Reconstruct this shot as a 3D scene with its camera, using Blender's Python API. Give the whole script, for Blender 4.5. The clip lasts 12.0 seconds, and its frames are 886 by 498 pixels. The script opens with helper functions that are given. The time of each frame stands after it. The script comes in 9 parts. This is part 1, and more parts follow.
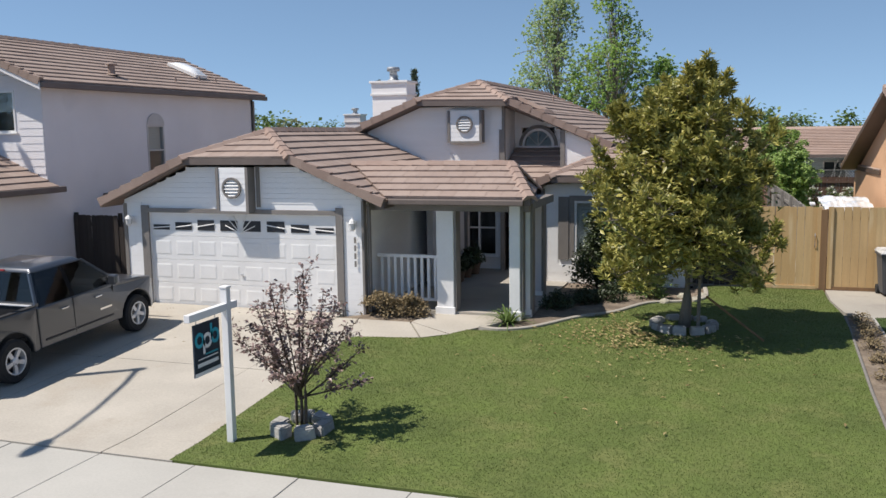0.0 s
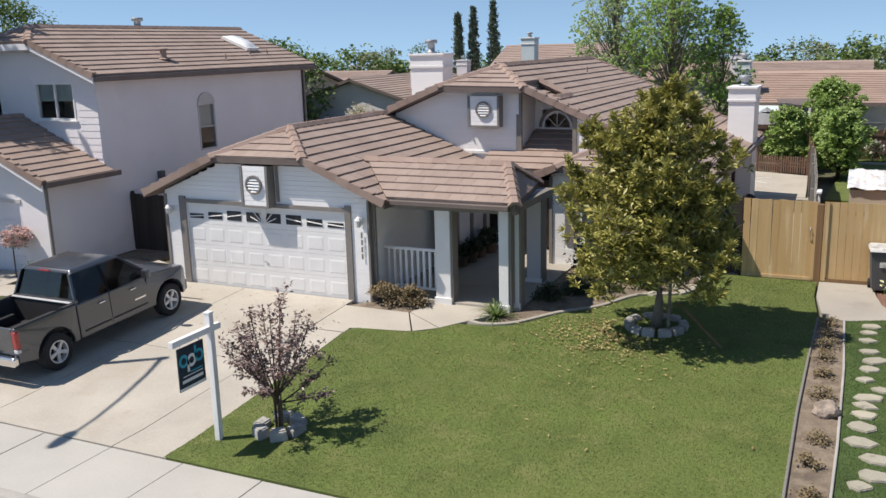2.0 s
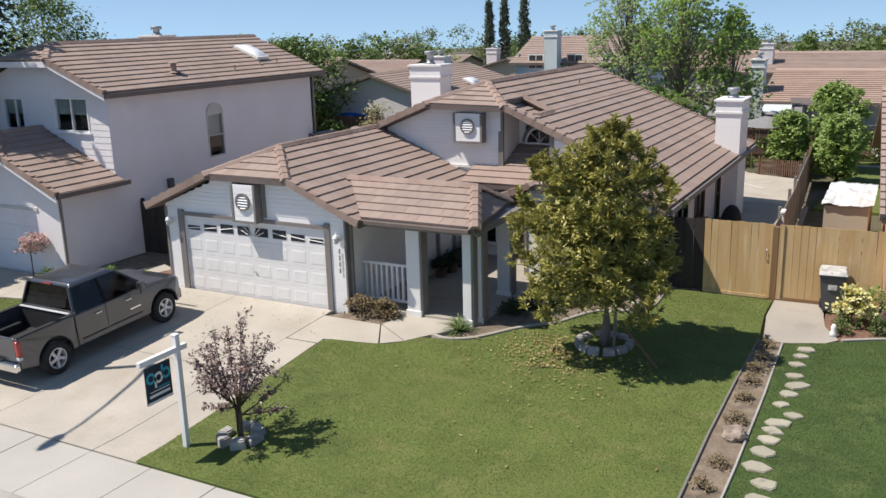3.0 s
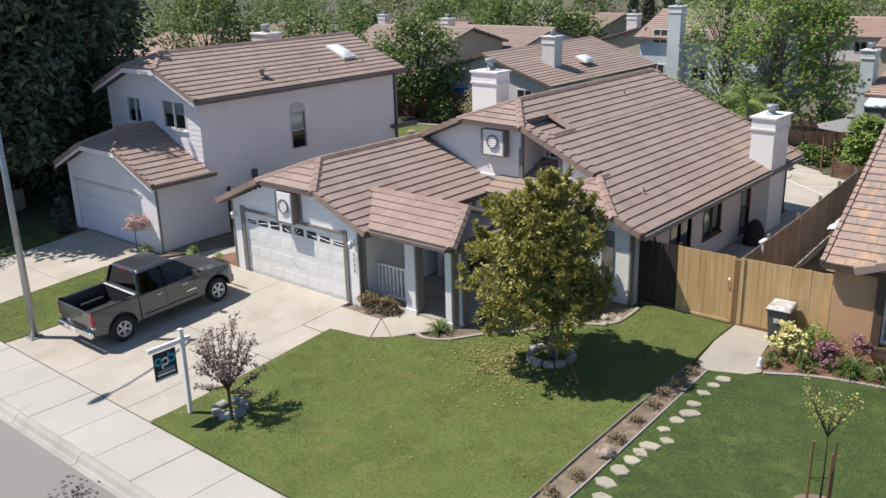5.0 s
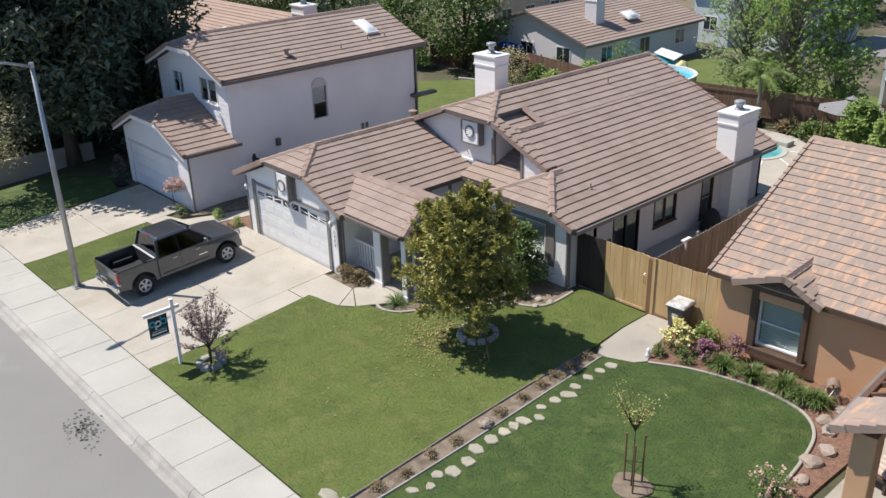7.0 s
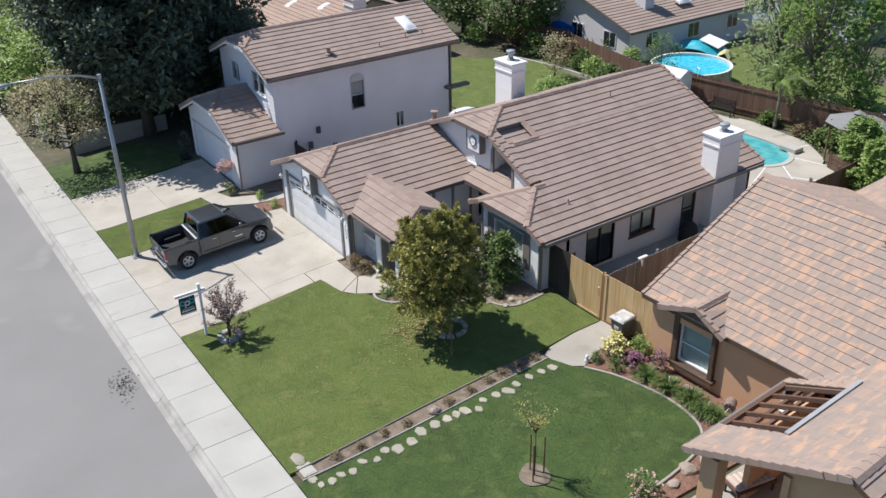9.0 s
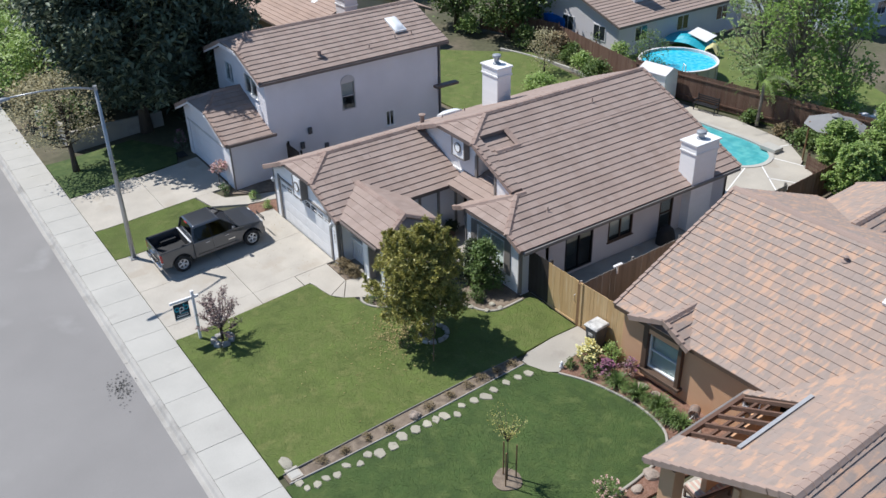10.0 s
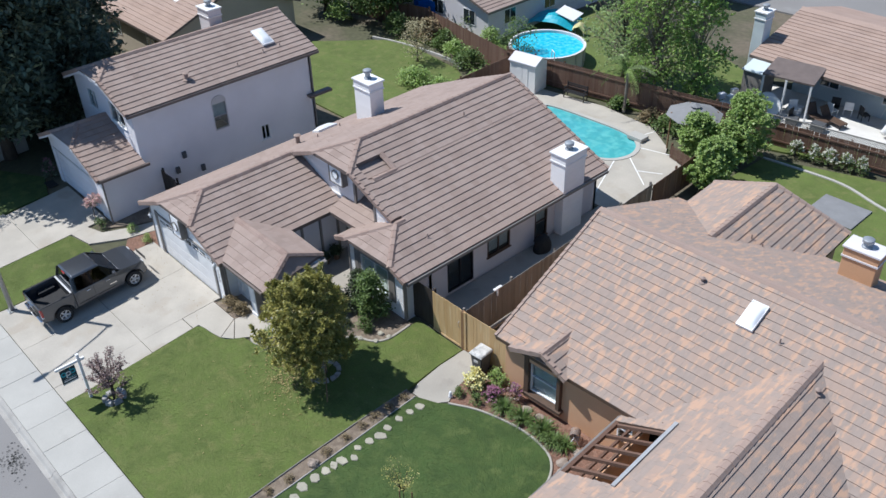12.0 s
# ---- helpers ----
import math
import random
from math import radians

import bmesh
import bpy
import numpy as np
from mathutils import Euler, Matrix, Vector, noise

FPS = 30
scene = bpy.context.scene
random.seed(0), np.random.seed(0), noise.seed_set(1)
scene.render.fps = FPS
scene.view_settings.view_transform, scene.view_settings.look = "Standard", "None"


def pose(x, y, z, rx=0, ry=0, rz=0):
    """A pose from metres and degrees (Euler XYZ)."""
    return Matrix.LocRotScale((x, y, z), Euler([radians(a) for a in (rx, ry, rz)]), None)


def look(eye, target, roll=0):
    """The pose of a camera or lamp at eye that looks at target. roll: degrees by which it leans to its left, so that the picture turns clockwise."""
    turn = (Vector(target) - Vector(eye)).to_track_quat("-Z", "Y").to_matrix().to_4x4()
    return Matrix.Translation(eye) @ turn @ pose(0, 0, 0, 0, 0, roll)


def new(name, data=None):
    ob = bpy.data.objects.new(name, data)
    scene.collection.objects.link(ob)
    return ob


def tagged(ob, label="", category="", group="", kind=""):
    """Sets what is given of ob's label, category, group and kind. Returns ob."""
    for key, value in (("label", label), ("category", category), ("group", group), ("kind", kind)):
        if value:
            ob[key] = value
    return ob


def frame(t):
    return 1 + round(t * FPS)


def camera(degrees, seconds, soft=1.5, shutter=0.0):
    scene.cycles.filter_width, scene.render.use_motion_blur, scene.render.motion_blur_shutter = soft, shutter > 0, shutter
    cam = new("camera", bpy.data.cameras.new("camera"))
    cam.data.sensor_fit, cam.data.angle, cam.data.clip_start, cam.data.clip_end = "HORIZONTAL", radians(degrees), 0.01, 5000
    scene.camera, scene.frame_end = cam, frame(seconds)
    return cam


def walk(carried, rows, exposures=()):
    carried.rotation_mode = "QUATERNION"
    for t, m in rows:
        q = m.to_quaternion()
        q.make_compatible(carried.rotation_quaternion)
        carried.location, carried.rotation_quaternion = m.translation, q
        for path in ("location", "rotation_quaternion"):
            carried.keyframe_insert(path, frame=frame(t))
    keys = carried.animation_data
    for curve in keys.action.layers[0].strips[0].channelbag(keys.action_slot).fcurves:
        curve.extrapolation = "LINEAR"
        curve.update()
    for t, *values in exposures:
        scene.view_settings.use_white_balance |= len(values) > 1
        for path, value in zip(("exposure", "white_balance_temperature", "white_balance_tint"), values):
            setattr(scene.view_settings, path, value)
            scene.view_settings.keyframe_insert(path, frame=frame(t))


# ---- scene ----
cam = camera(53.4, 12.0)
METRES, EYE, TILT, LEAN, TURN = 30.7, 3.5, 0.0, 0.0, 17.9
PATH = [
    (0, (0.953, -1.397, 3.927), (0.319, 0.482, 3.666), -0.8),
    (0.5, (1.435, -1.475, 4.278), (0.717, 0.371, 4.004), -1.0),
    (1, (2.012, -1.562, 4.803), (1.234, 0.252, 4.477), -1.3),
    (1.5, (2.728, -1.621, 5.29), (1.916, 0.165, 4.902), -1.4),
    (2, (3.53, -1.704, 5.934), (2.697, 0.058, 5.487), -1.5),
    (2.5, (4.549, -1.784, 6.503), (3.679, -0.048, 6.025), -1.5),
    (3, (5.744, -1.94, 7.207), (4.821, -0.237, 6.709), -1.5),
    (5, (11.582, -1.563, 9.99), (10.344, -0.121, 9.369), -1.5),
    (5.5, (12.942, -1.376, 10.876), (11.652, -0.011, 10.19), -1.5),
    (6, (14.281, -1.253, 11.713), (12.968, 0.061, 10.972), -1.4),
    (6.5, (15.666, -0.997, 12.587), (14.329, 0.272, 11.809), -1.5),
    (7, (17.222, -0.608, 13.601), (15.858, 0.612, 12.795), -1.6),
    (9, (22.224, 0.644, 18.079), (20.774, 1.641, 17.128), -1.3),
    (9.5, (22.784, 0.832, 19.06), (21.334, 1.8, 18.079), -1.3),
    (10, (23.057, 0.989, 20.08), (21.633, 1.961, 19.067), -1.3),
    (10.5, (22.975, 1.136, 21.058), (21.591, 2.135, 20.015), -1.2),
    (11, (22.779, 1.44, 22.041), (21.441, 2.474, 20.973), -1.3),
    (11.5, (22.672, 1.942, 22.921), (21.389, 3.012, 21.82), -1.6),
    (12, (22.41, 2.39, 23.885), (21.193, 3.49, 22.74), -1.7),
]
walk(cam, [(t, look(eye, target, roll)) for t, eye, target, roll in PATH], exposures=((0.0, 0.30, 6650, 10), (3.0, 0.36, 6780, 11), (7.0, 0.42, 6580, 10), (10.0, 0.33, 6140, 9), (12.0, 0.28, 5900, 8)))

# ---- world, sun, exposure ----
SUN = Vector((4.35, 2.6, -8.07)).normalized()
sun_data = bpy.data.lights.new("sun", "SUN")
sun_data.energy, sun_data.angle, sun_data.color = 4.6, radians(0.53), (1.0, 0.945, 0.875)
sun = new("sun", sun_data)
sun.matrix_world = look((-30, -20, 60), Vector((-30, -20, 60)) + SUN)
world = bpy.data.worlds.new("sky")
scene.world = world
world.use_nodes = True
wn = world.node_tree
sky = wn.nodes.new("ShaderNodeTexSky")
sky.sky_type, sky.sun_disc = "NISHITA", False
sky.sun_elevation = math.asin(-SUN.z)
sky.sun_rotation = math.atan2(-SUN.x, -SUN.y)
sky.altitude = 2500
sky.air_density, sky.dust_density, sky.ozone_density = 1.0, 0.0, 1.6
bg = wn.nodes["Background"]
bg.inputs["Strength"].default_value = 0.14
tint = wn.nodes.new("ShaderNodeMix")
tint.data_type, tint.blend_type = "RGBA", "MULTIPLY"
tint.inputs[0].default_value = 1.0
tint.inputs[7].default_value = (0.97, 0.985, 0.91, 1)
coord = wn.nodes.new("ShaderNodeTexCoord")
lift = wn.nodes.new("ShaderNodeVectorMath")
lift.operation = "ADD"
lift.inputs[1].default_value = (0, 0, 0.16)
wn.links.new(coord.outputs["Generated"], lift.inputs[0])
wn.links.new(lift.outputs[0], sky.inputs["Vector"])
wn.links.new(sky.outputs[0], tint.inputs[6])
wn.links.new(tint.outputs[2], bg.inputs["Color"])


# ---- materials ----
def rgb(c, k=1.0):
    return (min(c[0] * k, 1), min(c[1] * k, 1), min(c[2] * k, 1), 1)


def material(name, base, rough=0.7, var=0.15, big=1.2, fine=40.0, bump=0.15, metal=0.0, other=None, rnd=0.0,
             stretch=(1, 1, 1), coat=0.0, trans=0.0, stain=None, stain_at=0.62, stain_scale=0.6, spec=0.5, speck=0.0, sharp=None):
    """Base colour varied at two scales in world space, with fine relief; rnd shifts each piece toward the other colour."""
    m = bpy.data.materials.new(name)
    m.use_nodes = True
    nt = m.node_tree
    n, l = nt.nodes, nt.links
    p = n["Principled BSDF"]
    geo = n.new("ShaderNodeNewGeometry")
    mp = n.new("ShaderNodeMapping")
    mp.inputs["Scale"].default_value = stretch
    l.new(geo.outputs["Position"], mp.inputs["Vector"])

    def noise_at(scale, detail):
        t = n.new("ShaderNodeTexNoise")
        t.inputs["Scale"].default_value, t.inputs["Detail"].default_value = scale, detail
        l.new(mp.outputs[0], t.inputs["Vector"])
        return t.outputs["Fac"]

    def mix(fac, a, b, how="MIX"):
        x = n.new("ShaderNodeMix")
        x.data_type, x.blend_type = "RGBA", how
        for sock, v in ((x.inputs[0], fac), (x.inputs[6], a), (x.inputs[7], b)):
            if isinstance(v, (float, int, tuple)):
                sock.default_value = v
            else:
                l.new(v, sock)
        return x.outputs[2]

    def ramp(fac, a, b):
        r = n.new("ShaderNodeMapRange")
        r.inputs["From Min"].default_value, r.inputs["From Max"].default_value = a, b
        l.new(fac, r.inputs["Value"])
        return r.outputs[0]

    nb, nf = noise_at(big, 4.0), noise_at(fine, 3.0)
    col = mix(ramp(nb, 0.3, 0.7), rgb(base, 1 - var), rgb(base, 1 + var))
    if other is not None:
        if rnd > 0:
            oi = n.new("ShaderNodeObjectInfo")
            add = n.new("ShaderNodeMath")
            add.operation = "ADD"
            l.new(geo.outputs["Random Per Island"], add.inputs[0])
            l.new(oi.outputs["Random"], add.inputs[1])
            fr = n.new("ShaderNodeMath")
            fr.operation = "FRACT"
            l.new(add.outputs[0], fr.inputs[0])
            sc = n.new("ShaderNodeMath")
            sc.operation = "MULTIPLY"
            sc.inputs[1].default_value = rnd
            l.new(fr.outputs[0] if sharp is None else ramp(fr.outputs[0], *sharp), sc.inputs[0])
            col = mix(sc.outputs[0], col, rgb(other))
        else:
            col = mix(ramp(noise_at(big * 2.7, 5.0), 0.45, 0.65), col, rgb(other))
    if stain is not None:
        col = mix(ramp(noise_at(stain_scale, 6.0), stain_at, stain_at + 0.12), col, rgb(stain))
    gray = mix(ramp(nf, 0.25, 0.75), (1 - var * 1.2 - speck,) * 3 + (1,), (1 + 0 * var,) * 3 + (1,))
    col = mix(1.0, col, gray, "MULTIPLY")
    l.new(col, p.inputs["Base Color"])
    p.inputs["Roughness"].default_value, p.inputs["Metallic"].default_value = rough, metal
    p.inputs["Specular IOR Level"].default_value = spec
    p.inputs["Coat Weight"].default_value = coat
    if bump > 0:
        bn = n.new("ShaderNodeBump")
        bn.inputs["Strength"].default_value, bn.inputs["Distance"].default_value = bump, 0.02
        l.new(nf, bn.inputs["Height"])
        l.new(bn.outputs[0], p.inputs["Normal"])
    if trans > 0:
        tr = n.new("ShaderNodeBsdfTranslucent")
        l.new(col, tr.inputs["Color"])
        ms = n.new("ShaderNodeMixShader")
        ms.inputs[0].default_value = trans
        l.new(p.outputs[0], ms.inputs[1])
        l.new(tr.outputs[0], ms.inputs[2])
        l.new(ms.outputs[0], n["Material Output"].inputs["Surface"])
    return m


def glass(name, tint=(0.8, 0.9, 0.92), rough=0.02):
    m = bpy.data.materials.new(name)
    m.use_nodes = True
    p = m.node_tree.nodes["Principled BSDF"]
    p.inputs["Base Color"].default_value = rgb(tint)
    p.inputs["Roughness"].default_value = rough
    p.inputs["Transmission Weight"].default_value = 1.0
    p.inputs["IOR"].default_value = 1.45
    return m


M_SOIL = material("dry_soil", (0.20, 0.155, 0.115), 0.95, 0.28, 1.6, 25, 0.6, other=(0.27, 0.215, 0.16))
M_GROUND = material("far_ground", (0.10, 0.10, 0.055), 0.95, 0.3, 0.08, 3, 0.3, other=(0.17, 0.14, 0.10))
M_LAWN = material("mown_lawn", (0.113, 0.153, 0.032), 0.9, 0.2, 0.8, 16, 0.4, other=(0.13, 0.162, 0.04), stain=(0.156, 0.176, 0.05), stain_at=0.55, stain_scale=1.7, speck=0.07)
M_BLADE = material("grass_blades", (0.112, 0.154, 0.032), 0.75, 0.22, 0.8, 8, 0, other=(0.168, 0.206, 0.058), rnd=0.75, trans=0.3)
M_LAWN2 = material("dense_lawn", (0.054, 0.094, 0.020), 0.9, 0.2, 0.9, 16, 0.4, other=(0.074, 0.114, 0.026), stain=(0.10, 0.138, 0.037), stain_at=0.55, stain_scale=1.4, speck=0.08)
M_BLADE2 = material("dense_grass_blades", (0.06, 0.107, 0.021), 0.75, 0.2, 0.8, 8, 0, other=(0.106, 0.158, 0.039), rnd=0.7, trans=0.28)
M_CONC = material("pale_concrete", (0.44, 0.403, 0.348), 0.85, 0.10, 0.8, 30, 0.14, stain=(0.40, 0.355, 0.295), stain_at=0.56, stain_scale=0.7, speck=0.04)
M_PATH = material("worn_path_concrete", (0.36, 0.33, 0.285), 0.88, 0.08, 0.7, 30, 0.15, stain=(0.30, 0.27, 0.235), stain_at=0.58, stain_scale=0.9)
M_WALKC = material("sidewalk_concrete", (0.432, 0.417, 0.383), 0.85, 0.08, 0.7, 30, 0.12, stain=(0.38, 0.36, 0.33), stain_at=0.63, stain_scale=0.9, rnd=0.35, other=(0.42, 0.40, 0.36))
M_CURB = material("kerb_concrete", (0.40, 0.38, 0.35), 0.85, 0.12, 0.9, 30, 0.15, stain=(0.27, 0.255, 0.235), stain_at=0.55)
M_ASPH = material("grey_asphalt", (0.252, 0.24, 0.232), 0.9, 0.07, 0.25, 70, 0.25, stain=(0.31, 0.30, 0.29), stain_scale=0.3, speck=0.1)
M_PATCH = material("oil_stain_asphalt", (0.13, 0.125, 0.12), 0.9, 0.25, 5, 40, 0.2)
M_STUC = material("pale_stucco", (0.66, 0.635, 0.645), 0.9, 0.05, 0.5, 55, 0.35, stain=(0.54, 0.52, 0.53), stain_at=0.64, stain_scale=0.5)
M_STUC2 = material("blue_grey_stucco", (0.775, 0.75, 0.765), 0.9, 0.05, 0.5, 55, 0.35, stain=(0.70, 0.675, 0.69), stain_at=0.62, stain_scale=0.4)
M_SIDE = material("white_painted_siding", (0.86, 0.85, 0.845), 0.55, 0.03, 1.5, 35, 0.05, stretch=(0.3, 1, 3), stain=(0.76, 0.745, 0.735), stain_at=0.66)
M_WHITE = material("white_paint", (0.78, 0.77, 0.76), 0.5, 0.04, 2, 30, 0.05)
M_TRIM = material("taupe_trim_paint", (0.215, 0.195, 0.18), 0.6, 0.10, 2, 25, 0.08)
M_FASC = material("brown_fascia_paint", (0.16, 0.125, 0.11), 0.6, 0.12, 2, 25, 0.08)
M_SOFF = material("soffit_paint", (0.55, 0.53, 0.52), 0.7, 0.06, 2, 25, 0.05)
M_PATIO = material("bleached_patio_concrete", (0.66, 0.64, 0.60), 0.85, 0.08, 0.8, 30, 0.12, stain=(0.55, 0.53, 0.49), stain_at=0.58)
M_TILE = material("brown_concrete_tile", (0.305, 0.228, 0.192), 0.85, 0.11, 0.9, 35, 0.25, other=(0.375, 0.292, 0.252), rnd=0.6, stain=(0.27, 0.20, 0.172), stain_at=0.66, stain_scale=0.7)
M_CAP = material("brown_cap_tile", (0.29, 0.205, 0.17), 0.85, 0.12, 0.9, 35, 0.25, other=(0.37, 0.275, 0.23), rnd=0.8)
M_TILE2 = material("blended_terracotta_tile", (0.31, 0.248, 0.212), 0.85, 0.07, 1.3, 35, 0.25, other=(0.41, 0.285, 0.218), rnd=0.6, sharp=(0.3, 1.0), stretch=(6.0, 1.8, 1.8), stain=(0.475, 0.31, 0.218), stain_at=0.51, stain_scale=0.9)
M_CAP2 = material("blended_cap_tile", (0.335, 0.25, 0.21), 0.85, 0.10, 0.8, 35, 0.25, other=(0.385, 0.275, 0.218), rnd=0.6)
M_TILE3 = material("tan_concrete_tile", (0.345, 0.245, 0.195), 0.85, 0.12, 0.9, 35, 0.2, other=(0.40, 0.295, 0.245), rnd=0.7)
M_ORANGE = material("orange_stucco", (0.60, 0.355, 0.205), 0.9, 0.06, 0.6, 50, 0.35, stain=(0.55, 0.32, 0.185), stain_at=0.64)
# Leaf colour kept near black to deepen the shade of court and bed.
M_POT = material("shade_dark_leaves", (0.03, 0.045, 0.018), 0.5, 0.2, 2, 9, 0, other=(0.07, 0.095, 0.035), rnd=0.9, trans=0.08)
M_TEAL = material("teal_canvas", (0.02, 0.26, 0.30), 0.6, 0.12, 2, 20, 0.1)
M_NET = material("black_safety_net", (0.05, 0.05, 0.055), 0.8, 0.1, 2, 20, 0)
M_BROWN = material("dark_brown_trim", (0.10, 0.062, 0.042), 0.6, 0.12, 3, 30, 0.1)
M_TAN = material("tan_stucco", (0.48, 0.41, 0.32), 0.9, 0.05, 0.5, 50, 0.3)
M_CEDAR = material("new_cedar_boards", (0.60, 0.42, 0.215), 0.75, 0.13, 2.0, 30, 0.15, other=(0.52, 0.335, 0.15), rnd=0.95, stretch=(6, 6, 0.5), stain=(0.64, 0.49, 0.29), stain_at=0.58, stain_scale=0.8)
M_CEDARD = material("stained_cedar_post", (0.22, 0.125, 0.06), 0.75, 0.12, 2.0, 30, 0.15, stretch=(6, 6, 0.5))
M_GREYW = material("weathered_grey_boards", (0.20, 0.185, 0.168), 0.9, 0.18, 2.0, 30, 0.3, other=(0.29, 0.27, 0.245), rnd=0.8, stretch=(6, 6, 0.5))
# Near-black board colour holds the shade these fences and the gate stand in.
M_BLACKW = material("shade_dark_boards", (0.035, 0.026, 0.022), 0.85, 0.2, 2.0, 30, 0.3, other=(0.05, 0.04, 0.034), rnd=0.8, stretch=(6, 6, 0.5))
M_REDW = material("old_redwood_boards", (0.14, 0.075, 0.05), 0.9, 0.18, 2.0, 30, 0.3, other=(0.20, 0.125, 0.09), rnd=0.9, stretch=(6, 6, 0.5))
M_BARK = material("grey_bark", (0.26, 0.22, 0.18), 0.95, 0.2, 6, 40, 0.6, stretch=(1, 1, 0.4))
M_BARKD = material("dark_bark", (0.10, 0.075, 0.055), 0.95, 0.25, 6, 40, 0.6, stretch=(1, 1, 0.4))
M_LEAF = material("olive_green_leaves", (0.19, 0.215, 0.05), 0.42, 0.2, 2.0, 9, 0, other=(0.62, 0.55, 0.17), rnd=0.95, trans=0.25)
# The pale pink second colour paints a sheen onto some of the leaves.
M_PLUM = material("purple_plum_leaves", (0.10, 0.06, 0.058), 0.4, 0.2, 2.5, 9, 0, other=(0.46, 0.33, 0.30), rnd=0.95, trans=0.16)
M_LIME = material("fresh_green_leaves", (0.28, 0.41, 0.10), 0.5, 0.2, 0.7, 6, 0, other=(0.44, 0.56, 0.20), rnd=0.9, trans=0.35)
M_BIRCH = material("airy_birch_leaves", (0.38, 0.51, 0.19), 0.5, 0.2, 0.7, 6, 0, other=(0.58, 0.68, 0.36), rnd=0.95, trans=0.5)
M_BIRCH2 = material("fresh_birch_leaves", (0.31, 0.48, 0.11), 0.5, 0.2, 0.7, 6, 0, other=(0.52, 0.67, 0.22), rnd=0.95, trans=0.5)
M_MID = material("mid_green_leaves", (0.10, 0.17, 0.042), 0.55, 0.25, 0.8, 6, 0, other=(0.21, 0.29, 0.085), rnd=0.9, trans=0.3)
M_DARK = material("dark_evergreen_leaves", (0.10, 0.135, 0.09), 0.6, 0.3, 0.5, 5, 0, other=(0.23, 0.285, 0.175), rnd=0.95, sharp=(0.25, 1.0), trans=0.15)
M_DRYL = material("dry_brown_foliage", (0.22, 0.17, 0.09), 0.8, 0.2, 4, 9, 0, other=(0.34, 0.26, 0.145), rnd=0.9, trans=0.15)
M_SILV = material("sandy_blossom_foliage", (0.36, 0.32, 0.18), 0.8, 0.2, 2, 9, 0, other=(0.52, 0.47, 0.29), rnd=0.9, trans=0.25)
# Distance haze is put into this paler olive leaf colour.
M_OLIVE = material("hazy_olive_foliage", (0.17, 0.20, 0.09), 0.7, 0.2, 0.4, 6, 0, other=(0.29, 0.31, 0.15), rnd=0.9, trans=0.25)
M_FALL = material("fallen_leaves", (0.24, 0.17, 0.07), 0.8, 0.2, 4, 9, 0, other=(0.56, 0.46, 0.22), rnd=0.95, trans=0.1)
M_YEL = material("yellow_petals", (0.78, 0.70, 0.24), 0.6, 0.1, 4, 9, 0, other=(0.82, 0.79, 0.52), rnd=0.8, trans=0.2)
M_PINK = material("mauve_petals", (0.36, 0.13, 0.24), 0.6, 0.15, 4, 9, 0, other=(0.48, 0.24, 0.33), rnd=0.8, trans=0.2)
M_ROSE = material("pale_pink_petals", (0.62, 0.36, 0.30), 0.6, 0.15, 4, 9, 0, other=(0.72, 0.55, 0.46), rnd=0.9, trans=0.2)
M_BLUSH = material("blush_petals", (0.72, 0.42, 0.42), 0.6, 0.15, 4, 9, 0, other=(0.82, 0.68, 0.62), rnd=0.9, trans=0.3)
M_WFLO = material("white_petals", (0.75, 0.73, 0.66), 0.6, 0.1, 4, 9, 0, other=(0.6, 0.6, 0.5), rnd=0.8, trans=0.2)
M_STONE = material("pale_grey_stone", (0.43, 0.415, 0.39), 0.9, 0.15, 5, 25, 0.5, other=(0.33, 0.315, 0.30), rnd=0.7, stain=(0.27, 0.26, 0.24), stain_at=0.6, stain_scale=6)
M_FLAG = material("buff_flagstone", (0.41, 0.38, 0.30), 0.9, 0.14, 3, 25, 0.35, other=(0.33, 0.305, 0.245), rnd=0.8, stain=(0.27, 0.255, 0.2), stain_at=0.58, stain_scale=5)
M_ROCK = material("brown_rock", (0.33, 0.265, 0.215), 0.9, 0.2, 4, 20, 0.6, other=(0.42, 0.35, 0.30), rnd=0.6)
M_MULCH = material("red_bark_mulch", (0.21, 0.11, 0.075), 0.95, 0.3, 6, 40, 0.9, other=(0.30, 0.18, 0.13))
M_FLUE = material("dull_steel", (0.34, 0.36, 0.385), 0.55, 0.12, 4, 30, 0.05, metal=0.4)
M_FLASH = material("dull_flashing", (0.42, 0.42, 0.425), 0.5, 0.08, 3, 30, 0.03, metal=0.2)
M_METAL = material("galvanised_steel", (0.42, 0.43, 0.44), 0.45, 0.1, 3, 30, 0.05, metal=0.8)
M_DKMET = material("dark_metal", (0.05, 0.05, 0.055), 0.5, 0.15, 4, 30, 0.05, metal=0.6)
M_CHROME = material("chrome", (0.72, 0.72, 0.73), 0.15, 0.04, 4, 30, 0, metal=1.0)
M_ALLOY = material("silver_alloy", (0.66, 0.66, 0.67), 0.35, 0.05, 4, 30, 0, metal=0.35)
M_RUBBER = material("black_rubber", (0.02, 0.02, 0.021), 0.85, 0.15, 8, 60, 0.2)
M_TRUCK = material("dark_grey_car_paint", (0.088, 0.094, 0.108), 0.28, 0.04, 1, 90, 0, metal=0.55, coat=0.8)
M_LINER = material("black_bed_liner", (0.018, 0.018, 0.02), 0.8, 0.15, 6, 60, 0.3)
M_RED = material("red_lens", (0.38, 0.02, 0.02), 0.2, 0.08, 6, 30, 0, coat=0.6)
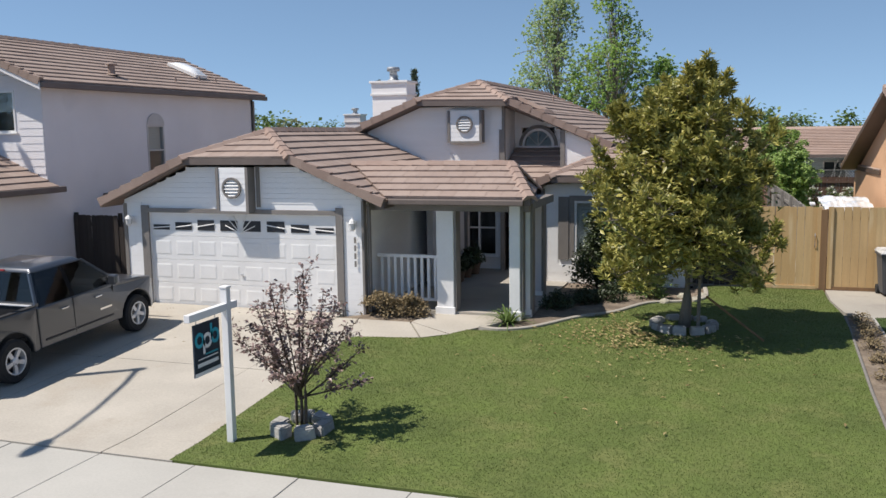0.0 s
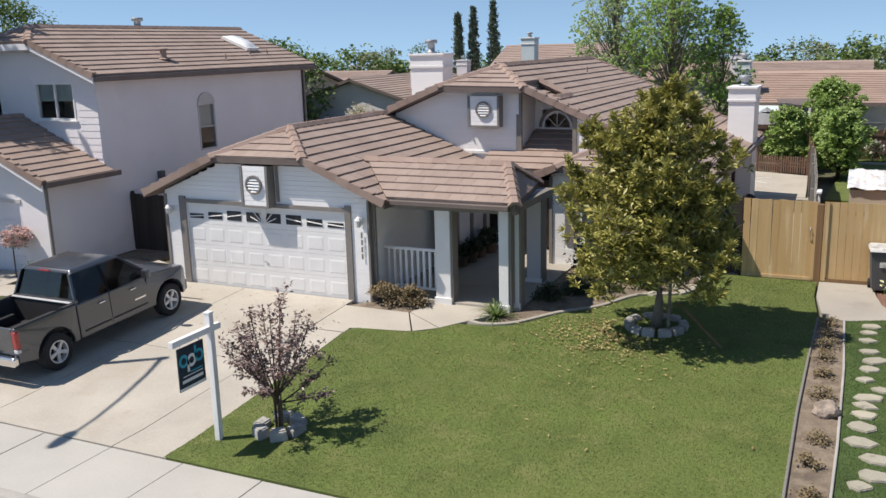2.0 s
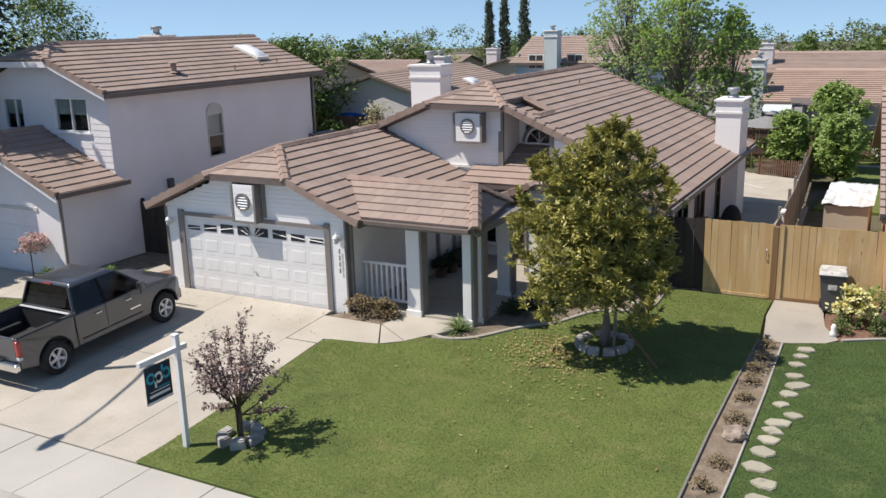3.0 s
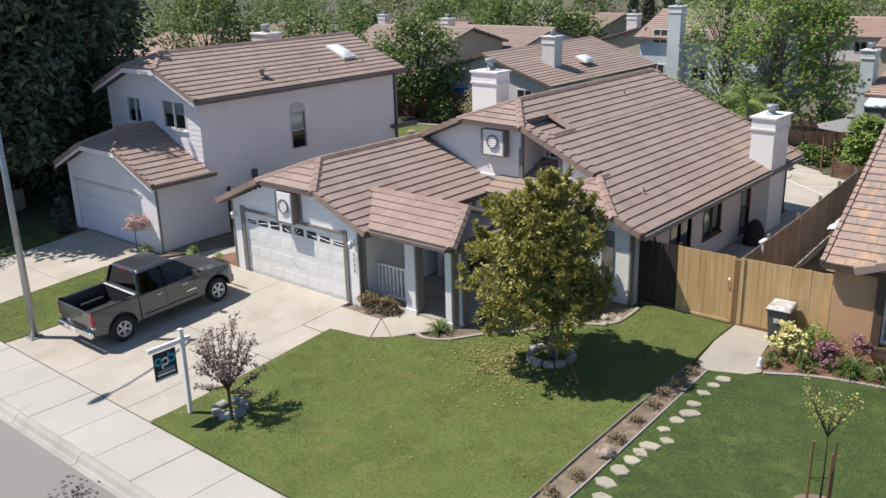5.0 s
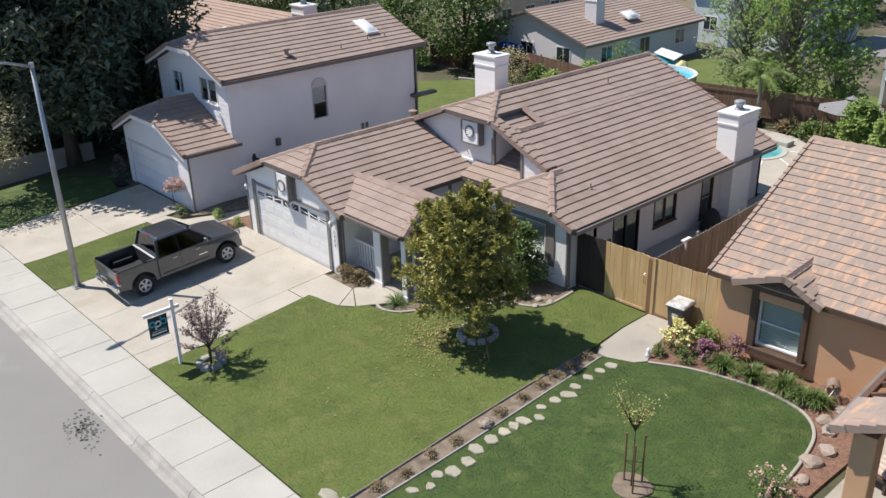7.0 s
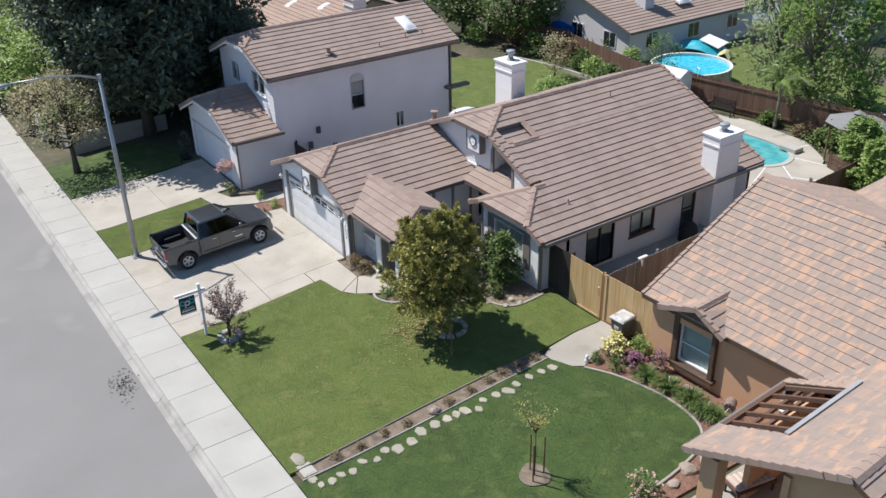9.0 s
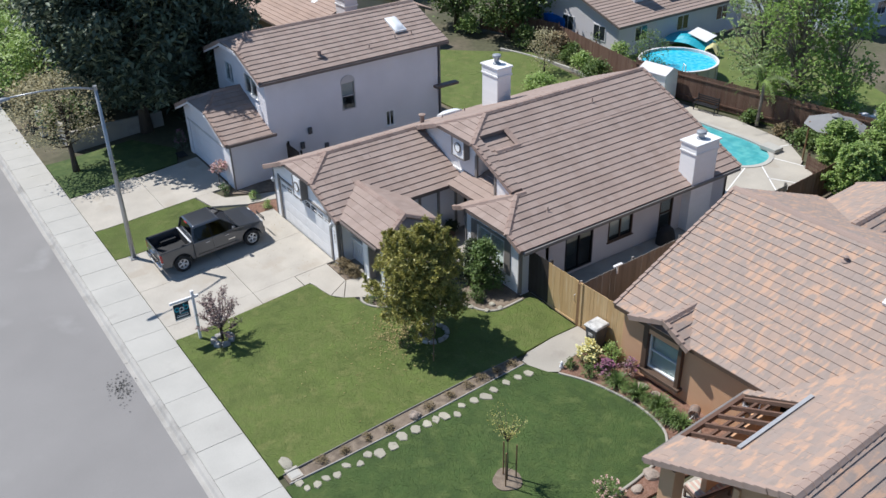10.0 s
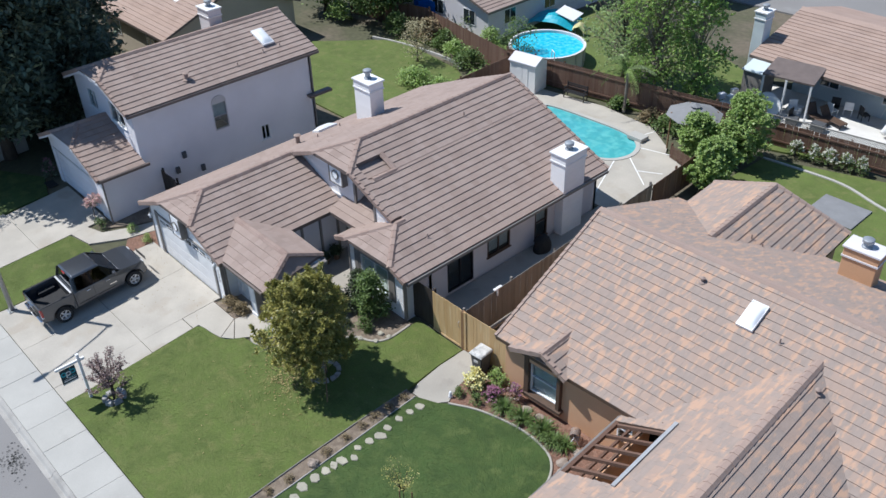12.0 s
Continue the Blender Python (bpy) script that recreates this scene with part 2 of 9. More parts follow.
M_LENS = material("clear_lens", (0.6, 0.6, 0.6), 0.12, 0.05, 6, 30, 0, coat=0.8)
M_BIN = material("grey_plastic", (0.085, 0.088, 0.095), 0.55, 0.1, 3, 30, 0.05)
M_BINLID = material("pale_dusty_plastic", (0.56, 0.55, 0.53), 0.6, 0.2, 5, 20, 0.05, stain=(0.32, 0.31, 0.30), stain_at=0.55, stain_scale=4)
M_NAVY = material("navy_sign_board", (0.012, 0.028, 0.05), 0.4, 0.05, 3, 20, 0)
M_TEAL = material("teal_sign_paint", (0.03, 0.36, 0.46), 0.4, 0.03, 3, 20, 0)
M_BLUE = material("blue_tarpaulin", (0.01, 0.16, 0.62), 0.4, 0.12, 2, 20, 0.1)
M_WATER = material("pool_water", (0.085, 0.40, 0.43), 0.06, 0.10, 0.9, 3.5, 0.10, other=(0.14, 0.49, 0.50), coat=0.5)
M_WATER2 = material("bright_pool_water", (0.02, 0.50, 0.68), 0.06, 0.12, 1.3, 4, 0.12, other=(0.12, 0.66, 0.78), coat=0.5)
M_CURTAIN = material("pale_blinds", (0.66, 0.65, 0.62), 0.8, 0.05, 3, 20, 0.05, stretch=(1, 1, 12))
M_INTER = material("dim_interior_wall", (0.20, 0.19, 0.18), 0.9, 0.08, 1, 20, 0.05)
M_SKYL = material("white_acrylic_dome", (0.80, 0.81, 0.82), 0.25, 0.03, 3, 20, 0, coat=0.5)
M_SHADE = material("grey_canvas", (0.22, 0.22, 0.225), 0.85, 0.08, 2, 30, 0.1)
M_LTBLUE = material("pale_blue_siding", (0.55, 0.62, 0.64), 0.7, 0.06, 1, 25, 0.1)
M_DKGLASS = material("dark_far_glass", (0.03, 0.04, 0.045), 0.08, 0.1, 1, 10, 0, coat=0.6)
M_GLASS = glass("window_glass")
M_CARGL = glass("tinted_car_glass", (0.07, 0.08, 0.09))


# ---- mesh helpers ----
def mesh_ob(name, bm, mat, parent=None, label="", smooth=False):
    me = bpy.data.meshes.new(name)
    bmesh.ops.recalc_face_normals(bm, faces=bm.faces)
    bm.to_mesh(me)
    bm.free()
    me.materials.append(mat)
    if smooth:
        me.polygons.foreach_set("use_smooth", [True] * len(me.polygons))
    ob = new(name, me)
    if parent is not None:
        ob.parent = parent
    if label:
        ob["label"] = label
    return ob


def part(name, bm, mat, parent, label="", smooth=False):
    return mesh_ob(name, bm, mat, parent, label, smooth)


def raw_ob(name, verts, faces, mat, parent=None, label=""):
    me = bpy.data.meshes.new(name)
    me.from_pydata([tuple(v) for v in verts], [], faces)
    me.materials.append(mat)
    ob = new(name, me)
    if parent is not None:
        ob.parent = parent
    if label:
        ob["label"] = label
    return ob


def thing(name, label, category, at=(0, 0, 0), rz=0.0, group="", kind=""):
    e = new(name)
    e.empty_display_size = 0.2
    e.matrix_basis = pose(at[0], at[1], at[2], 0, 0, rz)
    return tagged(e, label, category, group, kind)


def hexa(bm, pts):
    """A solid from eight corners: four below, four above, in the same order."""
    v = [bm.verts.new(p) for p in pts]
    for f in ((3, 2, 1, 0), (4, 5, 6, 7), (0, 1, 5, 4), (1, 2, 6, 5), (2, 3, 7, 6), (3, 0, 4, 7)):
        bm.faces.new([v[i] for i in f])
    return v


def box(x0, x1, y0, y1, z0, z1, bm=None, bevel=0.0):
    own = bmesh.new()
    hexa(own, [(x0, y0, z0), (x1, y0, z0), (x1, y1, z0), (x0, y1, z0), (x0, y0, z1), (x1, y0, z1), (x1, y1, z1), (x0, y1, z1)])
    if bevel > 0:
        bmesh.ops.bevel(own, geom=own.edges[:], offset=bevel, segments=2, affect="EDGES", profile=0.5)
    return merge(bm, own)


def merge(bm, own, m=None):
    if m is not None:
        own.transform(m)
    if bm is None:
        return own
    me = bpy.data.meshes.new("tmp")
    own.to_mesh(me)
    own.free()
    bm.from_mesh(me)
    bpy.data.meshes.remove(me)
    return bm


def tube(p0, p1, r0, r1=None, n=10, bm=None):
    """A tapered round bar with closed ends."""
    r1 = r0 if r1 is None else r1
    p0, p1 = Vector(p0), Vector(p1)
    q = (p1 - p0).to_track_quat("Z", "Y").to_matrix()
    bm = bmesh.new() if bm is None else bm
    rings = []
    for p, r in ((p0, r0), (p1, r1)):
        rings.append([bm.verts.new(p + q @ Vector((r * math.cos(a), r * math.sin(a), 0))) for a in [2 * math.pi * i / n for i in range(n)]])
    for i in range(n):
        j = (i + 1) % n
        bm.faces.new((rings[0][i], rings[0][j], rings[1][j], rings[1][i]))
    bm.faces.new(rings[0][::-1])
    bm.faces.new(rings[1])
    return bm


def path_tube(pts, radii, n=8, bm=None):
    """A bent tube through points, with a radius at each."""
    bm = bmesh.new() if bm is None else bm
    pts = [Vector(p) for p in pts]
    last = None
    for i, p in enumerate(pts):
        d = (pts[min(i + 1, len(pts) - 1)] - pts[max(i - 1, 0)]).normalized()
        q = d.to_track_quat("Z", "Y").to_matrix()
        ring = [bm.verts.new(p + q @ Vector((radii[i] * math.cos(a), radii[i] * math.sin(a), 0))) for a in [2 * math.pi * k / n for k in range(n)]]
        if last:
            for k in range(n):
                bm.faces.new((last[k], last[(k + 1) % n], ring[(k + 1) % n], ring[k]))
        else:
            bm.faces.new(ring[::-1])
        last = ring
    bm.faces.new(last)
    return bm


def lathe(profile, n=20, bm=None, at=(0, 0, 0)):
    """A turned form from (radius, height) pairs."""
    bm = bmesh.new() if bm is None else bm
    rings = []
    for r, z in profile:
        rings.append([bm.verts.new((at[0] + r * math.cos(2 * math.pi * k / n), at[1] + r * math.sin(2 * math.pi * k / n), at[2] + z)) for k in range(n)])
    for a, b in zip(rings, rings[1:]):
        for k in range(n):
            bm.faces.new((a[k], a[(k + 1) % n], b[(k + 1) % n], b[k]))
    bm.faces.new(rings[0][::-1])
    bm.faces.new(rings[-1])
    return bm


def hoop(profile, n=28):
    """A turned ring with a closed section and an open middle."""
    bm = bmesh.new()
    rings = [[bm.verts.new((r * math.cos(2 * math.pi * k / n), r * math.sin(2 * math.pi * k / n), z)) for k in range(n)] for r, z in profile]
    for a, b in zip(rings, rings[1:] + rings[:1]):
        for k in range(n):
            bm.faces.new((a[k], a[(k + 1) % n], b[(k + 1) % n], b[k]))
    return bm


def prism(poly, z0, z1, bm=None):
    """An upright solid over a flat outline."""
    own = bmesh.new()
    f = own.faces.new([own.verts.new((p[0], p[1], z0)) for p in poly])
    r = bmesh.ops.extrude_face_region(own, geom=[f])
    bmesh.ops.translate(own, vec=(0, 0, z1 - z0), verts=[v for v in r["geom"] if isinstance(v, bmesh.types.BMVert)])
    return merge(bm, own)


def extrude(pts, vec, bm=None):
    """A solid from a flat outline in space, pushed along vec."""
    own = bmesh.new()
    f = own.faces.new([own.verts.new(p) for p in pts])
    r = bmesh.ops.extrude_face_region(own, geom=[f])
    bmesh.ops.translate(own, vec=vec, verts=[v for v in r["geom"] if isinstance(v, bmesh.types.BMVert)])
    return merge(bm, own)


def stone_mesh(rx, ry, rz, seed, n=2, rough=0.22):
    """A broken, rounded stone sitting on z = 0."""
    rnd = random.Random(seed)
    bm = bmesh.new()
    bmesh.ops.create_icosphere(bm, subdivisions=n, radius=1.0)
    off = Vector((rnd.uniform(-50, 50), rnd.uniform(-50, 50), rnd.uniform(-50, 50)))
    for v in bm.verts:
        k = 1 + rough * noise.noise(v.co * 1.6 + off) + rough * 0.5 * noise.noise(v.co * 4 + off)
        v.co = Vector((v.co.x * rx * k, v.co.y * ry * k, max(-0.25, v.co.z * k) * rz + 0.2 * rz))
    return bm


# ---- the lie of the land ----
def g(y):
    """Height of the ground: level round the houses, falling to the street."""
    if y >= 16.5:
        return 0.1
    if y >= 8.8:
        return -0.36 + (y - 8.8) * 0.0597
    return -0.36


def sheet(name, poly, off, mat, label, category, thick=0.12, parent=None, kind="structure"):
    """A flat piece of ground that follows the fall of the land, with a skirt below its edge."""
    bm = bmesh.new()
    bm.faces.new([bm.verts.new((p[0], p[1], 0)) for p in poly])
    for y in (8.8, 16.5):
        bmesh.ops.bisect_plane(bm, geom=bm.verts[:] + bm.edges[:] + bm.faces[:], plane_co=(0, y, 0), plane_no=(0, 1, 0))
    for v in bm.verts:
        v.co.z = g(v.co.y) + off
    top = bm.faces[:]
    r = bmesh.ops.extrude_face_region(bm, geom=top)
    bmesh.ops.translate(bm, vec=(0, 0, -thick), verts=[v for v in r["geom"] if isinstance(v, bmesh.types.BMVert)])
    ob = mesh_ob(name, bm, mat, parent)
    if parent is None:
        tagged(ob, label, category, kind=kind)
    return ob


def smooth_line(pts, n=6):
    """Catmull-Rom points through a bent line."""
    out = []
    for i in range(len(pts) - 1):
        a, b, c, d = [Vector((*pts[min(max(k, 0), len(pts) - 1)], 0)) for k in (i - 1, i, i + 1, i + 2)]
        for k in range(n):
            t = k / n
            q = 0.5 * (2 * b + (c - a) * t + (2 * a - 5 * b + 4 * c - d) * t * t + (3 * b - a - 3 * c + d) * t ** 3)
            out.append((q.x, q.y))
    out.append(tuple(pts[-1]))
    return out


def kerb_line(name, pts, w, h, mat, label, off=0.0):
    """A low edging that follows a line on the ground."""
    bm = bmesh.new()
    rows = []
    for i, p in enumerate(pts):
        a, b = pts[max(i - 1, 0)], pts[min(i + 1, len(pts) - 1)]
        d = Vector((b[0] - a[0], b[1] - a[1])).normalized()
        nx, ny = -d.y * w / 2, d.x * w / 2
        z = g(p[1]) + off
        rows.append([bm.verts.new(q) for q in ((p[0] - nx, p[1] - ny, z - 0.1), (p[0] + nx, p[1] + ny, z - 0.1), (p[0] + nx, p[1] + ny, z + h * 0.8),
                                               (p[0] + nx * 0.6, p[1] + ny * 0.6, z + h), (p[0] - nx * 0.6, p[1] - ny * 0.6, z + h), (p[0] - nx, p[1] - ny, z + h * 0.8))])
    for a, b in zip(rows, rows[1:]):
        for k in range(6):
            bm.faces.new((a[k], a[(k + 1) % 6], b[(k + 1) % 6], b[k]))
    bm.faces.new(rows[0])
    bm.faces.new(rows[-1][::-1])
    return tagged(mesh_ob(name, bm, mat), label, "edging", kind="structure")


def inside(poly, x, y):
    hit = False
    for (x0, y0), (x1, y1) in zip(poly, poly[1:] + poly[:1]):
        if (y0 > y) != (y1 > y) and x < (x1 - x0) * (y - y0) / (y1 - y0) + x0:
            hit = not hit
    return hit


def grass_blades(name, poly, per_m2, height, mat, label, seed):
    """Thousands of single blades over a lawn."""
    rng = np.random.default_rng(seed)
    xs, ys = [p[0] for p in poly], [p[1] for p in poly]
    n = int(per_m2 * (max(xs) - min(xs)) * (max(ys) - min(ys)))
    px, py = rng.uniform(min(xs), max(xs), n), rng.uniform(min(ys), max(ys), n)
    ok = np.zeros(n, bool)
    for (x0, y0), (x1, y1) in zip(poly, poly[1:] + poly[:1]):
        if y0 != y1:
            ok ^= ((y0 > py) != (y1 > py)) & (px < (x1 - x0) * (py - y0) / (y1 - y0) + x0)
    px, py = px[ok], py[ok]
    n = len(px)
    pz = np.where(py >= 16.5, 0.1, np.where(py >= 8.8, -0.36 + (py - 8.8) * 0.0597, -0.36)) + 0.025
    a, b = rng.uniform(0, 2 * np.pi, n), rng.uniform(0, 2 * np.pi, n)
    h, w, lean = height * rng.uniform(0.5, 1.2, n), rng.uniform(0.003, 0.007, n), rng.uniform(0.0, 0.8, n)
    v = np.empty((n, 3, 3))
    v[:, 0] = np.stack([px - w * np.cos(a), py - w * np.sin(a), pz], 1)
    v[:, 1] = np.stack([px + w * np.cos(a), py + w * np.sin(a), pz], 1)
    v[:, 2] = np.stack([px + lean * h * np.cos(b), py + lean * h * np.sin(b), pz + h], 1)
    me = bpy.data.meshes.new(name)
    me.vertices.add(3 * n)
    me.vertices.foreach_set("co", v.ravel())
    me.loops.add(3 * n)
    me.loops.foreach_set("vertex_index", np.arange(3 * n, dtype=np.int32))
    me.polygons.add(n)
    me.polygons.foreach_set("loop_start", np.arange(0, 3 * n, 3, dtype=np.int32))
    me.update(calc_edges=True)
    me.materials.append(mat)
    return tagged(new(name, me), label, "grass", kind="stuff")


# ---- ground, street, pavements, lawns ----
def fall(x, y):
    """How far the land drops away beyond the neighbourhood."""
    return 0.026 * max(0.0, math.hypot(x, y) - 78)


def ground_sheet():
    ys = [-2500, -1200, -400, -150, -60, -7.2, 5.3, 5.5, 8.0, 8.8, 16.5, 40, 60, 75, 90, 110, 150, 220, 350, 600, 1200, 2500]
    zs = [-0.7] * 5 + [-0.68, -0.68, -0.6, -0.45, -0.45, 0.02] + [0.0] * 11
    xs = [-2500, -1200, -600, -350, -220, -150, -110, -90, -75, -60, -30, 0, 30, 60, 75, 90, 110, 150, 220, 350, 600, 1200, 2500]
    verts = [(x, y, z - fall(x, y)) for y, z in zip(ys, zs) for x in xs]
    n = len(xs)
    faces = [(i + j * n, i + 1 + j * n, i + 1 + (j + 1) * n, i + (j + 1) * n) for j in range(len(ys) - 1) for i in range(n - 1)]
    return tagged(raw_ob("ground", verts, faces, M_GROUND), "bare brown and green earth under the neighbourhood", "ground", kind="structure")


ground_sheet()


def street():
    bm = bmesh.new()
    ys, zs = [-6.5, -0.5, 6.04], [-0.53, -0.44, -0.52]
    xs = [-400 + 10 * i for i in range(81)]
    rows = [[bm.verts.new((x, y, z - fall(x, y))) for x in xs] for y, z in zip(ys, zs)]
    for a, b in zip(rows, rows[1:]):
        for i in range(len(xs) - 1):
            bm.faces.new((a[i], a[i + 1], b[i + 1], b[i]))
    r = bmesh.ops.extrude_face_region(bm, geom=bm.faces[:])
    bmesh.ops.translate(bm, vec=(0, 0, -0.12), verts=[v for v in r["geom"] if isinstance(v, bmesh.types.BMVert)])
    tagged(mesh_ob("road", bm, M_ASPH), "worn grey asphalt street", "road", kind="structure")
    # rolled kerb and gutter
    for side, base in ((1, 6.03), (-1, -6.5)):
        prof = [(0, -0.515), (0.13, -0.53), (0.17, -0.505), (0.24, -0.40), (0.29, -0.365), (0.37, -0.36), (0.37, -0.62), (0, -0.62)]
        kerb = thing("kerb", "pale concrete rolled kerb and gutter beside the street", "kerb", kind="structure")
        for i in range(-25, 25):
            b = bmesh.new()
            x0, x1 = i * 3.05 + 0.008, (i + 1) * 3.05 - 0.008
            extrude([(x0, base + side * y, z) for y, z in prof], (x1 - x0, 0, 0), b)
            part("kerb_piece", b, M_CURB, kerb)
    rnd = random.Random(5)
    v, f = [], []
    for k in range(160):
        x, y = -4.7 + rnd.gauss(0, 0.42), 5.45 + rnd.gauss(0, 0.26)
        s = rnd.uniform(0.01, 0.05)
        i = len(v)
        v += [(x + s * math.cos(a + k) * rnd.uniform(0.6, 1.5), y + s * math.sin(a + k), -0.5) for a in (0, 1.2, 2.5, 3.8, 5.0)]
        f.append(tuple(range(i, i + 5)))
    tagged(raw_ob("tar_spots", v, f, M_PATCH), "dark tar spots on the asphalt", "stain", kind="stuff")


street()

sidewalk = thing("pavement", "pale concrete sidewalk in square slabs along the street", "sidewalk", kind="structure")
for i in range(-40, 30):
    x0, x1 = i * 1.52 + 0.35 + 0.006, (i + 1) * 1.52 + 0.35 - 0.006
    for y0, y1 in ((6.41, 8.085),):
        part("slab", box(x0, x1, y0, y1, -0.5, -0.36 + 0.002 * (i % 3), bevel=0.008), M_WALKC, sidewalk)


def slab(parent, poly, off=0.0, mat=None):
    c = (sum(p[0] for p in poly) / len(poly), sum(p[1] for p in poly) / len(poly))
    q = []
    for p in poly:
        d = Vector((c[0] - p[0], c[1] - p[1])).normalized() * 0.012
        q.append((p[0] + d.x, p[1] + d.y))
    return sheet("slab", q, off, mat or M_CONC, "", "", 0.12, parent)


drive = thing("driveway", "pale sunlit concrete driveway cast in large slabs", "driveway", kind="structure")
for x0, x1, xa, xb in ((-13.75, -10.45, -13.3, -10.35), (-10.45, -7.25, -10.35, -7.14)):
    for y0, y1 in ((8.1, 11.9), (11.9, 15.78)):
        t0, t1 = (y0 - 8.1) / 7.7, (y1 - 8.1) / 7.7
        slab(drive, [(x0 + (xa - x0) * t0, y0), (x1 + (xb - x1) * t0, y0), (x1 + (xb - x1) * t1, y1), (x0 + (xa - x0) * t1, y1)], 0.012)
slab(drive, [(-7.24, 8.1), (-6.1, 8.1), (-6.2, 11.9), (-7.2, 11.9)], 0.012)
slab(drive, [(-7.2, 11.9), (-6.2, 11.9), (-6.27, 13.84), (-7.17, 13.84)], 0.012)
walkway = thing("front_walk", "pale concrete front walk with a rounded edge leading to the porch", "walkway", kind="structure")
slab(walkway, [(-7.16, 13.86), (-6.27, 13.86), (-6.28, 14.12), (-5.9, 14.2), (-5.4, 14.26), (-4.87, 14.36), (-5.46, 15.4), (-7.14, 15.4)], 0.012)
slab(walkway, [(-4.85, 14.37), (-4.38, 14.70), (-5.44, 15.4)], 0.012)
slab(walkway, [(-4.37, 14.72), (-4.08, 15.1), (-3.6, 15.7), (-3.45, 16.2), (-5.2, 16.2), (-5.44, 15.42)], 0.012)
ndrive = thing("driveway", "pale concrete driveway half in tree shade beside the neighbouring garage", "driveway", kind="structure")
for y0, y1 in ((8.1, 11.6), (11.6, 15.1)):
    slab(ndrive, [(-21.4, y0), (-17.05, y0), (-17.05, y1), (-21.6, y1)], 0.012)
sheet("path", [(-17.05, 13.25), (-15.6, 13.5), (-14.6, 15.0), (-13.9, 17.0), (-14.6, 17.3), (-15.3, 15.6), (-16.0, 14.4), (-17.05, 14.1)], 0.012, M_CONC, "narrow curved concrete path between the houses", "path")
sheet("planting_bed", [(-16.4, 14.5), (-15.4, 15.8), (-14.7, 17.4), (-14.7, 29), (-16.35, 29), (-16.35, 15.2)], 0.0, M_SOIL, "bare soil bed along the neighbouring wall", "flower bed")
sheet("planting_bed", [(-14.5, 15.0), (-13.35, 14.2), (-12.8, 15.8), (-12.8, 22), (-13.9, 22), (-13.9, 17.0)], 0.0, M_MULCH, "red bark bed at the garage corner", "flower bed")

LAWN = [(-6.15, 8.12), (2.97, 8.12), (2.95, 13.0), (2.99, 15.5), (3.05, 17.9), (2.9, 19.6), (2.9, 20.9), (0.3, 20.9), (0.25, 20.0), (0.30, 19.2), (-0.1, 18.6), (-0.9, 18.2), (-1.5, 17.0),
        (-2.2, 16.3), (-2.9, 15.4), (-3.6, 15.1), (-4.12, 15.04), (-4.38, 14.68), (-4.6, 14.46), (-4.87, 14.33), (-5.4, 14.24), (-5.9, 14.18), (-6.12, 14.14), (-6.24, 14.0), (-6.18, 11.9)]
sheet("lawn", LAWN, 0.02, M_LAWN, "sunlit green mown front lawn", "lawn")
grass_blades("grass", LAWN, 2200, 0.016, M_BLADE, "short green blades of the front lawn", 3)
EDGE = smooth_line([(4.72, 18.42), (5.7, 18.95), (6.7, 19.25), (7.6, 19.4), (8.5, 19.35), (9.2, 19.1), (9.7, 18.5), (9.95, 17.6), (10.1, 16.2), (9.9, 14.6), (9.5, 13.0)], 5)
LAWN2 = [(3.52, 8.12), (14.0, 8.12), (12.5, 12.0), (9.5, 13.0)] + EDGE[::-1][1:] + [(4.4, 18.15), (3.6, 17.8), (3.65, 15.0), (3.63, 12.0), (3.58, 10.0)]
sheet("lawn", LAWN2, 0.02, M_LAWN2, "dense darker green lawn next door", "lawn")
grass_blades("grass", LAWN2, 2200, 0.018, M_BLADE2, "dense green blades of the lawn next door", 4)
sheet("lawn", [(14.0, 8.12), (34, 8.12), (34, 15.6), (11.2, 15.3), (10.65, 13.02), (9.52, 13.02), (12.52, 12.02)], 0.02, M_LAWN2, "dense green lawn before the orange porch", "lawn")
STRIP = [(-17.0, 8.12), (-13.8, 8.12), (-13.45, 12.9), (-14.6, 13.4), (-15.6, 13.45), (-17.0, 13.15)]
sheet("lawn", STRIP, 0.02, M_LAWN, "narrow green lawn strip between two driveways", "lawn")
grass_blades("grass", STRIP, 2500, 0.018, M_BLADE, "short green blades of the lawn strip", 5)
FARL = [(-26.5, 8.12), (-21.45, 8.12), (-21.7, 14.0), (-23.5, 14.6), (-26.5, 13.0)]
# The darker dense-lawn colour adds to the tree shade on this lawn.
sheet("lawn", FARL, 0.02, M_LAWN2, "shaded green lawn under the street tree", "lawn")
BACKL = [(-29, 30.5), (-13.5, 30.5), (-13.5, 38), (-17.5, 40.2), (-21, 40.6), (-24, 41.2), (-27, 38), (-29, 36)]
sheet("lawn", BACKL, 0.02, M_LAWN, "green back lawn behind the neighbouring house", "lawn")
grass_blades("grass", BACKL, 60, 0.07, M_BLADE, "green blades of the back lawn", 6)
sheet("planting_bed", [(3.0, 8.3), (3.46, 8.3), (3.58, 12), (3.6, 15), (3.54, 17.8), (3.08, 17.8), (2.98, 13.0)], 0.0, M_SOIL, "narrow bare soil bed between two lawns", "flower bed")
sheet("planting_bed", [(-3.4, 15.5), (-2.9, 15.45), (-2.2, 16.35), (-1.5, 17.05), (-0.9, 18.25), (-0.1, 18.65), (0.26, 19.2), (0.2, 20.55), (-3.2, 20.55), (-3.2, 16.2)], 0.0, M_SOIL, "shaded soil bed in front of the bay window", "flower bed")
sheet("planting_bed", [(-7.12, 15.42), (-5.46, 15.42), (-5.22, 16.15), (-6.6, 16.15), (-6.6, 15.82)], 0.004, M_SOIL, "small soil bed beside the porch railing", "flower bed")
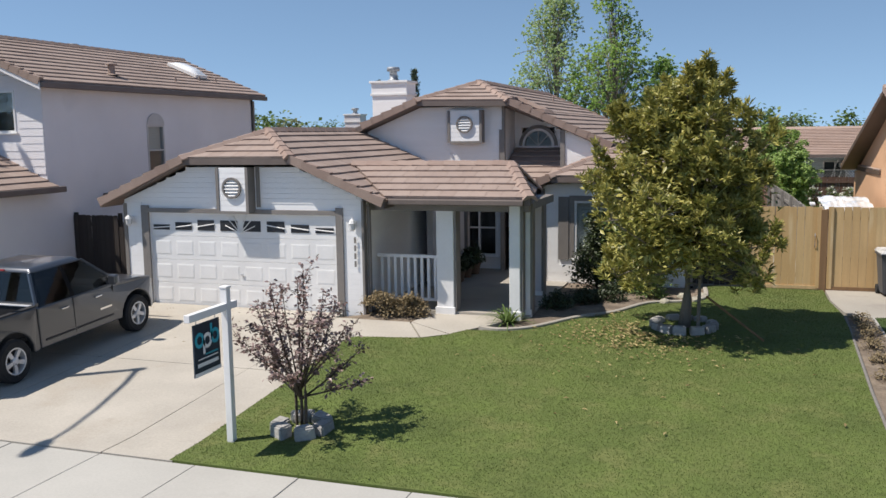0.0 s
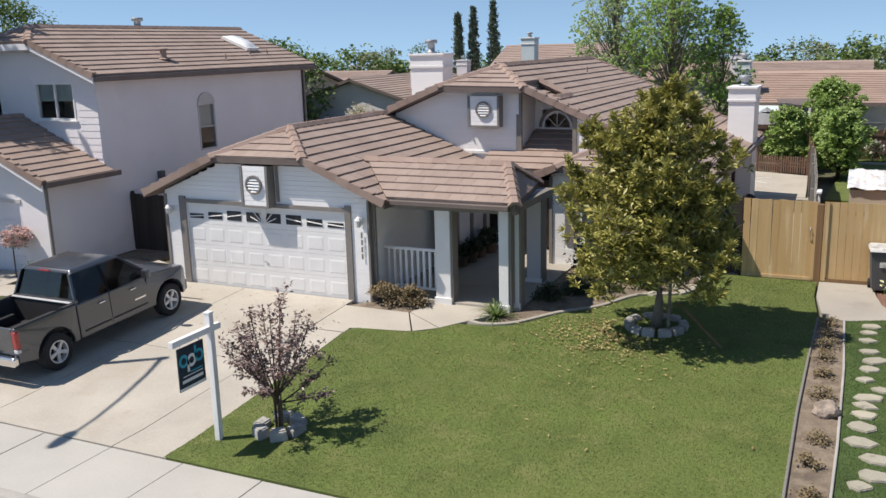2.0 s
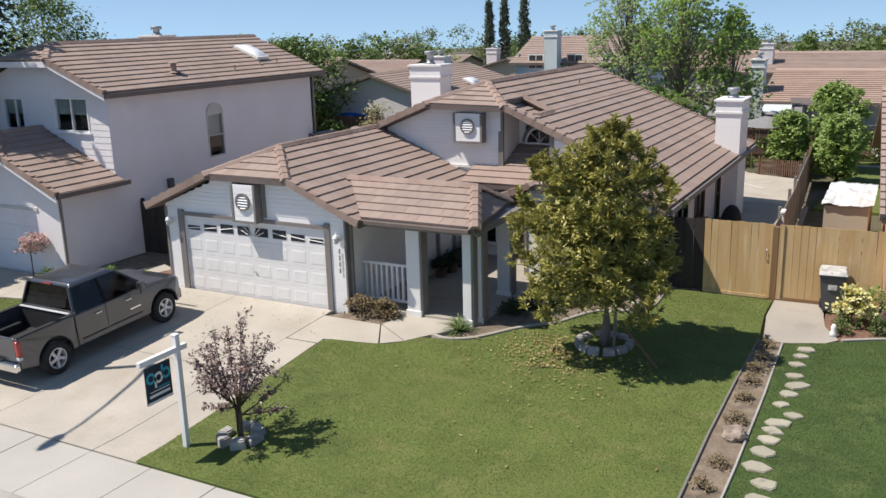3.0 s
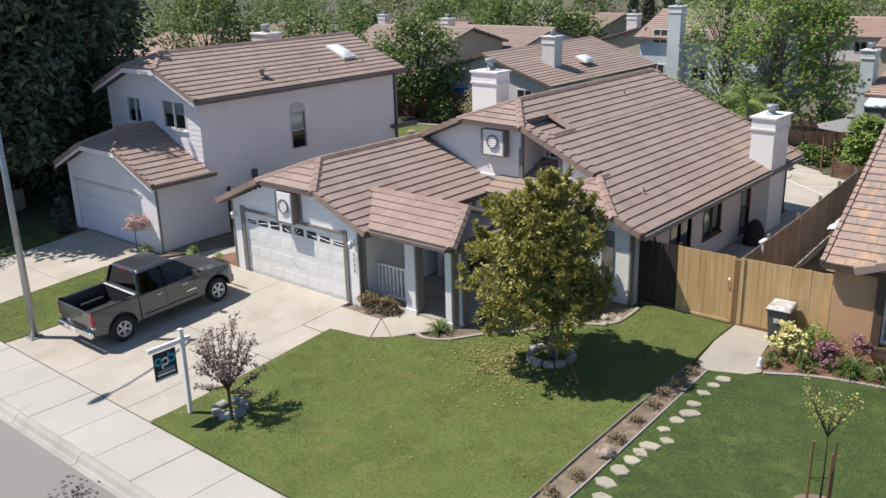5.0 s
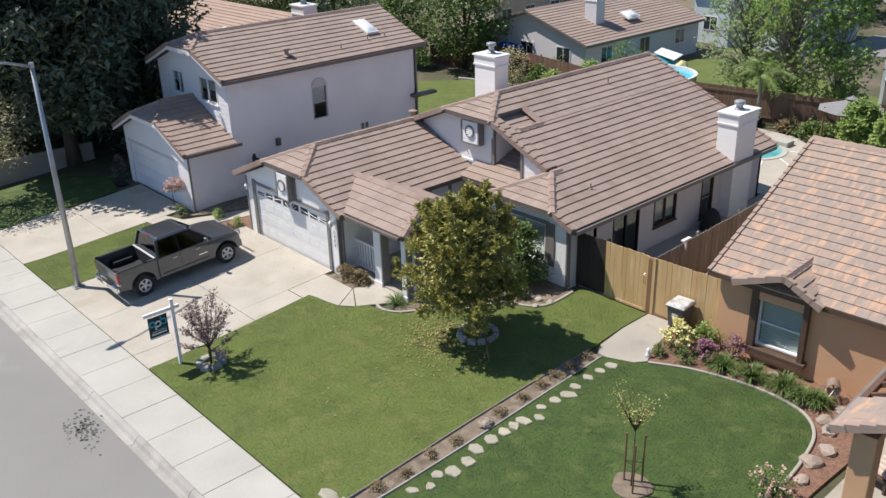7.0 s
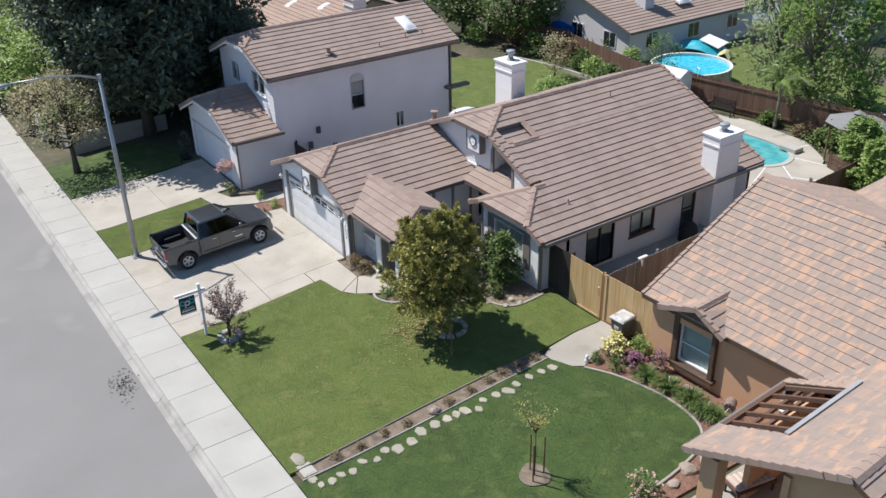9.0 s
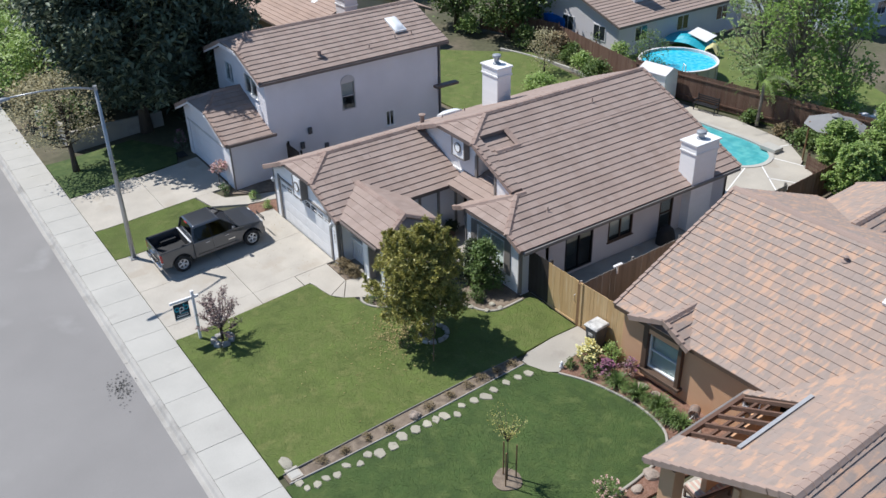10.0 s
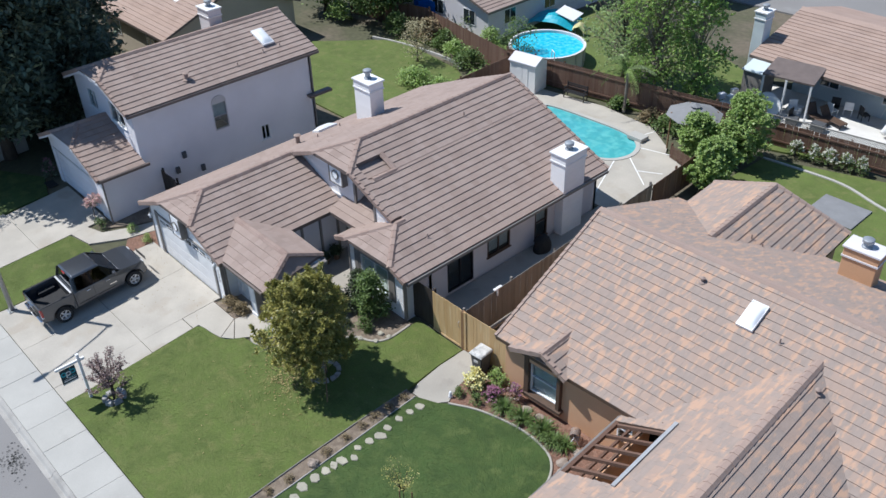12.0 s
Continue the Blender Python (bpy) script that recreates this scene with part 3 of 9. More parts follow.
sheet("planting_bed", EDGE + [(10.6, 13.0), (10.9, 20.9), (5.2, 20.9), (4.2, 20.7), (4.25, 19.4)], 0.0, M_MULCH, "red bark bed under the orange house window", "flower bed")
sheet("patio", [(2.95, 21.05), (2.95, 19.6), (3.1, 18.3), (3.35, 17.85), (3.9, 17.85), (4.4, 18.15), (4.65, 18.5), (4.3, 19.3), (4.2, 20.0), (4.1, 21.05)], 0.015, M_PATH, "smooth pale concrete path to the wooden gate", "path")
kerb_line("edging", EDGE, 0.085, 0.07, M_PATH, "curved pale concrete edging round the flower bed")
kerb_line("edging", [(3.48, 8.3), (3.55, 10), (3.6, 12), (3.62, 15), (3.57, 17.75)], 0.045, 0.06, M_CURB, "thin pale concrete edging of the soil bed")
kerb_line("edging", [(2.98, 8.3), (2.97, 10), (2.96, 13), (3.0, 15.3), (3.06, 17.8)], 0.045, 0.05, M_GREYW, "weathered timber edging of the soil bed")
kerb_line("edging", smooth_line([(-3.9, 15.25), (-3.5, 15.15), (-2.9, 15.42), (-2.2, 16.3), (-1.5, 17.0), (-0.9, 18.2), (-0.1, 18.62), (0.28, 19.2), (0.24, 20.4)], 4), 0.10, 0.07, M_PATH, "curved pale concrete edging of the shaded bed")
kerb_line("edging", smooth_line([(-26.0, 39.93), (-23.9, 40.5), (-21.1, 40.9), (-18.8, 40.95), (-17.4, 40.6)], 4), 0.14, 0.1, M_WALKC, "curved pale edging of the back lawn")
# back gardens
sheet("road", [(-12, 64), (60, 69), (60, 77), (-12, 72)], 0.02, M_ASPH, "grey asphalt street behind the far house", "road")
sheet("side_yard", [(-0.1, 21.1), (2.9, 21.1), (2.4, 33.4), (-0.1, 33.4)], 0.0, M_PATH, "concrete side yard along the house wall", "side yard")
sheet("lawn", [(-12, 42.5), (3, 44.6), (10, 47), (-2, 52), (-14, 58), (-30, 46), (-24, 41.6)], 0.01, M_LAWN, "patchy green grass behind the fences", "lawn")
sheet("lawn", [(2.6, 33), (3.2, 43.5), (12, 46.5), (20, 44), (16, 33)], 0.02, M_LAWN, "green back lawn beyond the orange house", "lawn")


# ---- house building ----
def clip_poly(poly, convex):
    """The part of one flat outline inside another, which is convex and runs anticlockwise."""
    out = poly
    for (ax, ay), (bx, by) in zip(convex, convex[1:] + convex[:1]):
        src, out = out, []
        for i, p in enumerate(src):
            q = src[i - 1]
            sp = (bx - ax) * (p[1] - ay) - (by - ay) * (p[0] - ax)
            sq = (bx - ax) * (q[1] - ay) - (by - ay) * (q[0] - ax)
            if (sp >= 0) != (sq >= 0):
                t = sq / (sq - sp)
                out.append((q[0] + t * (p[0] - q[0]), q[1] + t * (p[1] - q[1])))
            if sp >= 0:
                out.append(p)
        if not out:
            return []
    return out


TILE_W, TILE_E, TILE_T = 0.33, 0.345, 0.043
TILE_MESH = {}


def whole_tile(mat):
    """One flat concrete tile with a thick lower edge, shared by all tiles that are pieces of their own."""
    if mat.name not in TILE_MESH:
        bm = bmesh.new()
        w, e, t = TILE_W - 0.006, TILE_E + 0.03, TILE_T
        hexa(bm, [(0, 0, 0.002), (w, 0, 0.002), (w, e, 0.002), (0, e, 0.002), (0, 0.006, t), (w, 0.006, t), (w, e, 0.006), (0, e, 0.006)])
        me = bpy.data.meshes.new("tile")
        bmesh.ops.recalc_face_normals(bm, faces=bm.faces)
        bm.to_mesh(me)
        bm.free()
        me.materials.append(mat)
        TILE_MESH[mat.name] = me
    return TILE_MESH[mat.name]


def slope(house, pts, mat, deck_mat, thick=0.14, width=TILE_W, pieces=0, holes=(), seed=0, deck=True, course=TILE_E):
    """One plane of a tiled roof. pts run anticlockwise from above, the first two along the eave; holes are convex patches
    given the same way, where the tiles are left out; the deck then comes from the patches round them."""
    p = [Vector(q) for q in pts]
    u = (p[1] - p[0]).normalized()
    nrm = Vector((0, 0, 0))
    for i in range(1, len(p) - 1):
        nrm += (p[i] - p[0]).cross(p[i + 1] - p[0])
    nrm.normalize()
    v = nrm.cross(u)
    flat = [((q - p[0]).dot(u), (q - p[0]).dot(v)) for q in p]
    bm = bmesh.new()
    extrude(p, (0, 0, -thick), bm)
    roof = part("roof_slope", bm, deck_mat, house, "") if deck else house
    rnd = random.Random(seed)
    verts, faces, loose = [], [], []
    us, vs = [q[0] for q in flat], [q[1] for q in flat]
    k, row = min(vs), 0
    while k < max(vs) - 0.02:
        x = min(us) - (width * 0.5 if row % 2 else 0) - 0.01
        while x < max(us):
            rect = [(x, k), (x + width - 0.003, k), (x + width - 0.003, k + course + 0.02), (x, k + course + 0.02)]
            c = clip_poly(rect, flat)
            if len(c) >= 3 and abs(sum(a[0] * b[1] - b[0] * a[1] for a, b in zip(c, c[1:] + c[:1]))) > 0.004:
                full = len(c) == 4 and width == TILE_W and all(any(abs(a[0] - b[0]) + abs(a[1] - b[1]) < 1e-6 for b in rect) for a in c)
                lift = rnd.uniform(0, 0.004)
                if full and len(loose) < pieces:
                    loose.append(p[0] + u * x + v * k + nrm * lift)
                else:
                    n, i = len(c), len(verts)
                    for a in c:
                        h = TILE_T - (TILE_T - 0.006) * (a[1] - k) / (course + 0.02) + lift
                        verts.append(p[0] + u * a[0] + v * a[1] + nrm * h)
                    for a in c:
                        verts.append(p[0] + u * a[0] + v * a[1] + nrm * 0.001)
                    faces.append(tuple(range(i, i + n)))
                    faces += [(i + j, i + n + j, i + n + (j + 1) % n, i + (j + 1) % n) for j in range(n)]
            x += width
        k += course
        row += 1
    if verts:
        me = bpy.data.meshes.new("roof_tiles")
        me.from_pydata([tuple(q) for q in verts], [], faces)
        bm = bmesh.new()
        bm.from_mesh(me)
        bmesh.ops.recalc_face_normals(bm, faces=bm.faces)
        bm.to_mesh(me)
        bm.free()
        me.materials.append(mat)
        ob = new("roof_tiles", me)
        ob.parent = roof
        ob["kind"] = "stuff"
    rot = Matrix((u, v, nrm)).transposed().to_4x4()
    for q in loose:
        ob = new("tile", whole_tile(mat))
        ob.parent = roof
        ob.matrix_basis = Matrix.Translation(q) @ rot
    return roof


def caps(house, lines, mat, w=0.15, step=0.36, name="cap_tile"):
    """Bent cap tiles that overlap along ridges and hips, each a piece of its own."""
    for a, b in lines:
        a, b = Vector(a), Vector(b)
        d = b - a
        n = max(1, round(d.length / step))
        f = d.normalized()
        side = f.cross(Vector((0, 0, 1))).normalized()
        up = side.cross(f).normalized()
        e = d.length / n
        bm = bmesh.new()
        ring = []
        for y, k, lift in ((-0.02, 1.05, 0.034), (e + 0.03, 0.96, 0.016)):
            ring.append([bm.verts.new((s * w * k, y, hh + lift)) for s, hh in ((-1, -0.045), (-0.45, 0.05), (0.45, 0.05), (1, -0.045), (0.9, -0.075), (0, 0.0), (-0.9, -0.075))])
        for j in range(7):
            bm.faces.new((ring[0][j], ring[0][(j + 1) % 7], ring[1][(j + 1) % 7], ring[1][j]))
        bm.faces.new(ring[0][::-1])
        bm.faces.new(ring[1])
        rot = Matrix((side, f, up)).transposed().to_4x4()
        first = part(name, bm, mat, house)
        for i in range(n):
            ob = first if i == 0 else new(name, first.data)
            ob.parent = house
            ob.matrix_basis = Matrix.Translation(a + d * (i / n)) @ rot


def rake_tiles(house, a, b, out, mat, w=0.17, step=0.345):
    """Chunky stepped edge tiles along a gable's sloping edge, from the eave a to the top b, each a piece of its own."""
    a, b, out = Vector(a), Vector(b), Vector(out).normalized()
    d = b - a
    n = max(1, round(d.length / step))
    f = d.normalized()
    out = (out - f * out.dot(f)).normalized()
    up = out.cross(f)
    if up.z < 0:
        up = -up
    e = d.length / n
    bm = bmesh.new()
    q = []
    for low in (True, False):
        for o, y in ((-w * 0.6, 0.0), (0.05, 0.0), (0.05, e + 0.03), (-w * 0.6, e + 0.03)):
            q.append(Vector((0, 0, 0)) + out * o + f * y + up * (-0.11 if low else (0.095 if y < 0.01 else 0.05)))
    hexa(bm, q)
    first = part("rake_tile", bm, mat, house)
    for i in range(n):
        ob = first if i == 0 else new("rake_tile", first.data)
        ob.parent = house
        ob.location = a + d * (i / n)


def wall(house, name, axis, at, thick, a, b, z0, top, mat, holes=(), label=""):
    """A wall of real thickness along x ('x', at y = at) or along y. top is a height or a list of (place, height) points;
    holes are (from, to, sill, head). Positive thick goes toward plus."""
    tops = [(a, top), (b, top)] if isinstance(top, (int, float)) else top

    def top_at(u):
        for (u0, h0), (u1, h1) in zip(tops, tops[1:]):
            if u0 <= u <= u1 and u1 > u0:
                return h0 + (h1 - h0) * (u - u0) / (u1 - u0)
        return tops[0][1] if u <= tops[0][0] else tops[-1][1]

    cuts = sorted({a, b, *[t[0] for t in tops if a < t[0] < b], *[u for h in holes for u in h[:2] if a < u < b]})
    bm = bmesh.new()
    for u0, u1 in zip(cuts, cuts[1:]):
        mid = (u0 + u1) / 2
        spans, low = [], z0
        for h in sorted([h for h in holes if h[0] <= mid <= h[1]], key=lambda h: h[2]):
            if h[2] > low:
                spans.append((low, low, h[2], h[2]))
            low = h[3]
        spans.append((low, low, top_at(u0 + 1e-6), top_at(u1 - 1e-6)))
        for l0, l1, h0, h1 in spans:
            if h0 - l0 < 1e-3 and h1 - l1 < 1e-3:
                continue
            q = []
            for hh0, hh1 in ((l0, l1), (h0, h1)):
                for u, off, hh in ((u0, 0, hh0), (u1, 0, hh1), (u1, thick, hh1), (u0, thick, hh0)):
                    q.append((u, at + off, hh) if axis == "x" else (at + off, u, hh))
            hexa(bm, q)
    bmesh.ops.remove_doubles(bm, verts=bm.verts, dist=1e-4)
    return part(name, bm, mat, house, label)


def siding(parent, at, a, b, z0, z1, mat, holes=(), bound=None, h=0.19, axis="x", face=-1, proud=0.03):
    """Lapped horizontal boards on a wall, each a piece of its own. bound(z) gives the wall's ends at a height."""
    z = z0
    while z < z1 - 0.03:
        zt = min(z + h, z1)
        lo, hi = (a, b) if bound is None else (max(a, bound(zt)[0]), min(b, bound(zt)[1]))
        spans = [(lo, hi)]
        for u0, u1, s, e in holes:
            if s < zt - 0.01 and e > z + 0.01:
                spans = [q for p0, p1 in spans for q in ((p0, min(p1, u0)), (max(p0, u1), p1)) if q[1] - q[0] > 0.03]
        for u0, u1 in spans:
            if u1 - u0 < 0.05:
                continue
            bm = bmesh.new()
            d0, d1 = face * proud, face * 0.012
            q = []
            for zz, d in ((z, d0), (zt - 0.004, d1)):
                for u, off in ((u0, d), (u1, d), (u1, face * 0.002), (u0, face * 0.002)):
                    q.append((u, at + off, zz) if axis == "x" else (at + off, u, zz))
            hexa(bm, q)
            part("board", bm, mat, parent)
        z += h


def window(house, axis, at, u0, u1, z0, z1, face, frame_mat, name="window", mullions=1, rails=1, blind=0.0, sill=True, trim=None, depth=0.1, glass_mat=None):
    """A window with frame, panes, glazing bars, sill and blinds set in a wall's opening."""
    def bx(ua, ub, d0, d1, za, zb, bm=None, bevel=0.0):
        d0, d1 = at + face * d0, at + face * d1
        lo, hi = min(d0, d1), max(d0, d1)
        return box(ua, ub, lo, hi, za, zb, bm, bevel) if axis == "x" else box(lo, hi, ua, ub, za, zb, bm, bevel)

    f = 0.055
    bm = bx(u0, u1, -depth, 0.02, z0, z0 + f)
    bx(u0, u1, -depth, 0.02, z1 - f, z1, bm)
    bx(u0, u0 + f, -depth, 0.02, z0 + f, z1 - f, bm)
    bx(u1 - f, u1, -depth, 0.02, z0 + f, z1 - f, bm)
    win = part(name, bm, frame_mat, house)
    for i in range(1, mullions + 1):
        u = u0 + (u1 - u0) * i / (mullions + 1)
        part("mullion", bx(u - 0.025, u + 0.025, -0.075, 0.012, z0 + f, z1 - f), frame_mat, win)
    for i in range(1, rails + 1):
        z = z0 + (z1 - z0) * i / (rails + 1)
        part("glazing_bar", bx(u0 + f, u1 - f, -0.07, 0.008, z - 0.022, z + 0.022), frame_mat, win)
    pane = part("pane", bx(u0 + f, u1 - f, -0.05, -0.044, z0 + f, z1 - f), glass_mat or M_GLASS, win)
    pane.visible_shadow = False
    # Flat dark sheet close behind the pane stands for the room's dimness.
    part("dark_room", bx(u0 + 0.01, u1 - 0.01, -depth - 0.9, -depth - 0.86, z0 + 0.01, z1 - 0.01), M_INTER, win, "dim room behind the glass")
    if blind > 0:
        n = 14
        bm = bmesh.new()
        for i in range(n):
            za = z1 - f - (z1 - z0 - 2 * f) * blind * (i + 1) / n
            bx(u0 + f + 0.01, u1 - f - 0.01, -depth - 0.02, -depth - 0.012, za + 0.004, za + (z1 - z0 - 2 * f) * blind / n - 0.004, bm)
        part("blind", bm, M_CURTAIN, win, "pale drawn blinds")
    if sill:
        part("sill", bx(u0 - 0.06, u1 + 0.06, -0.02, 0.07, z0 - 0.05, z0, None, 0.006), frame_mat, win)
    if trim is not None:
        for q in ((u0 - 0.13, u0, z0 - 0.0, z1 + 0.13), (u1, u1 + 0.13, z0 - 0.0, z1 + 0.13), (u0, u1, z1, z1 + 0.13)):
            part("casing", bx(q[0], q[1], 0.003, 0.035, q[2], q[3]), trim, win)
    return win


def chimney(house, x0, x1, y0, y1, z0, z1, mat, cap_mat, label="", rise=0.22):
    """A boxed chimney with a stepped head, a sheet cap and a round steel flue."""
    c = part("chimney", box(x0, x1, y0, y1, z0, z1 - 0.5, None, 0.01), mat, house, label)
    part("chimney_head", box(x0 - 0.05, x1 + 0.05, y0 - 0.05, y1 + 0.05, z1 - 0.5, z1 - 0.42, None, 0.008), cap_mat, c)
    part("chimney_head", box(x0 - 0.02, x1 + 0.02, y0 - 0.02, y1 + 0.02, z1 - 0.42, z1 - 0.08, None, 0.008), mat, c)
    part("chimney_cap", box(x0 - 0.08, x1 + 0.08, y0 - 0.08, y1 + 0.08, z1 - 0.08, z1, None, 0.012), cap_mat, c)
    cx, cy = (x0 + x1) / 2, (y0 + y1) / 2
    part("flue", lathe([(0.2, z1), (0.2, z1 + 0.05), (0.13, z1 + 0.07), (0.13, z1 + rise), (0.22, z1 + rise + 0.005), (0.22, z1 + rise + 0.12), (0.19, z1 + rise + 0.14)], 16, None, (cx, cy, 0)), M_FLUE, c, "steel flue with a flat hood", True)
    return c


def roof_vent(house, x, y, z, h=0.35, r=0.06, hood=True):
    bm = tube((x, y, z - 0.15), (x, y, z + h), r, None, 10)
    if hood:
        tube((x, y, z + h), (x, y, z + h + 0.03), r * 1.7, None, 10, bm)
        tube((x, y, z + h + 0.03), (x, y, z + h + 0.07), r * 1.7, r * 0.6, 10, bm)
    lathe([(r * 2.6, z + 0.02), (r * 1.2, z + 0.06)], 10, bm, (x, y, 0))
    return part("roof_vent", bm, M_TILE, house)


def skylight(house, x, y, z, wx, wy, tilt, axis):
    """A domed acrylic skylight in a low frame, tilted with the roof."""
    m = pose(x, y, z, tilt if axis == "x" else 0, tilt if axis == "y" else 0, 0)
    sk = part("skylight", merge(None, box(-wx / 2, wx / 2, -wy / 2, wy / 2, 0, 0.12, None, 0.01), m), M_WHITE, house, "white framed domed skylight")
    bm = bmesh.new()
    n = 8
    grid = [[bm.verts.new((wx * 0.46 * (2 * i / n - 1), wy * 0.46 * (2 * j / n - 1), 0.12 + 0.13 * (1 - (2 * i / n - 1) ** 4) * (1 - (2 * j / n - 1) ** 4))) for j in range(n + 1)] for i in range(n + 1)]
    for i in range(n):
        for j in range(n):
            bm.faces.new((grid[i][j], grid[i + 1][j], grid[i + 1][j + 1], grid[i][j + 1]))
    bm.transform(m)
    part("dome", bm, M_SKYL, sk, "", True)
    return sk


def round_vent(parent, x, y, z, r, face=-1):
    """A round louvred gable vent: ring and slats."""
    bm = bmesh.new()
    n = 24
    rings = [[bm.verts.new((x + rr * math.cos(2 * math.pi * k / n), y + d, z + rr * math.sin(2 * math.pi * k / n))) for k in range(n)]
             for rr, d in ((r, 0.0), (r, face * 0.05), (r * 0.8, face * 0.05), (r * 0.8, 0.0))]
    for a, b in zip(rings, rings[1:]):
        for k in range(n):
            bm.faces.new((a[k], a[(k + 1) % n], b[(k + 1) % n], b[k]))
    v = part("round_vent", bm, M_TRIM, parent, "round louvred gable vent")
    for i in range(5):
        zz = z - r * 0.62 + i * r * 0.31
        half = math.sqrt(max(0.01, (r * 0.8) ** 2 - (zz - z) ** 2))
        bm = bmesh.new()
        hexa(bm, [(x - half, y + face * 0.045, zz - 0.035), (x + half, y + face * 0.045, zz - 0.035), (x + half, y + face * 0.004, zz), (x - half, y + face * 0.004, zz),
                  (x - half, y + face * 0.045, zz - 0.025), (x + half, y + face * 0.045, zz - 0.025), (x + half, y + face * 0.004, zz + 0.012), (x - half, y + face * 0.004, zz + 0.012)])
        part("louvre", bm, M_WHITE, v)
    return v


def vent_box(house, x0, x1, y, z0, z1):
    """A boxed gable ornament clad in boards, with taupe edges and a round vent."""
    b = part("vent_box", box(x0, x1, y - 0.27, y, z0, z1), M_WHITE, house, "white boarded vent box with taupe edges")
    for a0, a1 in ((x0 - 0.07, x0 - 0.002), (x1 + 0.002, x1 + 0.07)):
        part("edge_board", box(a0, a1, y - 0.30, y, z0 - 0.05, z1), M_TRIM, b)
    part("edge_board", box(x0, x1, y - 0.30, y, z0 - 0.06, z0 - 0.002), M_TRIM, b)
    siding(b, y - 0.27, x0 + 0.005, x1 - 0.005, z0, z1, M_SIDE, h=0.12, proud=0.015)
    round_vent(b, (x0 + x1) / 2, y - 0.285, (z0 + z1) / 2 + 0.03, 0.235)


def gable_bound(xc, zr, s, off):
    """Ends of a gable wall at a height, below roof planes that fall by s from a ridge at xc, zr."""
    return lambda z: (xc - max(0.0, zr - off - z) / s, xc + max(0.0, zr - off - z) / s)


# ---- the main house ----
house = thing("house", "single-storey white sided house with brown tiled clipped-gable roofs", "house")
RX, RZ, SL, SR = -6.27, 5.36, 0.4024, 0.4453        # main ridge and its two slopes
GX, GZ, GS = -9.55, 4.04, 0.435                     # garage ridge
BX, BZ = -2.05, 5.36 - 0.4453 * 4.22                # bay ridge, on the main right slope
EL, ER = -13.2, 0.31                                # eaves
zl = lambda x: RZ - SL * (RX - x) if x > GX else GZ - GS * (GX - x)
zr = lambda x: RZ - SR * (x - RX)
zg = lambda x: GZ - GS * (x - GX)
YB, YF, YG = 33.32, 21.75, 15.52                    # back eave, main gable front edge, garage front edge
MC, GC, BC = 1.35, 1.38, 1.5                        # half widths of the clipped gables
# left slope, one plane over house and garage
slope(house, [(EL, YB, zl(EL)), (EL, YG, zl(EL)), (GX - GC, YG, zl(GX - GC)), (GX, 17.05, GZ), (GX, YB, GZ)], M_TILE, M_FASC, seed=1)
slope(house, [(GX, YB, GZ), (GX, YF, GZ), (RX - MC, YF, zl(RX - MC)), (RX, 23.45, RZ), (RX, YB, RZ)], M_TILE, M_FASC, seed=2)
# clipped gable ends
zc = zl(GX - GC)
slope(house, [(GX - GC, YG, zc), (GX + GC, YG, zc), (GX, 17.05, GZ)], M_TILE, M_FASC, pieces=40, seed=3)
zm = zl(RX - MC)
slope(house, [(RX - MC, YF, zm), (RX + MC, YF, zr(RX + MC)), (RX, 23.45, RZ)], M_TILE, M_FASC, seed=4)
# garage right slope, cut by the courtyard and meeting the main front wall
GE = -6.05
slope(house, [(GE, YG, zg(GE)), (GE, 19.0, zg(GE)), (GX, 19.0, GZ), (GX, 17.05, GZ), (GX + GC, YG, zg(GX + GC))], M_TILE, M_FASC, pieces=90, seed=5)
slope(house, [(GE, 19.0, zg(GE)), (GE, 22.15, zg(GE)), (GX, 22.15, GZ), (GX, 19.0, GZ)], M_TILE, M_FASC, seed=6)
# main right slope: round the open notch behind the rake
NX0, NX1, NY0, NY1 = -5.2, -4.25, 22.6, 23.75
slope(house, [(ER, 22.3, zr(ER)), (ER, YB, zr(ER)), (NX1, YB, zr(NX1)), (NX1, 22.3, zr(NX1))], M_TILE, M_FASC, seed=7)
slope(house, [(NX1, NY1, zr(NX1)), (NX1, YB, zr(NX1)), (RX, YB, RZ), (RX, 23.75, RZ)], M_TILE, M_FASC, seed=8)
slope(house, [(NX0, 22.2, zr(NX0)), (NX0, NY1, zr(NX0)), (RX, NY1, RZ), (RX, 23.45, RZ)], M_TILE, M_FASC, seed=9)
slope(house, [(BX - 0.2, YF, zr(BX - 0.2)), (BX - 0.2, 22.3, zr(BX - 0.2)), (NX1, 22.3, zr(NX1)), (NX0 + 0.02, 22.3, zr(NX0 + 0.02)), (RX + MC, YF, zr(RX + MC))], M_TILE, M_FASC, seed=10)
# sunk tiled patch that closes the notch
slope(house, [(NX1 + 0.06, 22.25, zr(NX1) - 0.20), (NX1 + 0.06, 23.85, zr(NX1) - 0.20), (NX0 - 0.06, 23.85, zr(NX0) - 0.20), (NX0 - 0.06, 22.25, zr(NX0) - 0.20)], M_TILE, M_FASC, thick=0.06, seed=19)
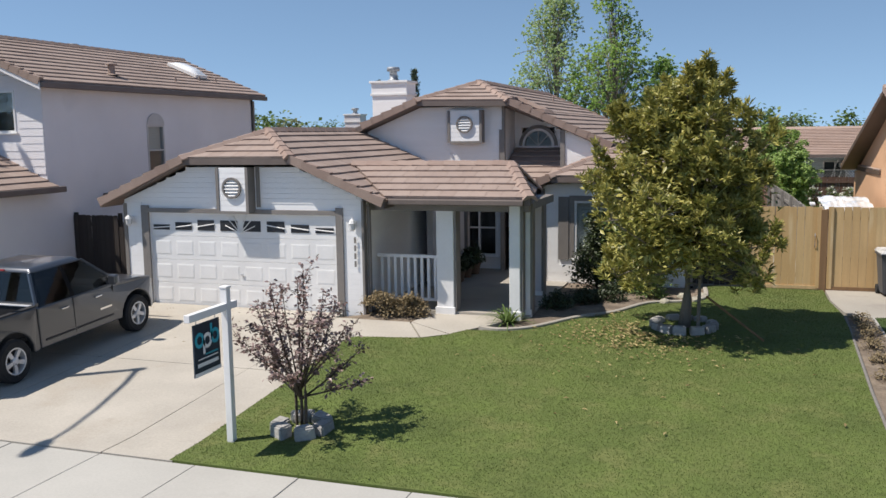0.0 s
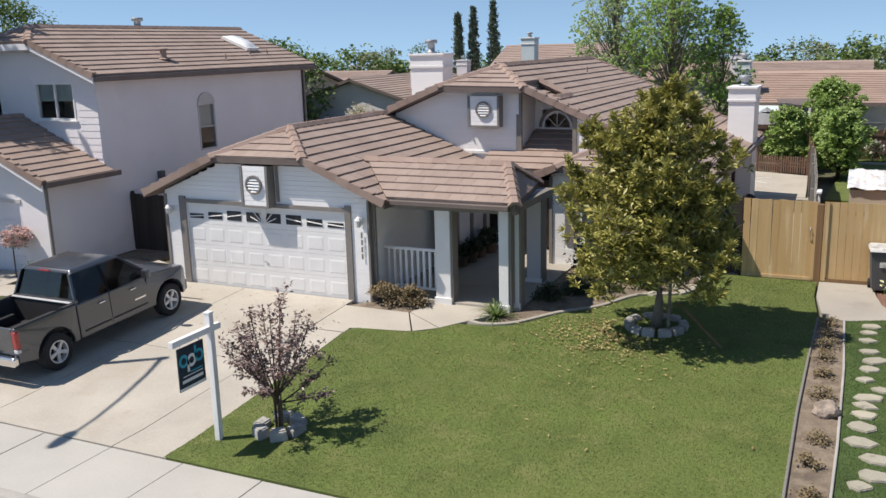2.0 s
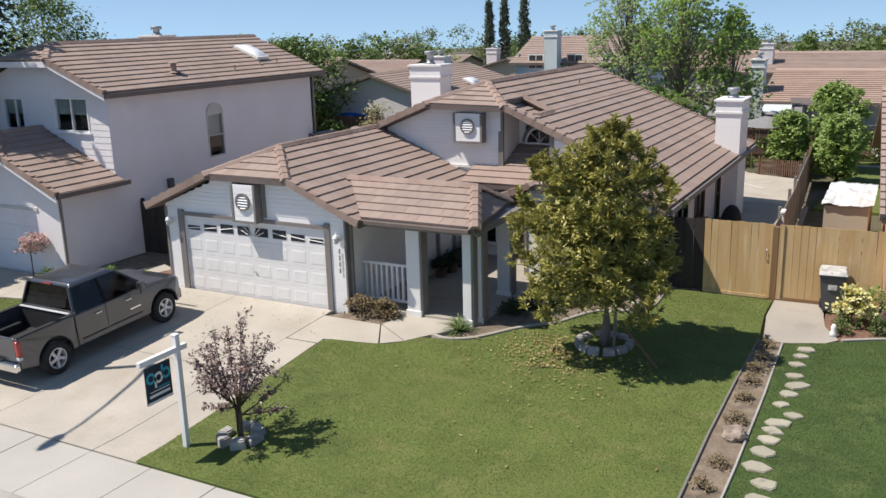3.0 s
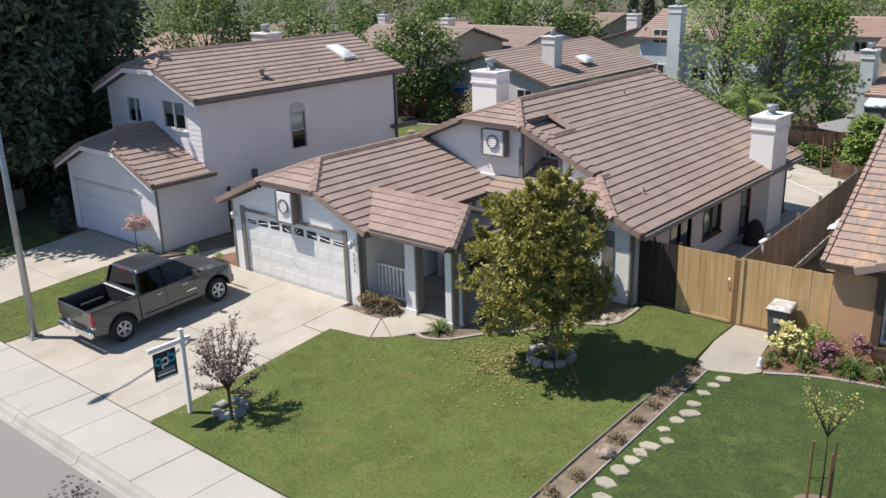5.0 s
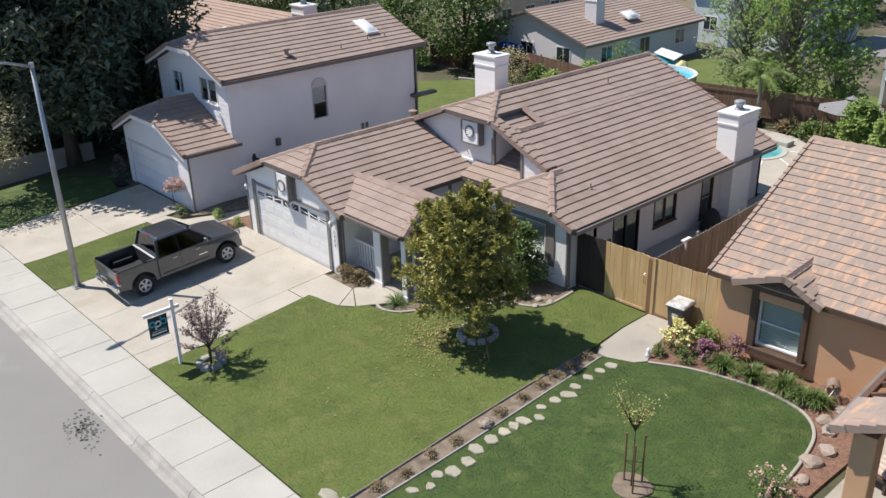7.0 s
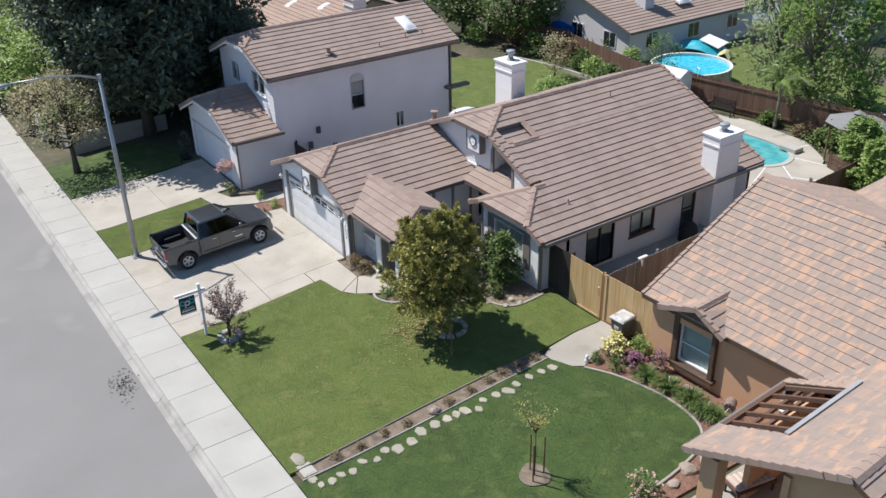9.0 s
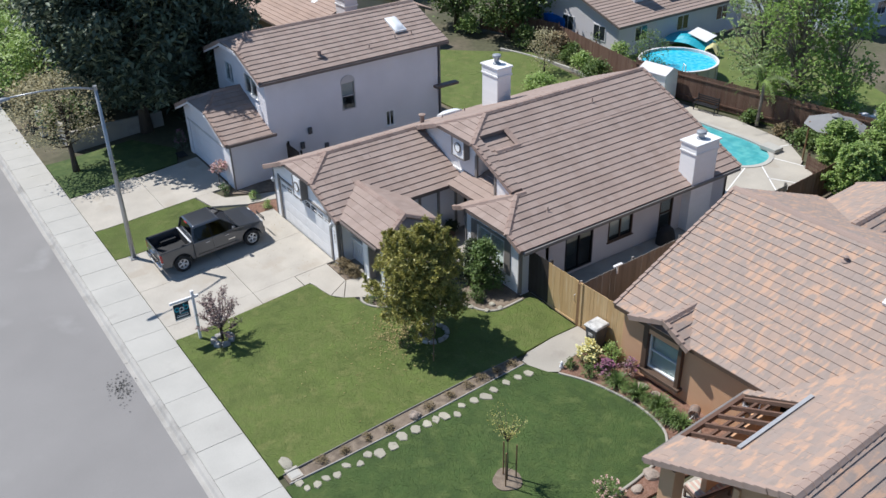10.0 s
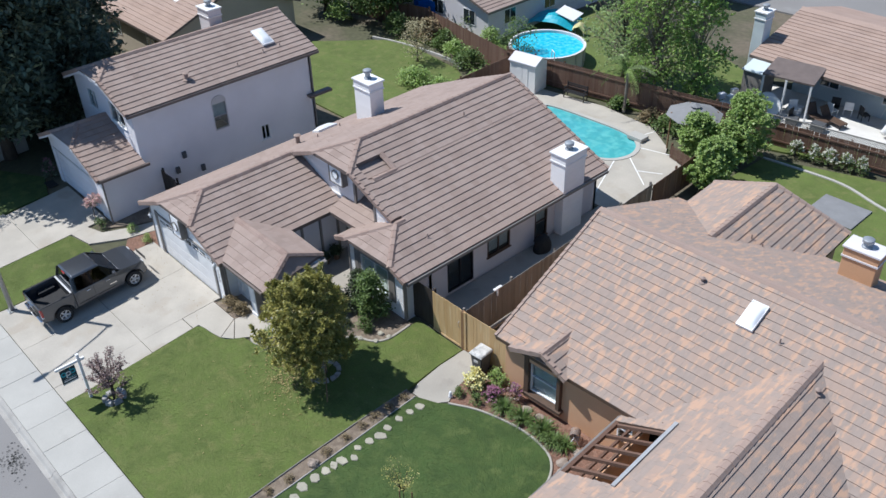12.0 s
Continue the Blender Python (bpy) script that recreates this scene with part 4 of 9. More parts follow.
# bay
YC = 20.2
zb = lambda x: BZ - SR * abs(x - BX)
slope(house, [(ER, YC, zr(ER)), (ER, 22.3, zr(ER)), (BX, 22.3, BZ), (BX, 21.85, BZ), (BX + BC, YC, zb(BX + BC))], M_TILE, M_FASC, pieces=20, seed=11)
slope(house, [(BX - BC, YC, zb(BX - BC)), (BX + BC, YC, zb(BX + BC)), (BX, 21.85, BZ)], M_TILE, M_FASC, pieces=30, seed=12)
slope(house, [(-4.4, 22.3, zb(-4.4)), (-4.4, YC + 0.2, zb(-4.4)), (BX - BC, YC, zb(BX - BC)), (BX, 21.85, BZ), (BX, 22.3, BZ)], M_TILE, M_FASC, seed=13)
# apron roof in front of the main wall, running up into the notch
AS = 0.42
za = lambda y: 2.56 + AS * (y - 21.25)
slope(house, [(GE - 0.1, 21.25, za(21.25)), (-3.6, 21.25, za(21.25)), (-3.6, 22.2, za(22.2)), (GE - 0.1, 22.2, za(22.2))], M_TILE, M_FASC, seed=14)
slope(house, [(-5.18, 22.2, za(22.2)), (-3.56, 22.2, za(22.2)), (-3.56, 23.42, za(23.42)), (-5.18, 23.42, za(23.42))], M_TILE, M_FASC, thick=0.1, seed=15)
# porch roof: front and back planes and a hipped end
PX0, PX1, PZ, PY, PE = -7.55, -3.8, 3.24, 17.45, 2.60
slope(house, [(-6.1, 15.72, PE), (-2.98, 15.72, PE), (PX1, PY, PZ), (PX0, PY, PZ)], M_TILE, M_FASC, pieces=120, seed=16)
slope(house, [(-2.98, 15.72, PE), (-3.58, 19.0, PE), (PX1, PY, PZ)], M_TILE, M_FASC, seed=17)
slope(house, [(-3.58, 18.98, PE), (-6.05, 19.08, PE), (PX0, PY, PZ), (PX1, PY, PZ)], M_TILE, M_FASC, seed=18)
caps(house, [((GX, 17.05, GZ), (GX, 21.95, GZ)), ((GX - GC, YG, zc), (GX, 17.05, GZ)), ((GX + GC, YG, zc), (GX, 17.05, GZ)),
             ((RX, 23.45, RZ), (RX, YB, RZ)), ((RX - MC, YF, zm), (RX, 23.45, RZ)), ((RX + MC, YF, zr(RX + MC)), (RX, 23.45, RZ)),
             ((BX, 21.85, BZ), (BX, 22.3, BZ)), ((BX + BC, YC, zb(BX + BC)), (BX, 21.85, BZ)), ((BX - BC, YC, zb(BX - BC)), (BX, 21.85, BZ)),
             ((PX0, PY, PZ), (PX1, PY, PZ)), ((-2.98, 15.72, PE), (PX1, PY, PZ)), ((-3.58, 19.0, PE), (PX1, PY, PZ)), ((NX0, NY1 + 0.05, zr(NX0)), (NX1, NY1 + 0.05, zr(NX1))), ((NX1, 22.5, zr(NX1)), (NX1, NY1, zr(NX1)))], M_CAP)
rake_tiles(house, (GE, YG, zg(GE)), (GX + GC, YG, zc), (0, -1, 0), M_CAP)
rake_tiles(house, (EL, YG, zl(EL)), (GX - GC, YG, zc), (0, -1, 0), M_CAP)
rake_tiles(house, (BX - 0.15, YF, zr(BX - 0.15)), (RX + MC, YF, zr(RX + MC)), (0, -1, 0), M_CAP)
rake_tiles(house, (GX + 0.3, YF, zl(GX + 0.3)), (RX - MC, YF, zm), (0, -1, 0), M_CAP)
rake_tiles(house, (ER, YC, zr(ER)), (BX + BC, YC, zb(BX + BC)), (0, -1, 0), M_CAP)
rake_tiles(house, (-4.4, YC + 0.1, zb(-4.4)), (BX - BC, YC, zb(BX - BC)), (0, -1, 0), M_CAP)
rake_tiles(house, (ER, YB, zr(ER)), (RX, YB, RZ), (0, 1, 0), M_CAP)

# walls
T = 0.16
GW0, GW1, YW = -12.73, -6.65, 15.80
DOOR = (-12.05, -7.27, -0.1, 2.2)
gb = gable_bound(GX, GZ, GS, 0.17)
front = wall(house, "garage_front_wall", "x", YW, T, GW0, GW1, -0.15, [(GW0, gb(0)[0] * 0 + GZ - 0.17 - GS * (GX - GW0)), (GX - GC + 0.1, zc - 0.2), (GX + GC - 0.1, zc - 0.2), (GW1, GZ - 0.17 - GS * (GW1 - GX))], M_SIDE, [DOOR])
siding(front, YW, GW0 + 0.07, GW1 - 0.02, 0.02, zc - 0.2, M_SIDE, [(-12.25, -7.1, -0.2, 2.36), (-10.1, -9.2, 2.1, 3.5)], gb, h=0.115, proud=0.009)
wall(house, "garage_side_wall", "y", GW1, -T, YW + T, 22.0, -0.1, zg(GW1) - 0.17, M_SIDE)
wall(house, "garage_side_wall", "y", GW0, T, YW + T, 33.1, -0.1, zl(GW0) - 0.17, M_STUC)
main_front = wall(house, "front_wall", "x", 22.2, T, GW1 - 2.6, NX0, 0.1, [(GW1 - 2.6, zl(GW1 - 2.6) - 0.17), (RX - MC, zm - 0.17), (RX + MC - 0.3, zm - 0.17), (NX0, zr(NX0) - 0.17)], M_SIDE, [(-6.45, -5.4, 0.5, 2.08)])
siding(main_front, 22.2, -9.2, NX0 - 0.02, 2.9, zm - 0.17, M_SIDE, [(-6.85, -5.6, 3.6, 4.62)], lambda z: (RX - (RZ - 0.2 - z) / SL, 9), h=0.115, proud=0.009)
wall(house, "recess_side_wall", "y", NX0, -T, 22.2 + T, 23.45, 2.8, [(22.2, zr(NX0) - 0.30), (23.45, zr(NX0) - 0.30)], M_SIDE)
wall(house, "recess_back_wall", "x", 23.45, T, NX0, -3.4, 2.8, [(NX0, zr(NX0) - 0.31), (-3.4, zr(-3.4) - 0.31)], M_SIDE, [(-4.98, -4.05, 3.52, 4.05)])
gable_r = wall(house, "gable_wall", "x", 21.92, T, -3.55, -0.15, 0.1, [(-3.55, zr(-3.55) - 0.16), (-0.15, zr(-0.15) - 0.16)], M_SIDE)
siding(gable_r, 21.92, -3.44, -2.2, 2.7, 4.3, M_SIDE, (), lambda z: (-9, RX + (RZ - 0.2 - z) / SR), h=0.115, proud=0.009)
wall(house, "recess_side_wall", "y", -3.55, T, 21.92 + T, 23.45, 2.8, zr(-3.4) - 0.16, M_SIDE)
RW = -0.15
SLIDE, WIN_A, WIN_B = (23.0, 24.55, 0.2, 2.12), (25.45, 26.9, 0.85, 2.08), (28.6, 29.45, 0.3, 2.08)
wall(house, "right_side_wall", "y", RW, -T, 20.53 + T, 33.1, 0.0, zr(RW) - 0.17, M_STUC, [SLIDE, WIN_A, WIN_B])
wall(house, "back_wall", "x", 33.1, -T, GW0, RW, 0.0, [(GW0, zl(GW0) - 0.17), (RX, RZ - 0.2), (RW, zr(RW) - 0.17)], M_STUC)
BAYW = (-2.95, -1.1, 0.75, 2.2)
bayb = gable_bound(BX, BZ, SR, 0.17)
bay = wall(house, "bay_front_wall", "x", 20.53, T, -3.75, RW, 0.0, [(-3.75, zb(-3.75) - 0.17), (BX - BC + 0.1, zb(BX + BC) - 0.18), (BX + BC - 0.1, zb(BX + BC) - 0.18), (RW, zr(RW) - 0.17)], M_SIDE, [BAYW])
siding(bay, 20.53, -3.72, RW - 0.02, 0.12, 2.6, M_SIDE, [(BAYW[0] - 0.42, BAYW[1] + 0.42, 0.65, 2.34)], bayb, h=0.115, proud=0.009)
wall(house, "bay_side_wall", "y", -3.75, T, 20.53 + T, 22.2, 0.0, zb(-3.75) - 0.17, M_STUC)
tagged(mesh_ob("floor", box(GW0 + T, RW - T, 22.4, 32.9, 0.0, 0.13), M_INTER), "plain floor inside the house", "floor", kind="structure")
# corner and gable trim
for x0, x1, y0, y1, z0, z1 in ((GW0 - 0.02, GW0 + 0.07, YW - 0.035, YW - 0.001, 0.0, 2.4), (GW1 - 0.02, GW1 + 0.035, YW - 0.035, YW + 0.12, 0.05, 2.52),
                               (NX0 - 0.05, NX0 + 0.03, 22.155, 22.25, 2.9, 4.72), (NX0 - 0.13, NX0 - 0.052, 22.16, 22.195, 2.9, 4.0),
                               (-3.58, -3.46, 21.87, 21.916, 2.7, 3.98), (RW - 0.03, RW + 0.035, 20.49, 20.62, 0.1, 2.5), (-3.79, -3.7, 20.48, 20.528, 0.1, 2.5),
                               (-12.25, -12.052, YW - 0.05, YW + 0.0, -0.05, 2.36), (-7.268, -7.1, YW - 0.05, YW + 0.0, -0.05, 2.36), (-12.05, -7.27, YW - 0.05, YW + 0.0, 2.2, 2.30)):
    part("trim_board", box(x0, x1, y0, y1, z0, z1, None, 0.004), M_TRIM, house)
part("trim_board", box(GW1 - 0.5, NX0 + 0.02, 22.14, 22.196, 2.86, 2.94), M_WHITE, house, "white flashing board")
vent_box(house, -9.97, -9.30, YW, 2.28, 3.24)
for x in (-10.12, -9.13):
    part("trim_board", box(x - 0.04, x + 0.04, YW - 0.06, YW - 0.031, 2.36, 3.26), M_TRIM, house)
vent_box(house, -6.66, -5.82, 22.2, 3.70, 4.54)
# arched window in the recess
arch = part("arched_window", box(-4.98, -4.05, 23.38, 23.5, 3.48, 3.53), M_WHITE, house, "half-round white window with a fan of bars")
bm = bmesh.new()
n = 18
for r0, r1, y0, y1 in ((0.47, 0.56, 23.40, 23.47),):
    ring = [[bm.verts.new((-4.515 + r * math.cos(math.pi * k / n), y, 3.53 + 1.05 * r * math.sin(math.pi * k / n))) for k in range(n + 1)] for r, y in ((r0, y0), (r1, y0), (r1, y1), (r0, y1))]
    for a, b in zip(ring, ring[1:] + ring[:1]):
        for k in range(n):
            bm.faces.new((a[k], a[k + 1], b[k + 1], b[k]))
part("arch_casing", bm, M_TRIM, arch)
bm = bmesh.new()
ring = [[bm.verts.new((-4.515 + q * math.cos(math.pi * k / n), y, 3.53 + 1.05 * q * math.sin(math.pi * k / n))) for k in range(n + 1)] for q, y in ((0.40, 23.41), (0.468, 23.41), (0.468, 23.46), (0.40, 23.46))]
for a, b in zip(ring, ring[1:] + ring[:1]):
    for k in range(n):
        bm.faces.new((a[k], a[k + 1], b[k + 1], b[k]))
part("window_frame", bm, M_WHITE, arch)
for k in range(1, 4):
    a = math.pi * k / 4
    part("glazing_bar", tube((-4.515, 23.43, 3.53), (-4.515 + 0.47 * math.cos(a), 23.43, 3.53 + 0.49 * math.sin(a)), 0.016, None, 6), M_WHITE, arch)
bm = bmesh.new()
bm.faces.new([bm.verts.new((-4.515 + 0.47 * math.cos(math.pi * k / n), 23.46, 3.53 + 0.49 * math.sin(math.pi * k / n))) for k in range(n + 1)])
ob = part("pane", bm, M_GLASS, arch)
ob.visible_shadow = False
wall(house, "arch_infill", "x", 23.448, 0.05, -5.1, -3.7, 4.06, [(-5.1, 4.48), (-3.7, 4.07)], M_SIDE)
# other windows
window(house, "x", 22.2, -6.45, -5.4, 0.5, 2.08, -1, M_WHITE, mullions=1, rails=1)
window(house, "x", 20.53, *BAYW, -1, M_WHITE, mullions=1, rails=0, blind=0.9, trim=M_TRIM)
for x0 in (BAYW[0] - 0.40, BAYW[1] + 0.14):
    part("shutter", box(x0, x0 + 0.26, 20.48, 20.528, 0.72, 2.3, None, 0.004), M_TRIM, house)
window(house, "y", RW, *WIN_A, 1, M_BROWN, mullions=1, rails=0, blind=0.9)
window(house, "y", RW, *WIN_B, 1, M_BROWN, mullions=0, rails=1, blind=0.6)
window(house, "y", RW, *SLIDE, 1, M_DKMET, name="sliding_door", mullions=1, rails=0, sill=False)
for q in (WIN_A, WIN_B, SLIDE):
    part("casing", box(RW + 0.003, RW + 0.03, q[0] - 0.1, q[1] + 0.1, q[3], q[3] + 0.1), M_TRIM, house)
# chimneys and vents
chimney(house, -11.1, -9.85, 26.95, 27.8, 2.6, 5.72, M_SIDE, M_WHITE, "tall white boarded chimney", 0.34)
chimney(house, -0.52, 0.33, 30.0, 31.45, 0.0, 4.36, M_SIDE, M_WHITE, "tall white boarded chimney")
roof_vent(house, -5.2, 28.96, zr(-5.2), 0.25, 0.03, False)
roof_vent(house, -0.9, 22.6, zr(-0.9), 0.22, 0.03, False)
roof_vent(house, -11.2, 23.3, zl(-11.2), 0.45, 0.11)
roof_vent(house, -10.6, 24.1, zl(-10.6), 0.2, 0.03, False)
roof_vent(house, -11.2, 25.9, zl(-11.2), 0.2, 0.03, False)
skylight(house, -12.1, 25.6, zl(-12.1) + 0.03, 0.65, 1.2, -math.degrees(math.atan(SL)), "y")

# garage door: four sections of eight raised panels, sunburst lights on top
door = part("garage_door", box(DOOR[0], DOOR[1], YW + 0.0450, YW + 0.0950, -0.02, 2.2), M_WHITE, house, "white panelled double garage door with sunburst lights")
pw = (DOOR[1] - DOOR[0]) / 8
for r in range(4):
    z0 = 0.02 + r * 0.545
    part("section", box(DOOR[0] + 0.005, DOOR[1] - 0.005, YW + 0.0300, YW + 0.0450, z0, z0 + 0.538, None, 0.004), M_WHITE, door)
    for c in range(8):
        x0 = DOOR[0] + c * pw
        if r < 3:
            bm = bmesh.new()
            a, b = (x0 + 0.07, x0 + pw - 0.07), (z0 + 0.1, z0 + 0.44)
            hexa(bm, [(a[0], YW + 0.0295, b[0]), (a[1], YW + 0.0295, b[0]), (a[1], YW + 0.0295, b[1]), (a[0], YW + 0.0295, b[1]),
                      (a[0] + 0.035, YW + 0.0235, b[0] + 0.035), (a[1] - 0.035, YW + 0.0235, b[0] + 0.035), (a[1] - 0.035, YW + 0.0235, b[1] - 0.035), (a[0] + 0.035, YW + 0.0235, b[1] - 0.035)])
            part("panel", bm, M_WHITE, door)
        else:
            k = min(c, 7 - c)
            h = 0.12 + 0.06 * k if k < 2 else 0.24
            bm = box(x0 + 0.08, x0 + pw - 0.08, YW + 0.0190, YW + 0.0290, z0 + 0.14, z0 + 0.14 + h)
            lite = part("light", bm, M_DKMET, door, "dark glazed door light")
            cx = -9.66
            for q in range(1, 4 if c in (3, 4) else 2):
                if c in (3, 4):
                    ang = math.radians(22 * q) * (1 if c == 4 else -1)
                    p0 = Vector((cx, YW + 0.0150, z0 + 0.1))
                    e = p0 + Vector((math.sin(ang), 0, math.cos(ang))) * 0.42
                    part("ray_bar", tube(p0, e, 0.012, None, 6), M_WHITE, lite)
                else:
                    part("ray_bar", tube((x0 + 0.07, YW + 0.0150, z0 + 0.14 + h * (0.35 if c < 4 else 0.65)), (x0 + pw - 0.07, YW + 0.0150, z0 + 0.14 + h * (0.65 if c < 4 else 0.35)), 0.014, None, 6), M_WHITE, lite)
part("door_handle", box(-9.70, -9.61, YW - 0.005, YW + 0.012, 0.78, 0.84, None, 0.008), M_ALLOY, door)

# porch: posts, beam, railing, floor
tagged(mesh_ob("porch_floor", box(-6.64, -3.1, 16.2, 22.19, -0.02, 0.14), M_PATH), "shaded concrete porch floor", "floor", kind="structure")
for x0, x1, y0, y1, m in ((-5.12, -4.74, 16.16, 16.48, M_WHITE), (-3.50, -3.27, 16.05, 16.35, M_WHITE), (-3.22, -3.12, 16.3, 16.55, M_WHITE), (-3.72, -3.36, 18.5, 18.82, M_STUC)):
    p = part("porch_post", box(x0, x1, y0, y1, 0.12, 2.46, None, 0.012), m, house, "white boxed porch post with taupe edges")
    part("post_edge", box(x1 + 0.002, x1 + 0.05, y0 + 0.03, y1 + 0.02, 0.12, 2.46), M_TRIM, p)
    part("post_base", box(x0 - 0.03, x1 + 0.03, y0 - 0.03, y1 + 0.03, 0.05, 0.24, None, 0.008), M_WHITE, p)
part("porch_beam", box(-6.64, -3.1, 16.12, 16.3, 2.3, 2.47), M_TRIM, house)
part("porch_beam", box(-3.34, -3.16, 16.3, 18.95, 2.3, 2.47), M_TRIM, house)
part("porch_beam", box(-6.64, -3.34, 18.85, 19.0, 2.3, 2.47), M_TRIM, house)
# Unseen pale ceiling, added to bounce light onto the wall behind the railing.
tagged(mesh_ob("porch_ceiling", box(-6.62, -3.36, 16.32, 18.84, 2.40, 2.43), M_SOFF), "pale ceiling added to bounce light under the porch roof", "ceiling", kind="structure")
rail = part("railing", box(-6.6, -5.15, 16.42, 16.5, 1.24, 1.31, None, 0.008), M_WHITE, house, "white porch railing with square balusters")
part("bottom_rail", box(-6.6, -5.15, 16.42, 16.5, 0.30, 0.36, None, 0.006), M_WHITE, rail)
for i in range(9):
    x = -6.52 + i * 0.155
    part("baluster", box(x, x + 0.06, 16.43, 16.49, 0.36, 1.24, None, 0.004), M_WHITE, rail)
# pilasters on the courtyard wall, seen over the porch roof
for x in (-5.2, -4.95):
    part("pilaster", box(x - 0.06, x + 0.06, 21.98, 22.196, 0.14, 2.5), M_TRIM, house)
wall(house, "court_wall", "y", -6.2, -T, 19.05, 22.19, 0.14, zg(-6.2) - 0.17, M_STUC)
for y in (19.75, 20.75, 21.7):
    part("pilaster", box(-6.197, -6.12, y - 0.05, y + 0.05, 0.14, zg(-6.2) - 0.2), M_TRIM, house)
entry = part("front_door", box(-4.9, -4.0, 22.10, 22.16, 0.14, 2.15, None, 0.006), M_BROWN, house, "dark panelled front door")
part("door_handle", tube((-4.82, 22.05, 1.05), (-4.82, 22.10, 1.05), 0.03, None, 10), M_ALLOY, entry)
# gutters and downpipes
for a, b in (((ER + 0.06, 20.3), (ER + 0.06, 33.25)),):
    part("gutter", box(a[0] - 0.06, a[0] + 0.05, a[1], b[1], zr(ER) - 0.18, zr(ER) - 0.03, None, 0.02), M_TRIM, house)
part("gutter", box(-6.0, -3.1, 15.62, 15.71, PE - 0.14, PE - 0.02, None, 0.02), M_FASC, house)
part("downpipe", box(RW + 0.02, RW + 0.09, 20.54, 20.62, 0.15, 2.35, None, 0.01), M_TRIM, house)
part("downpipe", box(-6.6, -6.53, 15.9, 15.98, 0.1, 2.4, None, 0.01), M_TRIM, house)


def wall_lantern(x, y, z):
    lamp = thing("wall_lantern", "small white carriage lantern on the garage front", "lamp", (x, y, z))
    part("bracket", box(-0.05, 0.05, -0.03, 0.0, -0.12, 0.06, None, 0.01), M_WHITE, lamp)
    part("arm", path_tube([(0, -0.02, 0.0), (0, -0.1, 0.08), (0, -0.13, 0.02)], [0.012] * 3, 6), M_WHITE, lamp)
    part("glass_body", lathe([(0.03, -0.16), (0.065, -0.13), (0.075, 0.0), (0.05, 0.02)], 8, None, (0, -0.13, 0)), M_LENS, lamp)
    part("cap", lathe([(0.09, 0.0), (0.06, 0.06), (0.015, 0.1), (0.012, 0.14)], 8, None, (0, -0.13, 0)), M_WHITE, lamp)


wall_lantern(-12.5, YW - 0.04, 2.05)
wall_lantern(-6.82, YW - 0.04, 2.05)
plaque = thing("wall_plaque", "narrow dark plaque of plain bars on the siding", "sign", (-6.82, YW - 0.045, 1.45))
for i in range(4):
    part("bar", box(-0.022, 0.022, -0.012, 0.0, -0.35 + i * 0.17, -0.22 + i * 0.17, None, 0.01), M_TRIM, plaque)


# ---- the neighbouring two-storey house ----
def clipped_gable(h, x0, x1, yf, yb, ze, s, half, run, tile, deck, cap, pieces=0, back_clip=0.0, seed=30):
    """A ridge roof along y with a clipped front gable; returns ridge x and height."""
    xc, zt = (x0 + x1) / 2, ze + s * (x1 - x0) / 2
    zc2 = zt - s * half
    yr = yb - back_clip
    slope(h, [(x1, yf, ze), (x1, yb, ze), (xc, yr, zt), (xc, yf + run, zt), (xc + half, yf, zc2)], tile, deck, pieces=pieces, seed=seed)
    slope(h, [(x0, yb, ze), (x0, yf, ze), (xc - half, yf, zc2), (xc, yf + run, zt), (xc, yr, zt)], tile, deck, seed=seed + 1)
    slope(h, [(xc - half, yf, zc2), (xc + half, yf, zc2), (xc, yf + run, zt)], tile, deck, seed=seed + 2)
    if back_clip > 0:
        slope(h, [(x1, yb, ze), (x0, yb, ze), (xc, yr, zt)], tile, deck, seed=seed + 3)
    caps(h, [((xc, yf + run, zt), (xc, yr, zt)), ((xc - half, yf, zc2), (xc, yf + run, zt)), ((xc + half, yf, zc2), (xc, yf + run, zt))], cap)
    rake_tiles(h, (x1, yf, ze), (xc + half, yf, zc2), (0, -1, 0), cap)
    rake_tiles(h, (x0, yf, ze), (xc - half, yf, zc2), (0, -1, 0), cap)
    return xc, zt


def rake_boards(h, x0, x1, yf, ze, s, half, mat):
    """Painted boards under the tiles along a clipped gable's front edges."""
    xc = (x0 + x1) / 2
    zc2 = ze + s * ((x1 - x0) / 2 - half)
    for a, b in (((x0, ze), (xc - half, zc2)), ((xc + half, zc2), (x1, ze)), ((xc - half, zc2), (xc + half, zc2))):
        part("rake_board", extrude([(a[0], yf - 0.03, a[1] - 0.23), (b[0], yf - 0.03, b[1] - 0.23), (b[0], yf - 0.03, b[1] - 0.05), (a[0], yf - 0.03, a[1] - 0.05)], (0, 0.025, 0)), mat, h)


nh = thing("house", "two-storey pale stucco house with a brown tiled roof", "house")
NE0, NE1 = -23.15, -16.05
nx, nz = clipped_gable(nh, NE0, NE1, 17.0, 28.35, 5.4, 0.41, 1.15, 1.1, M_TILE, M_FASC, M_CAP, seed=30)
rake_boards(nh, NE0, NE1, 17.0, 5.4, 0.41, 1.15, M_STUC2)
NW0, NW1 = -22.75, -16.4
ntop = lambda x: 5.4 + 0.41 * (min(x - NE0, NE1 - x)) - 0.17
NWINS = [(-21.35, -20.15, 4.1, 5.15), (-18.85, -17.3, 4.1, 5.2)]
